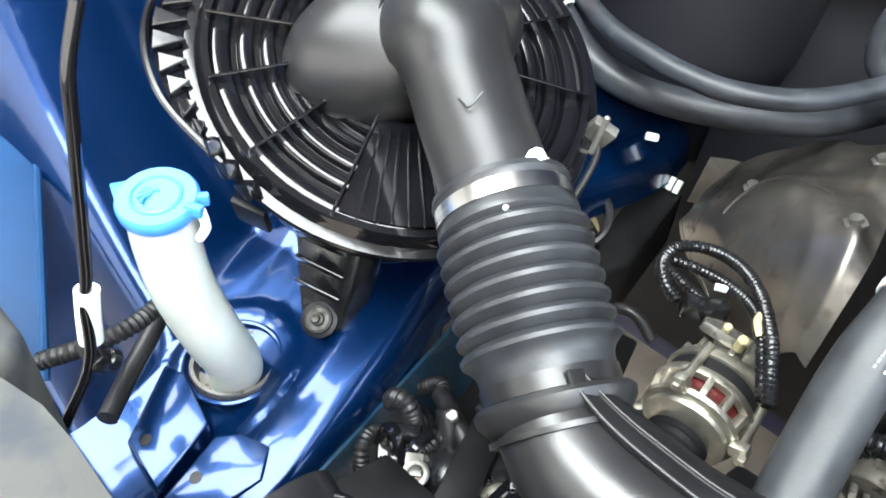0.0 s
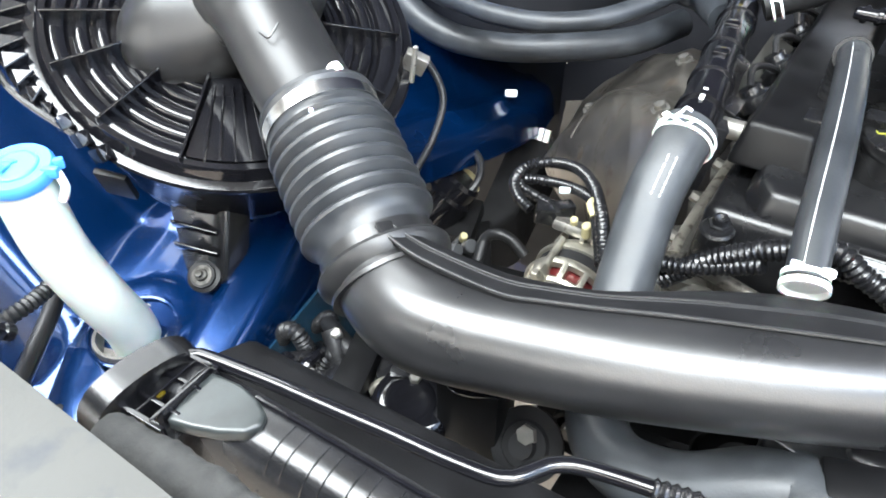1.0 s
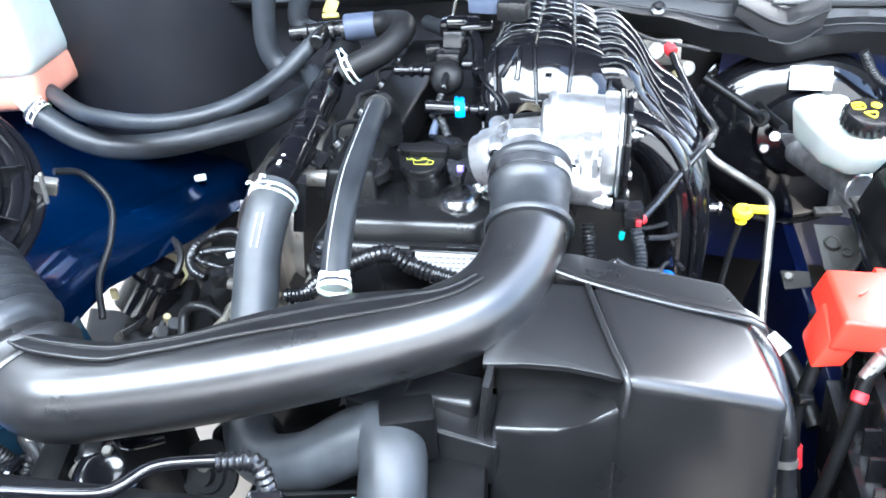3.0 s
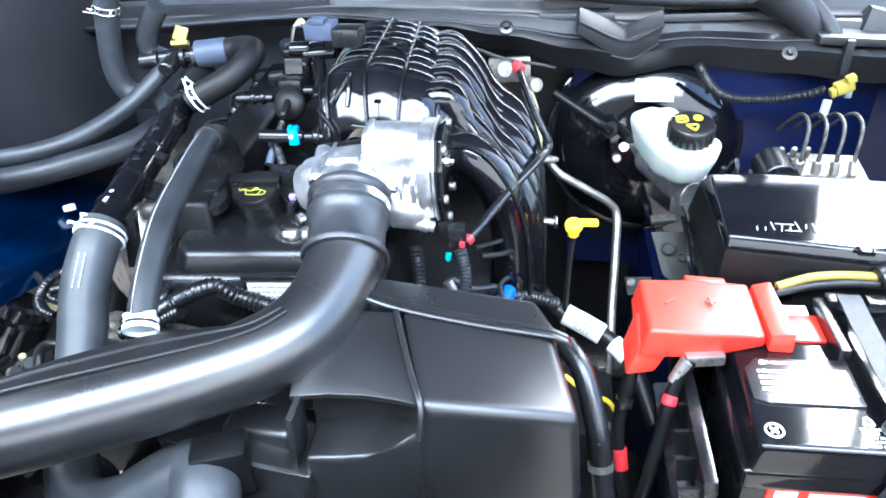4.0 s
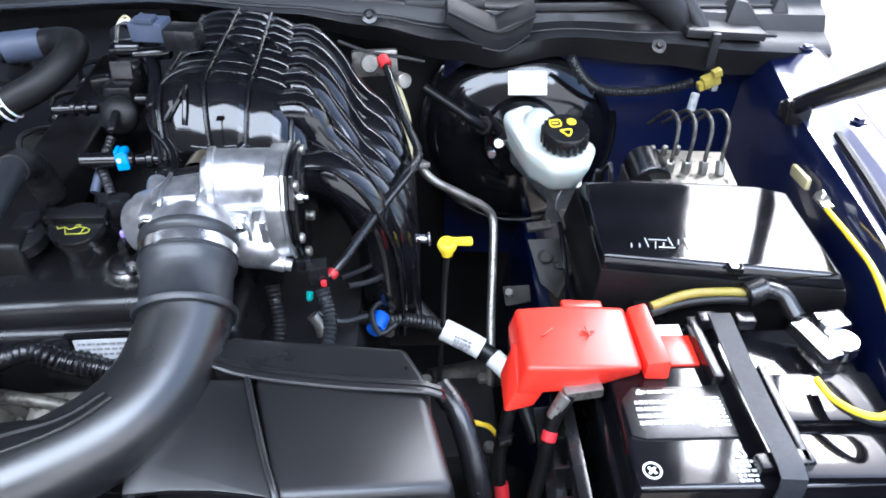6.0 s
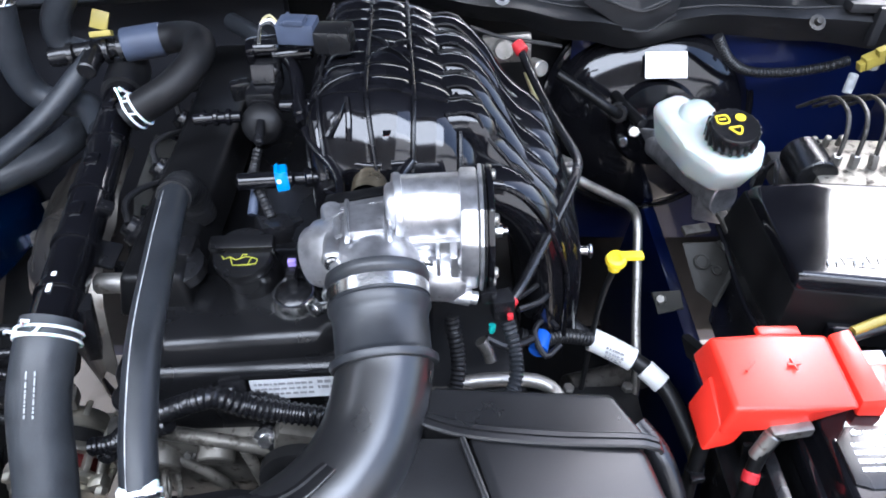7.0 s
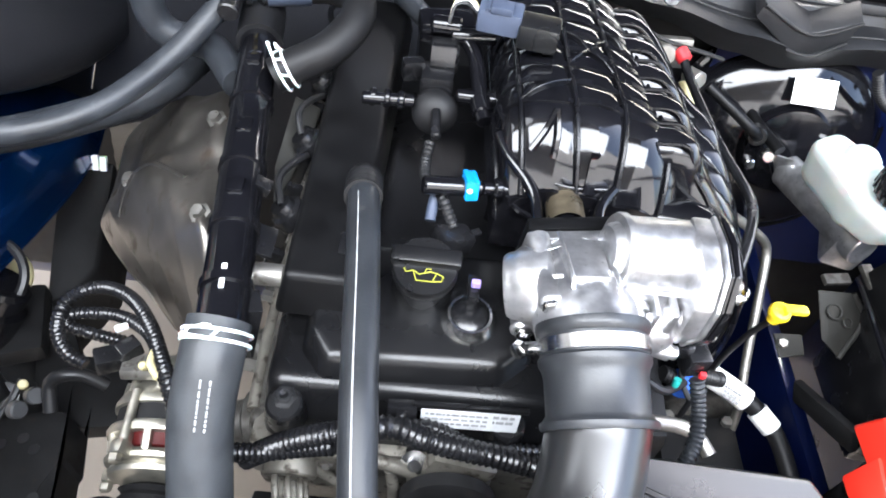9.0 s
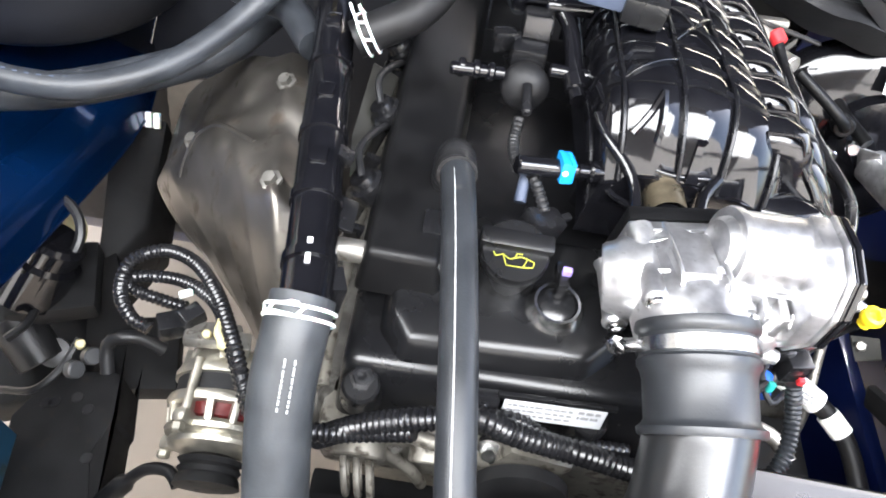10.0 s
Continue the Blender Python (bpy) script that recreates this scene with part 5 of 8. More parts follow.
for (u0, v0), (u1, v1) in (((0.47, 0.42), (0.64, 0.62)), ((0.64, 0.42), (0.47, 0.62)), ((0.30, 0.22), (0.47, 0.32)), ((0.64, 0.70), (0.81, 0.52))):
    part("diagonal_rib", sweep([up(plenum(u0 + (u1 - u0) * i / 8, v0 + (v1 - v0) * i / 8), 0.0) for i in range(9)], 0.0016, 6, 0.01, bar), RIBS, man, angle=20)
part("mould_mark", join(sweep([(0.246, 0.640, 1.216), (0.238, 0.626, 1.204), (0.229, 0.617, 1.192)], 0.0028, 6), sweep([(0.246, 0.640, 1.216), (0.248, 0.624, 1.204), (0.247, 0.613, 1.190)], 0.0028, 6)), GLOSS, man)
part("foot_web", join(sweep([(0.205, 0.665, 1.192), (0.214, 0.636, 1.189), (0.233, 0.611, 1.176), (0.262, 0.603, 1.171), (0.290, 0.605, 1.171), (0.310, 0.610, 1.168)], 0.0028, 10), sweep([(0.205, 0.64, 1.16), (0.222, 0.60, 1.15), (0.24, 0.585, 1.15)], 0.003, 8)), GLOSS, man)
part("neck", sweep([(0.263, 0.565, 1.158), (0.262, 0.60, 1.149), (0.264, 0.65, 1.15)], 0.0142, 28), GLOSS, man)
for pts in ([(0.206, 0.640, 1.185), (0.214, 0.622, 1.180), (0.230, 0.604, 1.172), (0.238, 0.590, 1.165), (0.240, 0.572, 1.160)], [(0.300, 0.606, 1.172), (0.290, 0.592, 1.166), (0.286, 0.574, 1.162)]):
    part("neck_strut", sweep(pts, 0.0045, 10), GLOSS, man)
part("neck_web", hull([(0.205, 0.615, 1.158), (0.232, 0.596, 1.158), (0.285, 0.596, 1.158), (0.318, 0.612, 1.158)], [(0.205, 0.625, 1.10), (0.232, 0.606, 1.10), (0.285, 0.606, 1.10), (0.318, 0.622, 1.10)], 0.003), GLOSS, man)
part("neck_sleeve", sweep([(0.2630, 0.570, 1.160), (0.2628, 0.590, 1.157), (0.2625, 0.612, 1.154)], 0.0150, 28, caps=False), BRONZE, man, "bronze-coloured metal sleeve on the neck")
for k in range(5):
    sx, sy, sz = plenum(0.80, 0.19 + 0.175 * k)
    ey = 0.604 + 0.026 * k
    path = [(sx - 0.012, sy + 0.002, sz - 0.014), (sx + 0.012, sy - 0.001, sz - 0.012)]
    for x, f, z in ((0.362, 0.10, 1.156), (0.378, 0.24, 1.137), (0.394, 0.42, 1.123), (0.411, 0.58, 1.110), (0.425, 0.72, 1.085), (0.435, 0.86, 1.055), (0.440, 0.97, 1.010), (0.440, 1.03, 0.95)):
        path.append((x + 0.002 * math.sin(7 * f + k), sy + (ey - sy) * f, z + 0.004 * math.sin(8 * f + 0.6 * k)))
    run = part("runner", sweep(path, lambda s, g: 0.0215 - 0.002 * math.sin(9 * s), 18, 0.007), LOBE, man)
    for o, lift in ((-0.013, 0.0168), (0.012, 0.0172)):
        part("runner_rib", sweep([(a + 0.002, b + o, c + lift + 0.002) if i < 5 else (a + 0.0125, b + o, c + 0.0125) for i, (a, b, c) in enumerate(path[:-1])], 0.0017, 6), RIBS, run)
low = [(0.345, 0.612, 1.135), (0.375, 0.606, 1.136), (0.402, 0.600, 1.112), (0.418, 0.594, 1.07), (0.424, 0.590, 1.01), (0.424, 0.588, 0.95)]
run = part("runner", sweep(low, 0.024, 18, 0.008), GLOSS, man)
for o in (-0.020, 0.0, 0.020):
    part("runner_rib", sweep([(a + 0.012 + abs(o) * -0.2, b + o, c + 0.018 if i < 3 else c) if i < 3 else (a + 0.024 - abs(o) * 0.3, b + o, c) for i, (a, b, c) in enumerate(low)], 0.0022, 6), RIBS, run)
part("bolt_eye", join(rod((0.440, 0.63, 1.037), (0.470, 0.627, 1.037), 0.0048), torus((0.471, 0.627, 1.037), (1, 0, 0), 0.0055, 0.0022, 20)), STEEL, man)

conn = thing("sensor_plug", (0.2, 0.717, 1.22), "grey wiring plug on the manifold corner", "plug")
part("plug_body", join(box((0.197, 0.722, 1.238), (0.036, 0.024, 0.020), (0, 0, -8), 0.003), box((0.197, 0.716, 1.250), (0.018, 0.014, 0.006), (0, 0, -8), 0.001), box((0.187, 0.722, 1.249), (0.003, 0.022, 0.004), (0, 0, -8), 0.001)), GREYPL, conn)
part("socket", box((0.230, 0.716, 1.232), (0.034, 0.026, 0.022), (0, 0, -8), 0.004), SATIN, conn, "dark sensor socket")
for k in range(3):
    part("wire", sweep([(0.180, 0.726 - 0.004 * k, 1.240), (0.170, 0.736, 1.246 - 0.004 * k), (0.160, 0.738 - 0.003 * k, 1.238), (0.156, 0.728, 1.222)], 0.0013, 6, 0.004), (CREAM, PAPER, GREYDK)[k], conn)
part("sleeve", sweep([(0.069, 0.932, 1.148), (0.102, 0.893, 1.151), (0.134, 0.849, 1.150), (0.146, 0.821, 1.150)], 0.011, 14), RUBBER, conn, "taped grey wire sleeve")

# ---- engine block and valve cover ----
whole("engine_block", box((0.22, 0.71, 0.78), (0.36, 0.44, 0.42), bev=0.02), DARK, "dark dirty cast metal engine block", "engine block")
whole("front_cover", join(box((0.20, 0.47, 0.88), (0.30, 0.04, 0.26), bev=0.01), box((0.10, 0.462, 0.985), (0.13, 0.05, 0.05), (0, 0, 3), 0.008), box((0.20, 0.452, 0.99), (0.06, 0.04, 0.06), (0, 20, 3), 0.008), rod((0.07, 0.445, 0.99), (0.07, 0.425, 0.985), 0.022), rod((0.125, 0.440, 1.0), (0.125, 0.425, 0.995), 0.016)), ENGINE,
      "grey dusty cast metal front cover of the engine", "engine cover")
fc = thing("timing_cover_ribs", (0.13, 0.43, 0.95), "pale grey ribbed casting below the wiring harness", "engine cover")
part("upper_rib", sweep([(0.062, 0.440, 1.026), (0.10, 0.436, 1.022), (0.150, 0.434, 1.008), (0.185, 0.436, 0.985)], 0.006, 12), ENGINE, fc)
part("web_plate", hull([(0.070, 0.440, 1.018), (0.160, 0.440, 1.000), (0.170, 0.440, 0.93), (0.085, 0.440, 0.93)], [(0.070, 0.455, 1.018), (0.160, 0.455, 1.000), (0.170, 0.455, 0.93), (0.085, 0.455, 0.93)], 0.004), ENGINE, fc)
part("lower_rib", sweep([(0.085, 0.434, 0.99), (0.110, 0.432, 0.965), (0.125, 0.432, 0.93)], 0.005, 10), ENGINE, fc)
part("side_rib", sweep([(0.150, 0.434, 1.0), (0.155, 0.430, 0.97), (0.156, 0.430, 0.93)], 0.005, 10), ENGINE, fc)
for k in range(3):
    part("spring_coil", torus((0.062 + 0.010 * k, 0.418, 0.972 - 0.002 * k), (1, 0.2, 0.1), 0.017, 0.0028, 24), ENGINE, fc, "grey tensioner spring coil")
part("dark_disc", lathe((0.200, 0.425, 0.975), (0.2, 0.3, 0.99), [(0, 0), (0, 0.040), (0.010, 0.039), (0.014, 0.030), (0.012, 0.015), (0.012, 0)], 36), DARK, fc, "dark round tensioner pulley")
whole("gearbox_top", box((0.22, 1.1, 0.6), (0.3, 0.4, 0.3), bev=0.04), DARK, "dark gearbox housing behind the engine", "gearbox")
head = thing("cylinder_head", (0.04, 0.68, 0.9), "grey cast cylinder head side with ports and studs", "cylinder head")
part("casting", box((0.055, 0.69, 0.945), (0.05, 0.47, 0.13), bev=0.012, seg=3), CASTDARK, head)
for k in range(6):
    y = 0.485 + 0.076 * k
    port = part("port", lathe((0.036, y, 0.955), (-0.06, y - 0.01, 0.93), [(0, 0.030), (0.012, 0.028), (0.016, 0.022), (0.030, 0.020), (0.030, 0)], 20), CASTDARK, head)
    part("stud", rod((0.034, y + 0.034, 0.985), (0.010, y + 0.034, 0.992), 0.006, 6), DULL, port)
    part("gusset", box((0.040, y + 0.036, 0.955), (0.030, 0.008, 0.09), (0, 14, 0), 0.003), CASTDARK, head)
part("side_flange", sweep([(0.034, 0.47, 1.004), (0.030, 0.55, 1.002), (0.030, 0.70, 1.002), (0.032, 0.88, 1.0)], 0.007, 10), ENGINE, head)
vc = thing("valve_cover", (0.17, 0.66, 1.0), "black plastic engine valve cover with a raised rear", "valve cover")
part("skirt", hull([(0.050, 0.462, 1.073), (0.300, 0.466, 1.073), (0.312, 0.92, 1.055), (0.040, 0.92, 1.055)], [(0.045, 0.445, 0.995), (0.310, 0.448, 0.995), (0.320, 0.93, 1.0), (0.034, 0.93, 1.0)], 0.012, 4), COVER, vc)
part("deck", hull([(0.095, 0.476, 1.092), (0.222, 0.484, 1.090), (0.245, 0.505, 1.095), (0.24, 0.585, 1.096), (0.075, 0.585, 1.096), (0.080, 0.498, 1.096)], [(0.088, 0.466, 1.068), (0.226, 0.474, 1.068), (0.254, 0.50, 1.07), (0.25, 0.60, 1.07), (0.066, 0.60, 1.07), (0.070, 0.49, 1.07)], 0.007, 3), COVER, vc)
part("coil_cover", hull([(0.054, 0.525, 1.122), (0.106, 0.525, 1.122), (0.112, 0.91, 1.130), (0.050, 0.91, 1.130)], [(0.046, 0.512, 1.085), (0.112, 0.512, 1.085), (0.120, 0.92, 1.09), (0.040, 0.92, 1.09)], 0.006, 3), COAL, vc)
for k in range(9):
    part("edge_rib", box((0.034, 0.56 + 0.038 * k, 1.085), (0.014, 0.006, 0.04), (0, 18, 0), 0.002), BLACK, vc)
for k in range(4):
    y = 0.60 + 0.088 * k
    coilb = part("coil_boss", lathe((0.047, y, 1.100), (0.020, y, 1.135), [(0, 0), (0, 0.016), (0.012, 0.015), (0.014, 0.011), (0.020, 0.010), (0.020, 0)], 20), BLACK, vc)
    part("lead", sweep([(0.036, y, 1.116), (0.030, y + 0.02, 1.124), (0.036, y + 0.045, 1.120), (0.044, y + 0.07, 1.108)], 0.0032, 8), SOOT, coilb)
part("rear_plug", join(lathe((0.100, 0.545, 1.108), (0.100, 0.530, 1.2), [(0, 0.021), (0.010, 0.020), (0.012, 0.014), (0.012, 0)], 28), box((0.100, 0.560, 1.118), (0.020, 0.024, 0.014), bev=0.003)), BLACK, vc)
for c in ((0.066, 0.454, 1.066), (0.236, 0.46, 1.06)):
    boss = part("bolt_boss", lathe(Vector(c) - Vector((0, 0, 0.03)), Vector(c) + Vector((0, -0.02, 0.1)), [(0, 0.016), (0.026, 0.014), (0.028, 0.012), (0.028, 0)], 24), COVER, vc)
    part("bolt", lathe(Vector(c) - Vector((0, 0, 0.002)), Vector(c) + Vector((0, -0.02, 0.1)), [(0, 0.0095), (0.002, 0.0095), (0.0022, 0.0065), (0.008, 0.006), (0.008, 0.004), (0.005, 0)], 6), BLACK, boss)
LBL = pose(0.168, 0.4495, 1.079, 80, 0, 2)
lab_bm = box((0.037, -0.0115, 0), (0.074, 0.021, 0.0006), bev=0)
lab_bm.transform(LBL)
lab = part("label", lab_bm, GREYPAPER, vc, "white paper label with rows of small print")
part("print", print_bars(3, LBL @ pose(0.003, -0.0055, 0.0006), 3, 0.0022, 0.0032, 0.047), INK, lab)
part("print", print_bars(2, LBL @ pose(0.054, -0.005, 0.0006), 5, 0.003, 0.003, 0.016), INK, lab)
part("label_frame", box((0.205, 0.4515, 1.083), (0.085, 0.004, 0.004), (80, 0, 2), 0.001), COVER, vc)

oil = thing("oil_filler_cap", (0.158, 0.521, 1.10), "black oil filler cap with a yellow oil can symbol", "oil cap")
oc_up = Vector((0, -0.24, 1)).normalized()
oa = Vector((0.159, 0.547, 1.092))
part("neck", lathe(oa, oa + oc_up, [(0, 0.0), (0, 0.026), (0.004, 0.0245), (0.034, 0.0235), (0.034, 0)], 36), COVER, oil)
cap = part("cap", lathe(oa + oc_up * 0.034, oa + oc_up, [(0, 0), (0, 0.0240), (0.004, 0.0252), (0.010, 0.0252), (0.012, 0.0238), (0.012, 0)], 40), COVER, oil)
part("grip", box(oa + oc_up * 0.049 + Vector((0, 0.006, 0)), (0.054, 0.014, 0.012), (13, 0, 0), 0.003), COVER, cap)
sym = oa + oc_up * 0.0466
tilt = oc_up.to_track_quat("Z", "Y").to_matrix().to_4x4()


def glyph(pts):
    bm = join(*[sweep([Vector((x, y, 0)) for x, y in (a, b)], 0.0005, 6, 0.002) for a, b in zip(pts, pts[1:])])
    bm.transform(Matrix.Translation(sym) @ tilt)
    return bm


can = [glyph([(-0.016, -0.004), (-0.014, -0.007), (-0.009, -0.005), (-0.006, -0.013), (0.006, -0.013), (0.009, -0.006), (0.004, -0.005), (-0.004, -0.008), (-0.009, -0.005)]), glyph([(0.009, -0.006), (0.014, -0.008), (0.013, -0.012), (0.006, -0.013)]), glyph([(0.000, -0.006), (0.001, -0.003), (0.005, -0.003)])]
part("oil_symbol", join(*can), OILYEL, cap, "yellow printed oil can outline")
coil = thing("coil_plug", (0.198, 0.521, 1.085), "black ignition plug boot in a metal ring", "plug")
part("ring", lathe((0.198, 0.521, 1.088), (0.198, 0.515, 1.2), [(0, 0.023), (0.008, 0.022), (0.014, 0.0185), (0.016, 0.0175), (0.016, 0.0155), (0.0, 0.0155)], 36), STEEL, coil, "bright metal ring")
part("boot", lathe((0.198, 0.521, 1.086), (0.198, 0.515, 1.2), [(0, 0), (0, 0.0155), (0.016, 0.0150), (0.019, 0.011), (0.020, 0.0)], 30), BLACK, coil)
part("lever", join(box((0.198, 0.530, 1.114), (0.008, 0.016, 0.018), bev=0.002), box((0.198, 0.540, 1.118), (0.011, 0.012, 0.008), bev=0.002)), BLACK, coil)
part("lock_tab", box((0.199, 0.533, 1.126), (0.007, 0.005, 0.006), bev=0.001), PURPLE, coil, "violet lock tab")
# ---- coolant pipes and hoses on the exhaust side ----
pipe = thing("coolant_pipe", (0.01, 0.6, 1.1), "gloss black coolant pipe along the engine side", "pipe")
part("tube", sweep([(0.0235, 0.466, 1.127), (0.016, 0.52, 1.129), (0.004, 0.60, 1.131), (-0.009, 0.69, 1.133), (-0.022, 0.775, 1.135), (-0.033, 0.85, 1.136)], 0.0180, 24), LOBE, pipe)
for y, dx in ((0.555, 0.001), (0.62, 0.0), (0.70, 0.0), (0.50, 0.016)):
    part("collar", band((0.0115 - (y - 0.55) * 0.147, y, 1.130 + 0.02 * (y - 0.55)), (-0.147, 1, 0.02), 0.0180, 0.007, 0.0016), GLOSS, pipe)
for c, sz, rt in (((0.022, 0.60, 1.135), (0.014, 0.012, 0.010), (0, 30, 0)), ((0.030, 0.56, 1.115), (0.02, 0.03, 0.004), (0, 20, 0)), ((0.034, 0.49, 1.10), (0.012, 0.02, 0.06), (0, 12, 20))):
    part("bracket", box(c, sz, rt, 0.0015), BLACK, pipe)
part("side_boss", rod((0.026, 0.535, 1.105), (0.052, 0.535, 1.105), 0.009), DULL, pipe)
part("heat_plate", hull([(0.020, 0.740, 1.118), (0.044, 0.738, 1.108), (0.040, 0.700, 1.102), (0.030, 0.655, 1.092), (0.021, 0.625, 1.085), (0.016, 0.660, 1.100)], [(0.021, 0.741, 1.115), (0.045, 0.739, 1.105), (0.041, 0.701, 1.099), (0.031, 0.656, 1.089), (0.022, 0.626, 1.082), (0.017, 0.661, 1.097)], 0.001, 1), BRKT, pipe, "grey metal heat plate")
part("end_cap", sweep([(-0.024, 0.790, 1.136), (-0.029, 0.825, 1.137), (-0.034, 0.858, 1.137)], lambda s, g: 0.0225 - 0.004 * max(0.0, s - 0.8) * 5, 24), SOOT, pipe, "dark rubber end cap")
for y, z in ((0.655, 1.147), (0.745, 1.150), (0.585, 1.146)):
    part("clip_pad", box((0.0115 - (y - 0.55) * 0.147, y, z + 0.002), (0.013, 0.016, 0.006), (0, 0, 4), 0.002), GLOSS, pipe)
for p in ((0.0185, 0.505, 1.1472), (0.0200, 0.492, 1.1470)):
    part("paint_mark", box(p, (0.0035, 0.008, 0.001), (0, 0, 8), 0), CHALK, pipe, "white paint dab")

rh = thing("radiator_hose", (0.05, 0.35, 0.95), "thick grey rubber radiator hose with white print", "hose")
RH = [(0.021, 0.474, 1.127), (0.020, 0.450, 1.116), (0.018, 0.420, 1.092), (0.022, 0.385, 1.058), (0.030, 0.34, 1.022), (0.046, 0.285, 0.995), (0.075, 0.252, 0.995), (0.12, 0.248, 1.005), (0.158, 0.260, 1.022), (0.182, 0.265, 1.030), (0.197, 0.248, 1.030), (0.202, 0.225, 1.018), (0.205, 0.19, 0.99)]
part("hose", sweep(RH, lambda s, g: 0.0222 + 0.0048 * smooth((s - 0.55) * 4), 32, 0.006), RADHOSE, rh)
clamp_band((0.021, 0.463, 1.122), (0, -0.95, -0.42), 0.0228, rh, (-0.2, 0.0, 1), True, 0.007)
clamp_band((0.2025, 0.214, 1.009), (0.05, -0.8, -0.6), 0.0295, rh, (0.1, -0.2, 1), True, 0.009)
part("paint_dot", lathe((0.0215, 0.4395, 1.1325), (0.02, 0.42, 1.2), [(0, 0.0034), (0.0006, 0.003), (0.0007, 0)], 16), TURQ, rh, "turquoise paint dot")
hose_top = Matrix(((0, 1, 0, 0.0275), (-0.78, 0, -0.62, 0.4275), (-0.62, 0, 0.78, 1.1272), (0, 0, 0, 1)))
txt = print_bars(2, hose_top, 11, 0.0013, 0.0052, 0.034)
part("print", txt, FADED, rh, "rows of faded white print")

br = thing("breather_hose", (0.12, 0.45, 1.12), "slim grey breather hose with a pale stripe", "hose")
BR = [(0.1075, 0.566, 1.1765), (0.110, 0.548, 1.179), (0.117, 0.49, 1.178), (0.125, 0.418, 1.171), (0.132, 0.362, 1.152), (0.138, 0.325, 1.133)]
part("hose", sweep(BR, 0.0118, 20), RUBBER, br)
part("stripe", sweep([(a - 0.0035, b - 0.003, c + 0.0108) for a, b, c in BR], 0.0006, 6), FADED, br, "white stripe")
part("cuff", sweep([(0.104, 0.604, 1.120), (0.105, 0.597, 1.150), (0.106, 0.584, 1.169), (0.108, 0.560, 1.1775)], lambda s, g: 0.0137 + 0.0006 * (math.sin(g * 900) > 0.3), 20, 0.002), SOOT, br, "black rubber end cuff")
clip = part("end_clip", join(band((0.139, 0.322, 1.131), (0.2, -0.9, -0.5), 0.0124, 0.004, 0.0015), band((0.1375, 0.328, 1.134), (0.2, -0.9, -0.5), 0.0122, 0.003, 0.0012), box((0.131, 0.326, 1.142), (0.007, 0.010, 0.005), (-30, 0, 10), 0.0015), box((0.147, 0.328, 1.142), (0.008, 0.010, 0.005), (-30, 0, 10), 0.0015)), WHITE, br, "white plastic end clip")

# heater hoses by the bulkhead
uh = thing("heater_hose", (-0.2, 0.6, 1.13), "long grey heater hose sagging across the bay", "hose")
part("hose", sweep([(-0.60, 0.95, 1.14), (-0.527, 0.79, 1.115), (-0.44, 0.72, 1.11), (-0.364, 0.673, 1.108), (-0.30, 0.654, 1.108), (-0.257, 0.648, 1.108), (-0.205, 0.655, 1.109), (-0.150, 0.697, 1.112), (-0.105, 0.755, 1.128), (-0.070, 0.80, 1.155), (-0.052, 0.822, 1.170)], 0.0115, 18), DUSTY, uh)
for k in range(9):
    x = -0.29 + 0.010 * k
    part("print", box((x, 0.6465 + 3.2 * (x + 0.25) ** 2, 1.1195), (0.004, 0.0014, 0.0006), (15, 0, 0), 0), GREYPL, uh, "faded grey print")
lh = thing("return_hose", (-0.2, 0.65, 1.05), "thick grey return hose below the heater hose", "hose")
part("hose", sweep([(-0.455, 0.685, 1.105), (-0.435, 0.683, 1.090), (-0.395, 0.682, 1.065), (-0.345, 0.685, 1.050), (-0.285, 0.708, 1.043), (-0.215, 0.748, 1.045), (-0.15, 0.80, 1.05), (-0.11, 0.87, 1.06)], 0.0180, 20), DUSTY, lh)
clamp_band((-0.447, 0.684, 1.099), (0.8, 0.0, -0.6), 0.0185, lh, (0.2, -0.3, 1), True)
vh = thing("valve_hose", (-0.09, 0.8, 1.13), "grey hose looping down beside the bulkhead", "hose")
part("hose", sweep([(-0.106, 0.800, 1.270), (-0.120, 0.800, 1.226), (-0.131, 0.800, 1.164), (-0.118, 0.800, 1.129), (-0.076, 0.800, 1.118)] + [(-0.035, 0.745, 1.12)], 0.0155, 18), DUSTY, vh)
clamp_band((-0.1135, 0.800, 1.248), (0.3, 0.0, 1.0), 0.0160, vh, (-0.5, -0.8, 0.2))
tee = thing("heater_tee", (-0.04, 0.82, 1.15), "black plastic tee joint with a blue hose collar", "pipe joint")
part("tee", join(rod((-0.10, 0.815, 1.170), (-0.01, 0.838, 1.172), 0.011), rod((-0.052, 0.825, 1.172), (-0.050, 0.785, 1.168), 0.010)), BLACK, tee)
for x in (-0.075, -0.055, -0.040, -0.025):
    part("ring", band((x, 0.822 + (x + 0.05) * 0.25, 1.171), (1, 0.25, 0), 0.011, 0.005, 0.003), BLACK, tee)
part("collar", rod((-0.024, 0.833, 1.172), (0.018, 0.843, 1.173), 0.0185), GREYPL, tee, "grey-blue hose collar")
part("inlet_hose", sweep([(-0.059, 0.830, 1.240), (-0.086, 0.830, 1.204), (-0.087, 0.830, 1.176), (-0.056, 0.830, 1.162)], 0.0145, 16), DUSTY, tee)
part("tag", join(box((-0.042, 0.838, 1.200), (0.018, 0.004, 0.020), (-30, 20, 0), 0.001), box((-0.036, 0.819, 1.193), (0.022, 0.012, 0.006), (-30, 0, 10), 0.001)), OCHRE, tee, "yellowed plastic tag")
eh = thing("engine_hose", (0.05, 0.8, 1.15), "dark rubber hose bending down to the coolant pipe", "hose")
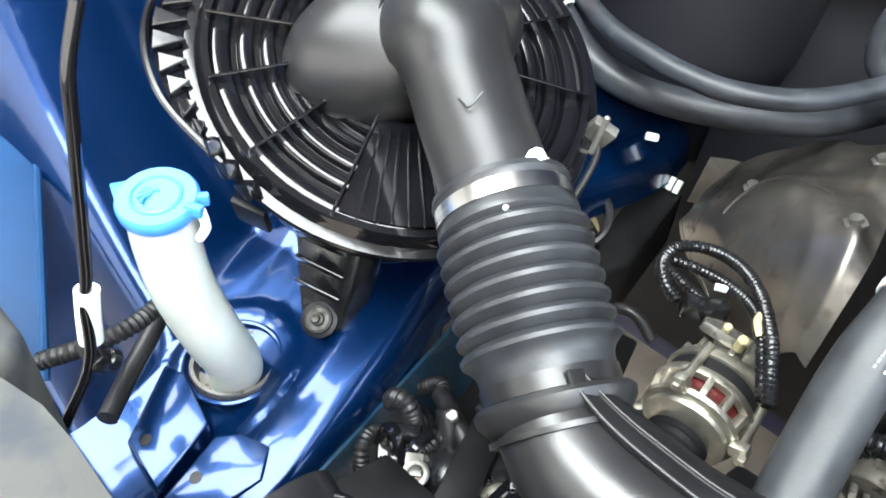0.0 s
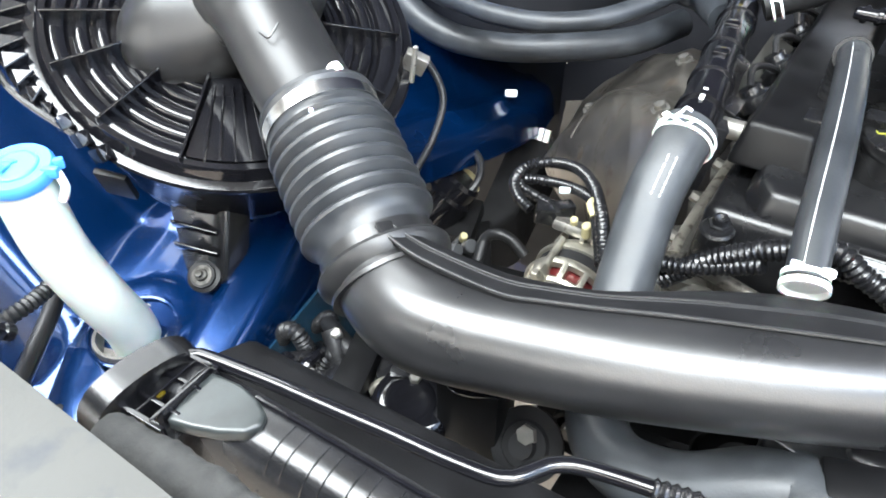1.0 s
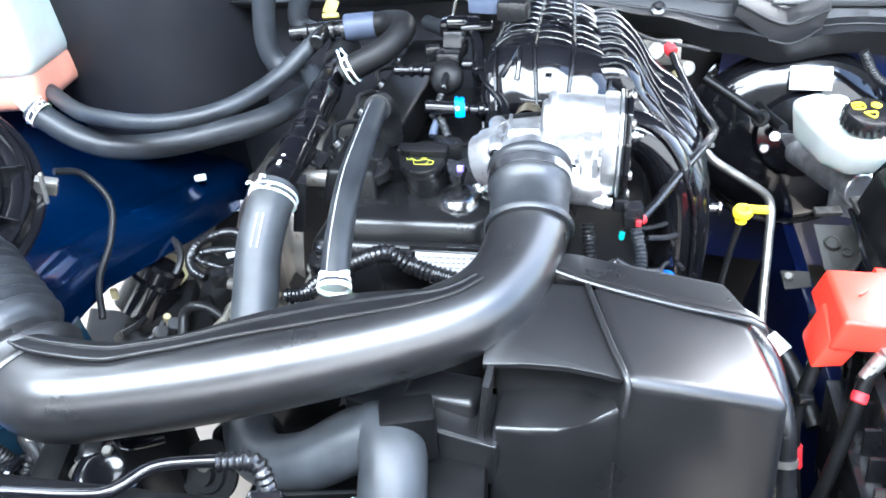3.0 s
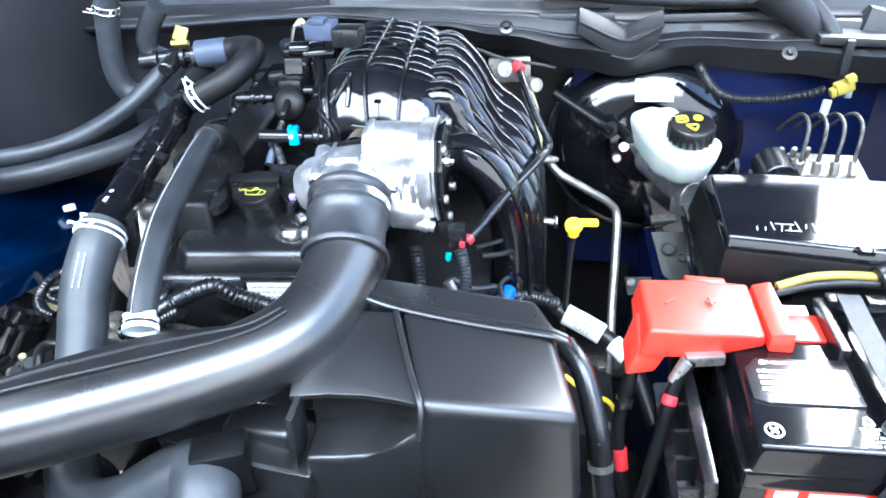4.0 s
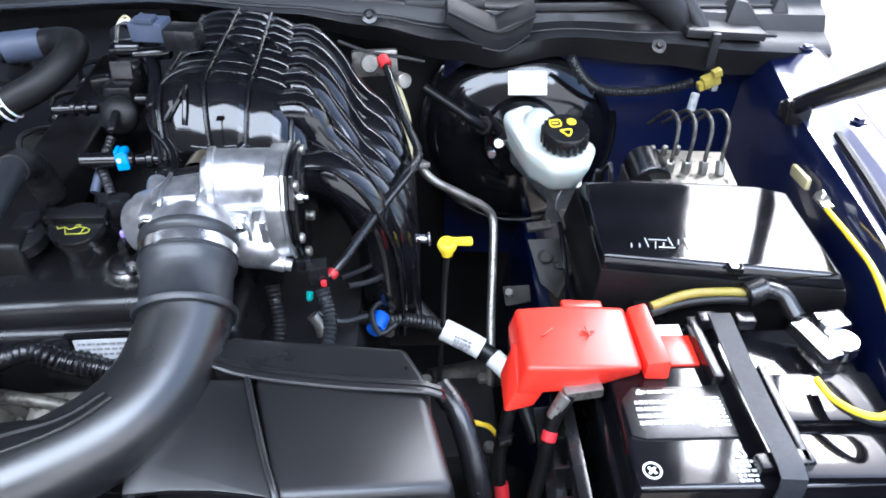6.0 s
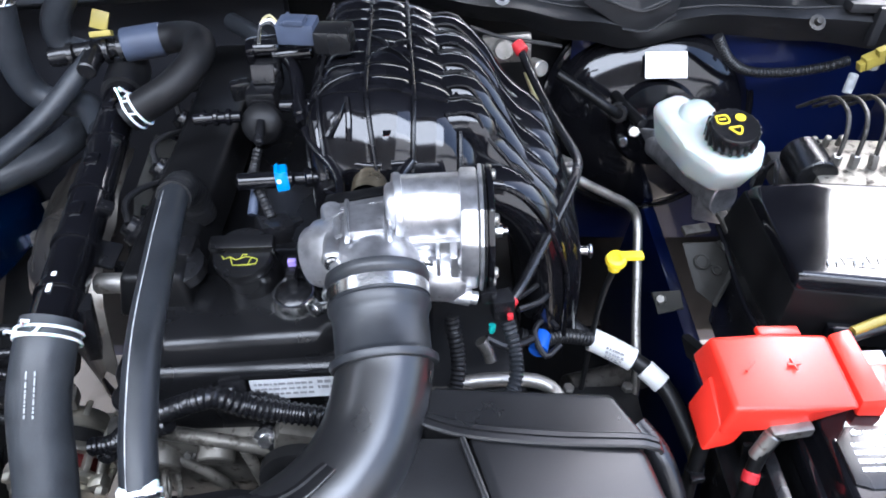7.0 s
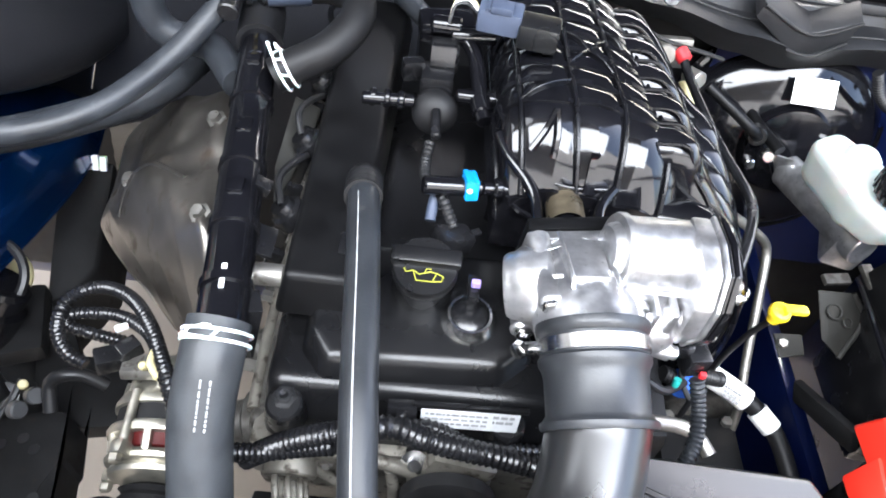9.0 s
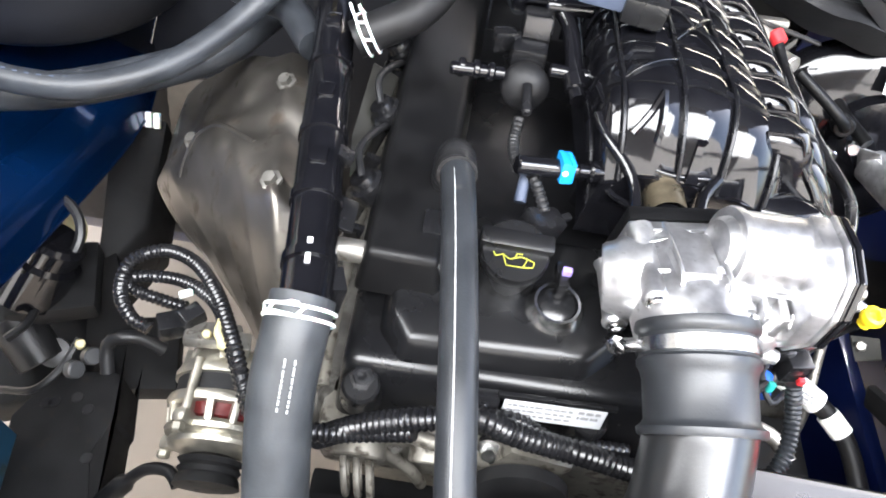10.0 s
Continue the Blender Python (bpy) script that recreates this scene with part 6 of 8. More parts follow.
part("hose", sweep([(0.014, 0.842, 1.173), (0.042, 0.838, 1.178), (0.068, 0.812, 1.184), (0.071, 0.780, 1.180), (0.052, 0.752, 1.167), (0.025, 0.737, 1.156), (0.005, 0.728, 1.147)], 0.0165, 20), HOSEBLK, eh)
clamp_band((0.015, 0.733, 1.151), (0.85, 0.3, 0.4), 0.0172, eh, (-0.2, 0.2, 1), True)

# coolant bottle
tank = thing("coolant_bottle", (-0.40, 0.62, 1.10), "white coolant expansion bottle with pink coolant low down", "coolant bottle")
part("bottle", box((-0.56, 0.76, 1.215), (0.20, 0.18, 0.15), (0, 0, 12), 0.03, 4), MILK, tank)
part("coolant", box((-0.555, 0.757, 1.125), (0.18, 0.165, 0.06), (0, 0, 12), 0.02, 4), PINK, tank, "pink coolant seen through the plastic")
part("outlet", rod((-0.48, 0.70, 1.118), (-0.45, 0.685, 1.102), 0.014), MILK, tank)
whole("bottle_lead", sweep([(-0.334, 0.560, 1.080), (-0.323, 0.590, 1.060), (-0.297, 0.589, 1.020), (-0.290, 0.557, 0.980), (-0.286, 0.509, 0.950), (-0.266, 0.470, 0.920)], 0.0045, 10), SOOT, "thin black cable down the blue apron", "cable")

# exhaust side, low down
bumpy = lambda x, y: 0.015 * noise.noise(Vector((x * 14, y * 12, 1.3))) + 0.0045 * noise.noise(Vector((x * 34, y * 30, 4.0)))
SH = [(-0.030, 1.045), (-0.060, 1.050), (-0.105, 1.030), (-0.155, 0.985), (-0.205, 0.925), (-0.235, 0.86)]


def shield(u, v):
    x, z = lerp_profile(SH, u)
    y = 0.548 + (0.262 + 0.06 * u) * v
    cut = 0.30 * max(0.0, 0.62 - v) ** 1.3 * u
    return (x + 0.035 * (v - 0.5) * -1 + cut, y + 0.05 * u * (1 - v), z + bumpy(x, y) - 0.85 * max(0.0, 0.26 - v) ** 1.6)


hs = thing("heat_shield", (-0.13, 0.75, 0.9), "crumpled brownish metal exhaust heat shield", "heat shield")
part("skin", sheet(shield, 70, 90, 0.0015), SHIELD, hs, angle=60)
for u, v in ((0.12, 0.30), (0.10, 0.80), (0.55, 0.62)):
    q = Vector(shield(u, v))
    part("bolt", lathe(q, q + Vector((-0.03, -0.02, 0.1)), [(-0.002, 0.011), (0.001, 0.011), (0.0015, 0.007), (0.007, 0.0065), (0.007, 0)], 6), DULL, hs, "shield bolt with washer")
part("rolled_edge", sweep([shield(0.98, 0.15 + 0.8 * i / 20) for i in range(21)], 0.0025, 8), SHIELD, hs)
part("pressed_bead", sweep([Vector(shield(0.2 + 0.5 * i / 16, 0.50 + 0.12 * math.sin(i / 5))) for i in range(17)], 0.0035, 8), SHIELD, hs)
mesh_bm = sheet(lambda u, v: (-0.285 + 0.095 * u, 0.905 + 0.012 * math.sin(3 * u) + 0.02 * v, 0.80 + 0.075 * v + 0.02 * u), 20, 14, 0.003)
for v in mesh_bm.verts:
    v.co += Vector((0, -1, 0.4)) * 0.0012 * math.sin(v.co.x * 900) * math.sin(v.co.z * 900)
whole("shield_flap", mesh_bm, SHIELD, "dimpled metal foil flap of the heat shield", "heat shield")
whole("frame_post", join(hull([(-0.382, 0.934, 0.790), (-0.307, 0.945, 0.790)] + [(-0.294, 0.797, 0.720), (-0.327, 0.693, 0.720)], [(x, y + 0.02, z - 0.12) for x, y, z in [(-0.382, 0.934, 0.790), (-0.307, 0.945, 0.790)] + [(-0.294, 0.797, 0.720), (-0.327, 0.693, 0.720)]], 0.008)), DARK,
      "black frame rail beside the exhaust shield", "frame rail", kind="structure")
FBR = [(-0.332, 0.709, 0.740), (-0.310, 0.738, 0.740), (-0.252, 0.646, 0.740), (-0.195, 0.658, 0.740), (-0.166, 0.561, 0.740), (-0.233, 0.549, 0.740), (-0.294, 0.606, 0.740)]
whole("frame_bracket", hull(FBR, [(x, y, z - 0.03) for x, y, z in FBR], 0.004), DARK, "black steel bracket on the frame rail", "bracket", kind="structure")
ARM = [(-0.562, 0.719, 0.700), (-0.424, 0.719, 0.700), (-0.342, 0.689, 0.700), (-0.291, 0.596, 0.700), (-0.280, 0.548, 0.700), (-0.438, 0.502, 0.700)]
arm = thing("suspension_arm", ARM[2], "black suspension arm and bracket beside the frame", "suspension arm")
part("arm_plate", hull(ARM, [(x, y, z - 0.05) for x, y, z in ARM], 0.012, 3), DARK, arm)
part("strut_body", rod((-0.377, 0.609, 0.760), (-0.338, 0.577, 0.720), 0.028), SOOT, arm)
part("rubber_bush", lathe((-0.328, 0.591, 0.720), (-0.15, 0.3, 1.3), [(0, 0), (0, 0.018), (0.012, 0.018), (0.014, 0.010), (0.014, 0)], 20), GREYDK, arm, "grey rubber bush")
part("pipe_run", sweep([(-0.345, 0.561, 0.800), (-0.332, 0.586, 0.800), (-0.340, 0.629, 0.790), (-0.357, 0.666, 0.780)], 0.005, 8), SOOT, arm)
cl = thing("wiring_clip", (-0.35, 0.93, 0.79), "white toothed wiring clip on the blue apron", "clip")
part("comb", join(*[box((-0.352 + 0.012 * k, 0.932, 0.797), (0.009, 0.008, 0.022), (-30, 0, 5), 0.001) for k in range(4)]), WHITE, cl)
part("lock", box((-0.374, 0.932, 0.800), (0.018, 0.010, 0.026), (-30, 0, 5), 0.002), WHITE, cl)
part("pin", box((-0.363, 0.879, 0.887), (0.02, 0.012, 0.012), (-30, 0, 30), 0.003), CHALK, cl)
mount = thing("engine_mount", (-0.35, 0.69, 0.80), "dark engine mount cup with a bolt on the frame", "mount")
part("cup", lathe((-0.362, 0.630, 0.79), (-0.317, 0.675, 0.86), [(0, 0.0), (0, 0.042), (0.055, 0.042), (0.060, 0.036), (0.080, 0.036), (0.085, 0.030), (0.085, 0)], 36), GLOSS, mount)
part("white_tag", box((-0.350, 0.583, 0.860), (0.010, 0.006, 0.020), (10, 10, 20), 0.001), CREAM, mount, "pale plastic tag")
part("foot", box((-0.34, 0.655, 0.775), (0.10, 0.10, 0.03), (0, 0, 20), 0.008), DARK, mount)
part("hoop", torus((-0.345, 0.672, 0.853), (0.1, -0.6, 1), 0.047, 0.006, 32), SOOT, mount)
part("bolt", rod((-0.345, 0.664, 0.85), (-0.345, 0.658, 0.872), 0.008, 6), DULL, mount)
ALC = Vector((-0.366, 0.706, 0.800))
whole("arch_liner", lathe(ALC, ALC + Vector((0.1, -0.2, 1)), [(0, 0.045), (0.003, 0.044), (0.006, 0.030), (0.006, 0)], 32), CREAM, "pale cream inner panel behind the mount", "panel", kind="structure")
LBK = [(-0.297, 0.479, 0.800), (-0.276, 0.528, 0.800), (-0.225, 0.545, 0.800), (-0.208, 0.541, 0.800), (-0.195, 0.494, 0.800), (-0.205, 0.455, 0.800), (-0.166, 0.353, 0.800), (-0.267, 0.338, 0.800)]
lbk = thing("lower_bracket", LBK[0], "punched dark steel bracket low beside the engine", "bracket")
part("plate", hull(LBK, [(x, y, z - 0.006) for x, y, z in LBK], 0.002), DARK, lbk)
part("edge_web", hull([LBK[3], LBK[4], LBK[5], LBK[6]], [(x + 0.004, y, z - 0.06) for x, y, z in LBK[3:7]], 0.001), DARK, lbk)
for q in [(-0.270, 0.498, 0.800), (-0.242, 0.509, 0.800), (-0.226, 0.498, 0.800), (-0.206, 0.448, 0.800), (-0.262, 0.500, 0.800)]:
    part("slot", lathe(q, (q[0], q[1], 2), [(0, 0.006), (0.0006, 0.0058), (0.0006, 0)], 16), SOOT, lbk, "dark punched hole")
for a, b, r in (((-0.235, 0.54, 0.86), (-0.230, 0.536, 0.872), 0.005), ((-0.222, 0.53, 0.86), (-0.212, 0.526, 0.870), 0.009), ((-0.232, 0.512, 0.862), (-0.222, 0.51, 0.868), 0.009)):
    whole("hose_fitting", rod(a, b, r), CREAM if r < 0.006 else GREYDK, "small plastic hose fitting near the frame rail", "fitting", "hose fittings")
whole("brake_line", sweep([(-0.310, 0.496, 0.820), (-0.267, 0.494, 0.840), (-0.247, 0.518, 0.850), (-0.239, 0.547, 0.860)], 0.004, 8), SOOT, "thin dark brake pipe by the frame", "pipe")
whole("down_hose", sweep([(-0.197, 0.515, 0.860), (-0.200, 0.536, 0.880), (-0.186, 0.541, 0.890), (-0.169, 0.546, 0.885), (-0.149, 0.545, 0.870)], 0.007, 10), SOOT, "black hose bending over the frame edge", "hose")
whole("oxygen_lead", sweep([(-0.174, 0.409, 0.800), (-0.153, 0.425, 0.820), (-0.131, 0.435, 0.840), (-0.107, 0.433, 0.850), (-0.095, 0.421, 0.850)], lambda s, g: 0.006 + 0.004 * (s < 0.35), 10), SOOT, "black sensor lead with a thick sleeve", "cable")
whole("crossmember", box((0.30, 0.42, 0.55), (0.44, 0.10, 0.08), bev=0.01), DARK, "dark steel crossmember under the engine", "frame rail", kind="structure")

# alternator
alt = thing("alternator", (-0.064, 0.47, 0.85), "silver alternator with vent slots and red windings", "alternator")
A0, A1 = Vector((-0.068, 0.530, 0.908)), Vector((-0.060, 0.420, 0.894))
ax = (A1 - A0).normalized()
part("rear_shell", lathe(A0, A1, [(0, 0), (0, 0.026), (0.004, 0.036), (0.010, 0.041), (0.018, 0.045), (0.024, 0.048), (0.029, 0.0475), (0.030, 0.044), (0.030, 0)], 40), BRASS, alt)
part("stator_core", lathe(A0, A1, [(0.028, 0), (0.028, 0.0445), (0.048, 0.0445), (0.048, 0)], 40), DARK, alt, "dark laminated stator core")
part("stator", lathe(A0, A1, [(0.048, 0), (0.048, 0.0395), (0.066, 0.0385), (0.072, 0.030), (0.072, 0)], 40), COPPER, alt, "red lacquered windings")
part("front_ring", lathe(A0, A1, [(0.046, 0.040), (0.046, 0.0485), (0.050, 0.0500), (0.055, 0.0485), (0.056, 0.042), (0.050, 0.040)], 48), BRASS, alt)
part("front_shell", lathe(A0, A1, [(0.072, 0.030), (0.070, 0.0440), (0.074, 0.0465), (0.078, 0.0450), (0.081, 0.040), (0.084, 0.0415), (0.088, 0.040), (0.091, 0.034), (0.094, 0.022), (0.094, 0)], 48), BRASS, alt)
for k in range(13):
    a = 2 * math.pi * (k + 0.3) / 13
    d = (Vector((1, 0, 0)) * math.cos(a) + ax.cross(Vector((1, 0, 0))) * math.sin(a)).normalized()
    t = ax.cross(d) * 0.0034
    p, q = A0 + ax * 0.052 + d * 0.0435, A0 + ax * 0.074 + d * 0.0395
    part("vent_bar", hull([p + t + d * 0.006, p - t + d * 0.006, q - t + d * 0.0062, q + t + d * 0.0062], [p + t - d * 0.004, p - t - d * 0.004, q - t - d * 0.004, q + t - d * 0.004], 0.0022, 2), BRASS, alt)
for k in range(9):
    a = 2 * math.pi * k / 9 + 0.2
    d = Vector((math.cos(a), 0, math.sin(a)))
    part("rear_fin", box(A0 + ax * 0.012 + d * 0.040, (0.009, 0.020, 0.006), (0, -math.degrees(a), 2), 0.002), BRASS, alt)
for a in (0.35, 2.0, 3.6):
    d = Vector((math.cos(a), 0, math.sin(a)))
    part("ear", join(box(A0 + ax * 0.080 + d * 0.050, (0.018, 0.014, 0.014), (0, -math.degrees(a), 2), 0.005), rod(A0 + ax * 0.086 + d * 0.055, A0 + ax * 0.094 + d * 0.055, 0.006, 6), rod(A0 + ax * 0.024 + d * 0.048, A0 + ax * 0.080 + d * 0.050, 0.0045, 12)), BRASS, alt)
part("pulley", lathe(A0 + ax * 0.094, A1 + ax, [(0, 0), (0, 0.020), (0.004, 0.029), (0.008, 0.025), (0.012, 0.028), (0.016, 0.025), (0.020, 0.028), (0.026, 0.029), (0.028, 0.018), (0.028, 0)], 32), DARK, alt, "dark grooved pulley")
part("regulator", join(box((-0.082, 0.528, 0.950), (0.05, 0.026, 0.012), (-20, 8, 10), 0.004), box((-0.052, 0.520, 0.956), (0.014, 0.018, 0.018), (0, 10, 10), 0.003)), DULL, alt)
part("terminal", join(rod((-0.066, 0.515, 0.955), (-0.064, 0.508, 0.975), 0.005), rod((-0.084, 0.524, 0.955), (-0.083, 0.520, 0.968), 0.004)), CREAM, alt, "pale terminal caps")
loop = thing("alternator_harness", (-0.1, 0.53, 0.96), "black ribbed wiring loop over the alternator", "wiring")
part("outer_loop", convolute([(-0.015, 0.439, 0.990), (-0.030, 0.464, 1.000), (-0.046, 0.494, 1.005), (-0.076, 0.542, 1.000), (-0.109, 0.577, 0.990), (-0.145, 0.592, 0.978), (-0.172, 0.580, 0.970), (-0.173, 0.552, 0.965), (-0.154, 0.526, 0.965), (-0.135, 0.519, 0.960)], 0.0062, 0.005), BLACK, loop)
part("inner_loop", convolute([(-0.022, 0.447, 0.985), (-0.055, 0.504, 0.995), (-0.080, 0.542, 0.985), (-0.122, 0.568, 0.970), (-0.167, 0.570, 0.960), (-0.169, 0.560, 0.955), (-0.140, 0.556, 0.950), (-0.115, 0.552, 0.950)], 0.0058, 0.005), BLACK, loop)
part("plug", join(box((-0.117, 0.530, 0.955), (0.03, 0.02, 0.02), (0, 10, 30), 0.003), box((-0.103, 0.539, 0.960), (0.02, 0.016, 0.016), (0, 0, 50), 0.002)), BLACK, loop)
part("white_clip", box((-0.111, 0.552, 0.975), (0.012, 0.005, 0.006), (0, 0, 30), 0.001), WHITE, loop)
part("wire_end", sweep([(-0.064, 0.521, 1.000), (-0.062, 0.502, 1.005), (-0.053, 0.493, 1.000)], 0.0035, 8), CREAM, loop)

# harness across the engine front
har = thing("front_harness", (0.15, 0.42, 1.05), "black ribbed wiring harness across the engine front", "wiring")
part("trunk", convolute([(0.038, 0.425, 1.013), (0.068, 0.425, 1.046), (0.095, 0.425, 1.067), (0.125, 0.425, 1.084), (0.150, 0.425, 1.092), (0.172, 0.425, 1.079), (0.198, 0.425, 1.070), (0.228, 0.425, 1.062), (0.264, 0.425, 1.050), (0.296, 0.425, 1.042)], 0.0082, 0.005, 14), BLACK, har)
part("branch", convolute([(0.153, 0.440, 1.066), (0.178, 0.440, 1.066), (0.207, 0.440, 1.047), (0.237, 0.440, 1.044), (0.267, 0.440, 1.045)], 0.006, 0.005), BLACK, har)
part("clip", join(box([(0.154, 0.450, 1.070)][0], (0.022, 0.010, 0.016), (-20, 0, 3), 0.002), rod(*[Vector(q) + Vector((0, -0.004 * i, 0)) for i, q in enumerate([(0.153, 0.446, 1.076), (0.154, 0.446, 1.073)])], 0.004)), BLACK, har)
part("left_branch", convolute([(0.033, 0.422, 1.030), (0.052, 0.422, 1.035), (0.083, 0.422, 1.050), (0.109, 0.420, 1.065)], 0.007, 0.005), BLACK, har)
for c, r, m in (([(0.169, 0.438, 1.008)][0], 0.011, STEEL), ([(0.067, 0.438, 0.963)][0], 0.008, STEEL), ([(0.098, 0.438, 0.989)][0], 0.006, DULL)):
    whole("front_bolt", lathe(Vector(c), Vector(c) + Vector((0, -0.5, 0.35)), [(-0.006, r), (0.001, r), (0.0015, r * 0.55), (0.006, r * 0.5), (0.006, 0)], 20), m, "washer head bolt on the engine front", "bolt", "engine front bolts")
whole("front_plate", box([(0.214, 0.450, 0.957)][0], (0.05, 0.006, 0.022), (-35, 8, 0), 0.002), ALLOY, "bright cast bracket on the engine front", "bracket")

# ---- purge valve cluster ----
pv = thing("purge_valve", (0.154, 0.686, 1.12), "dark purge valve with a round diaphragm cover", "valve")
part("diaphragm", lathe((0.153, 0.695, 1.156), (0.153, 0.667, 1.174), [(0, 0), (0, 0.018), (0.004, 0.0200), (0.008, 0.0200), (0.011, 0.018), (0.016, 0.008), (0.016, 0)], 36), MATTE, pv)
part("body", join(box((0.152, 0.716, 1.172), (0.030, 0.03, 0.026), (0, 0, 0), 0.006), box((0.130, 0.722, 1.178), (0.020, 0.012, 0.020), (0, 0, 20), 0.004)), BLACK, pv)
part("solenoid", join(box((0.156, 0.738, 1.184), (0.026, 0.024, 0.028), bev=0.006, seg=3), box((0.155, 0.722, 1.194), (0.022, 0.004, 0.018), (-20, 0, 0), 0.001)), BLACK, pv)
part("coil_cap", rod((0.142, 0.756, 1.203), (0.168, 0.756, 1.203), 0.009), GLOSS, pv)
part("outlet", sweep([(0.172, 0.752, 1.196), (0.182, 0.74, 1.190), (0.188, 0.715, 1.180), (0.192, 0.690, 1.170), (0.196, 0.676, 1.166)], 0.007, 12), GLOSS, pv)
part("outlet_ring", rod((0.190, 0.698, 1.173), (0.194, 0.684, 1.168), 0.0092), GLOSS, pv)
part("stem", rod((0.154, 0.684, 1.166), (0.156, 0.655, 1.160), 0.0045), BLACK, pv)
part("side_pipe", rod((0.170, 0.70, 1.172), (0.205, 0.700, 1.172), 0.006), GLOSS, pv)
part("side_pipe", join(rod((0.135, 0.690, 1.168), (0.090, 0.684, 1.170), 0.0055), *[rod((0.126 - 0.012 * k, 0.6885, 1.1685), (0.120 - 0.012 * k, 0.688, 1.169), 0.008) for k in range(3)] ), GLOSS, pv)
part("top_pipe", join(rod((0.160, 0.750, 1.198), (0.20, 0.752, 1.200), 0.007), box((0.155, 0.77, 1.195), (0.05, 0.03, 0.02), (0, 0, 10), 0.005)), GLOSS, pv)
vp = thing("vent_pipe", (0.19, 0.603, 1.14), "black vent pipe with a bright blue clip", "pipe")
part("pipe", join(rod((0.150, 0.592, 1.166), (0.196, 0.602, 1.160), 0.0075), rod((0.196, 0.602, 1.160), (0.240, 0.612, 1.154), 0.0055), rod((0.205, 0.604, 1.159), (0.212, 0.606, 1.158), 0.0085)), GLOSS, vp)
part("blue_clip", join(box((0.187, 0.600, 1.163), (0.011, 0.018, 0.018), (-10, 0, 12), 0.002), box((0.1835, 0.600, 1.1725), (0.0035, 0.017, 0.002), (-10, 0, 12), 0.0006), box((0.1900, 0.600, 1.1720), (0.0035, 0.017, 0.002), (-10, 0, 12), 0.0006)), CLIPBLUE, vp, "bright blue locking clip")
part("clip_dot", rod((0.1865, 0.5915, 1.1655), (0.1865, 0.590, 1.166), 0.0022), WHITE, vp)
part("feed", convolute([(0.152, 0.66, 1.150), (0.150, 0.640, 1.142), (0.153, 0.615, 1.146), (0.162, 0.603, 1.150), (0.168, 0.592, 1.15), (0.178, 0.574, 1.14)], 0.0045, 0.004, 8), SOOT, vp)
part("knit_sleeve", sweep([(0.162, 0.603, 1.150), (0.160, 0.594, 1.144), (0.159, 0.582, 1.137)], 0.0046, 10), GREYPL, vp, "grey sleeve")
part("plug", join(box((0.178, 0.570, 1.130), (0.03, 0.02, 0.02), (0, 20, 30), 0.003), box((0.192, 0.580, 1.128), (0.02, 0.006, 0.004), (0, 0, 30), 0.001)), BLACK, vp)

# ---- cables beside the manifold ----
cab = thing("hoist_cable", (0.42, 0.8, 1.0), "black cable with red taped ends beside the manifold", "cable")
part("cable", sweep([(0.419, 0.882, 1.126), (0.427, 0.855, 1.115), (0.440, 0.80, 1.105), (0.452, 0.75, 1.100), (0.461, 0.71, 1.100), (0.460, 0.68, 1.104), (0.447, 0.64, 1.108), (0.420, 0.582, 1.106), (0.392, 0.532, 1.093), (0.378, 0.514, 1.086)], 0.0050, 12), BLACK, cab)
part("red_end", rod((0.415, 0.888, 1.1295), (0.422, 0.876, 1.124), 0.0082), TAPE, cab, "red tape wrap")
part("red_end", rod((0.384, 0.520, 1.089), (0.379, 0.514, 1.086), 0.0055), TAPE, cab, "red tape wrap")
part("cross_lead", sweep([(0.36, 0.893, 1.150), (0.40, 0.893, 1.135), (0.44, 0.892, 1.128), (0.47, 0.895, 1.12)], 0.0026, 8), SOOT, cab)
tbp = thing("throttle_plug", (0.37, 0.498, 1.08), "black throttle plug with a ribbed silver sleeve", "plug")
part("plug", join(box((0.372, 0.500, 1.104), (0.018, 0.016, 0.022), (0, 0, 10), 0.002), box((0.360, 0.506, 1.112), (0.014, 0.014, 0.014), (0, 0, 10), 0.002)), BLACK, tbp)
part("lock", box((0.378, 0.490, 1.100), (0.005, 0.004, 0.006), bev=0.001), TAPE, tbp, "red lock slide")
part("cap", lathe((0.364, 0.492, 1.088), (0.362, 0.486, 1.07), [(0, 0.0030), (0.006, 0.0030), (0.008, 0.002), (0.008, 0)], 14), TURQ, tbp)
part("sleeve", convolute([(0.376, 0.490, 1.094), (0.382, 0.474, 1.075), (0.381, 0.455, 1.062), (0.372, 0.438, 1.055), (0.360, 0.43, 1.05)], 0.0058, 0.004, 10), RUBBER, tbp, "grey ribbed wire sleeve")
part("dark_sleeve", convolute([(0.330, 0.50, 1.09), (0.335, 0.475, 1.06), (0.330, 0.45, 1.04)], 0.006, 0.004, 10), SOOT, tbp)
side = thing("side_wiring", (0.42, 0.55, 1.0), "tangle of black wires and ribbed sleeves below the manifold", "wiring")
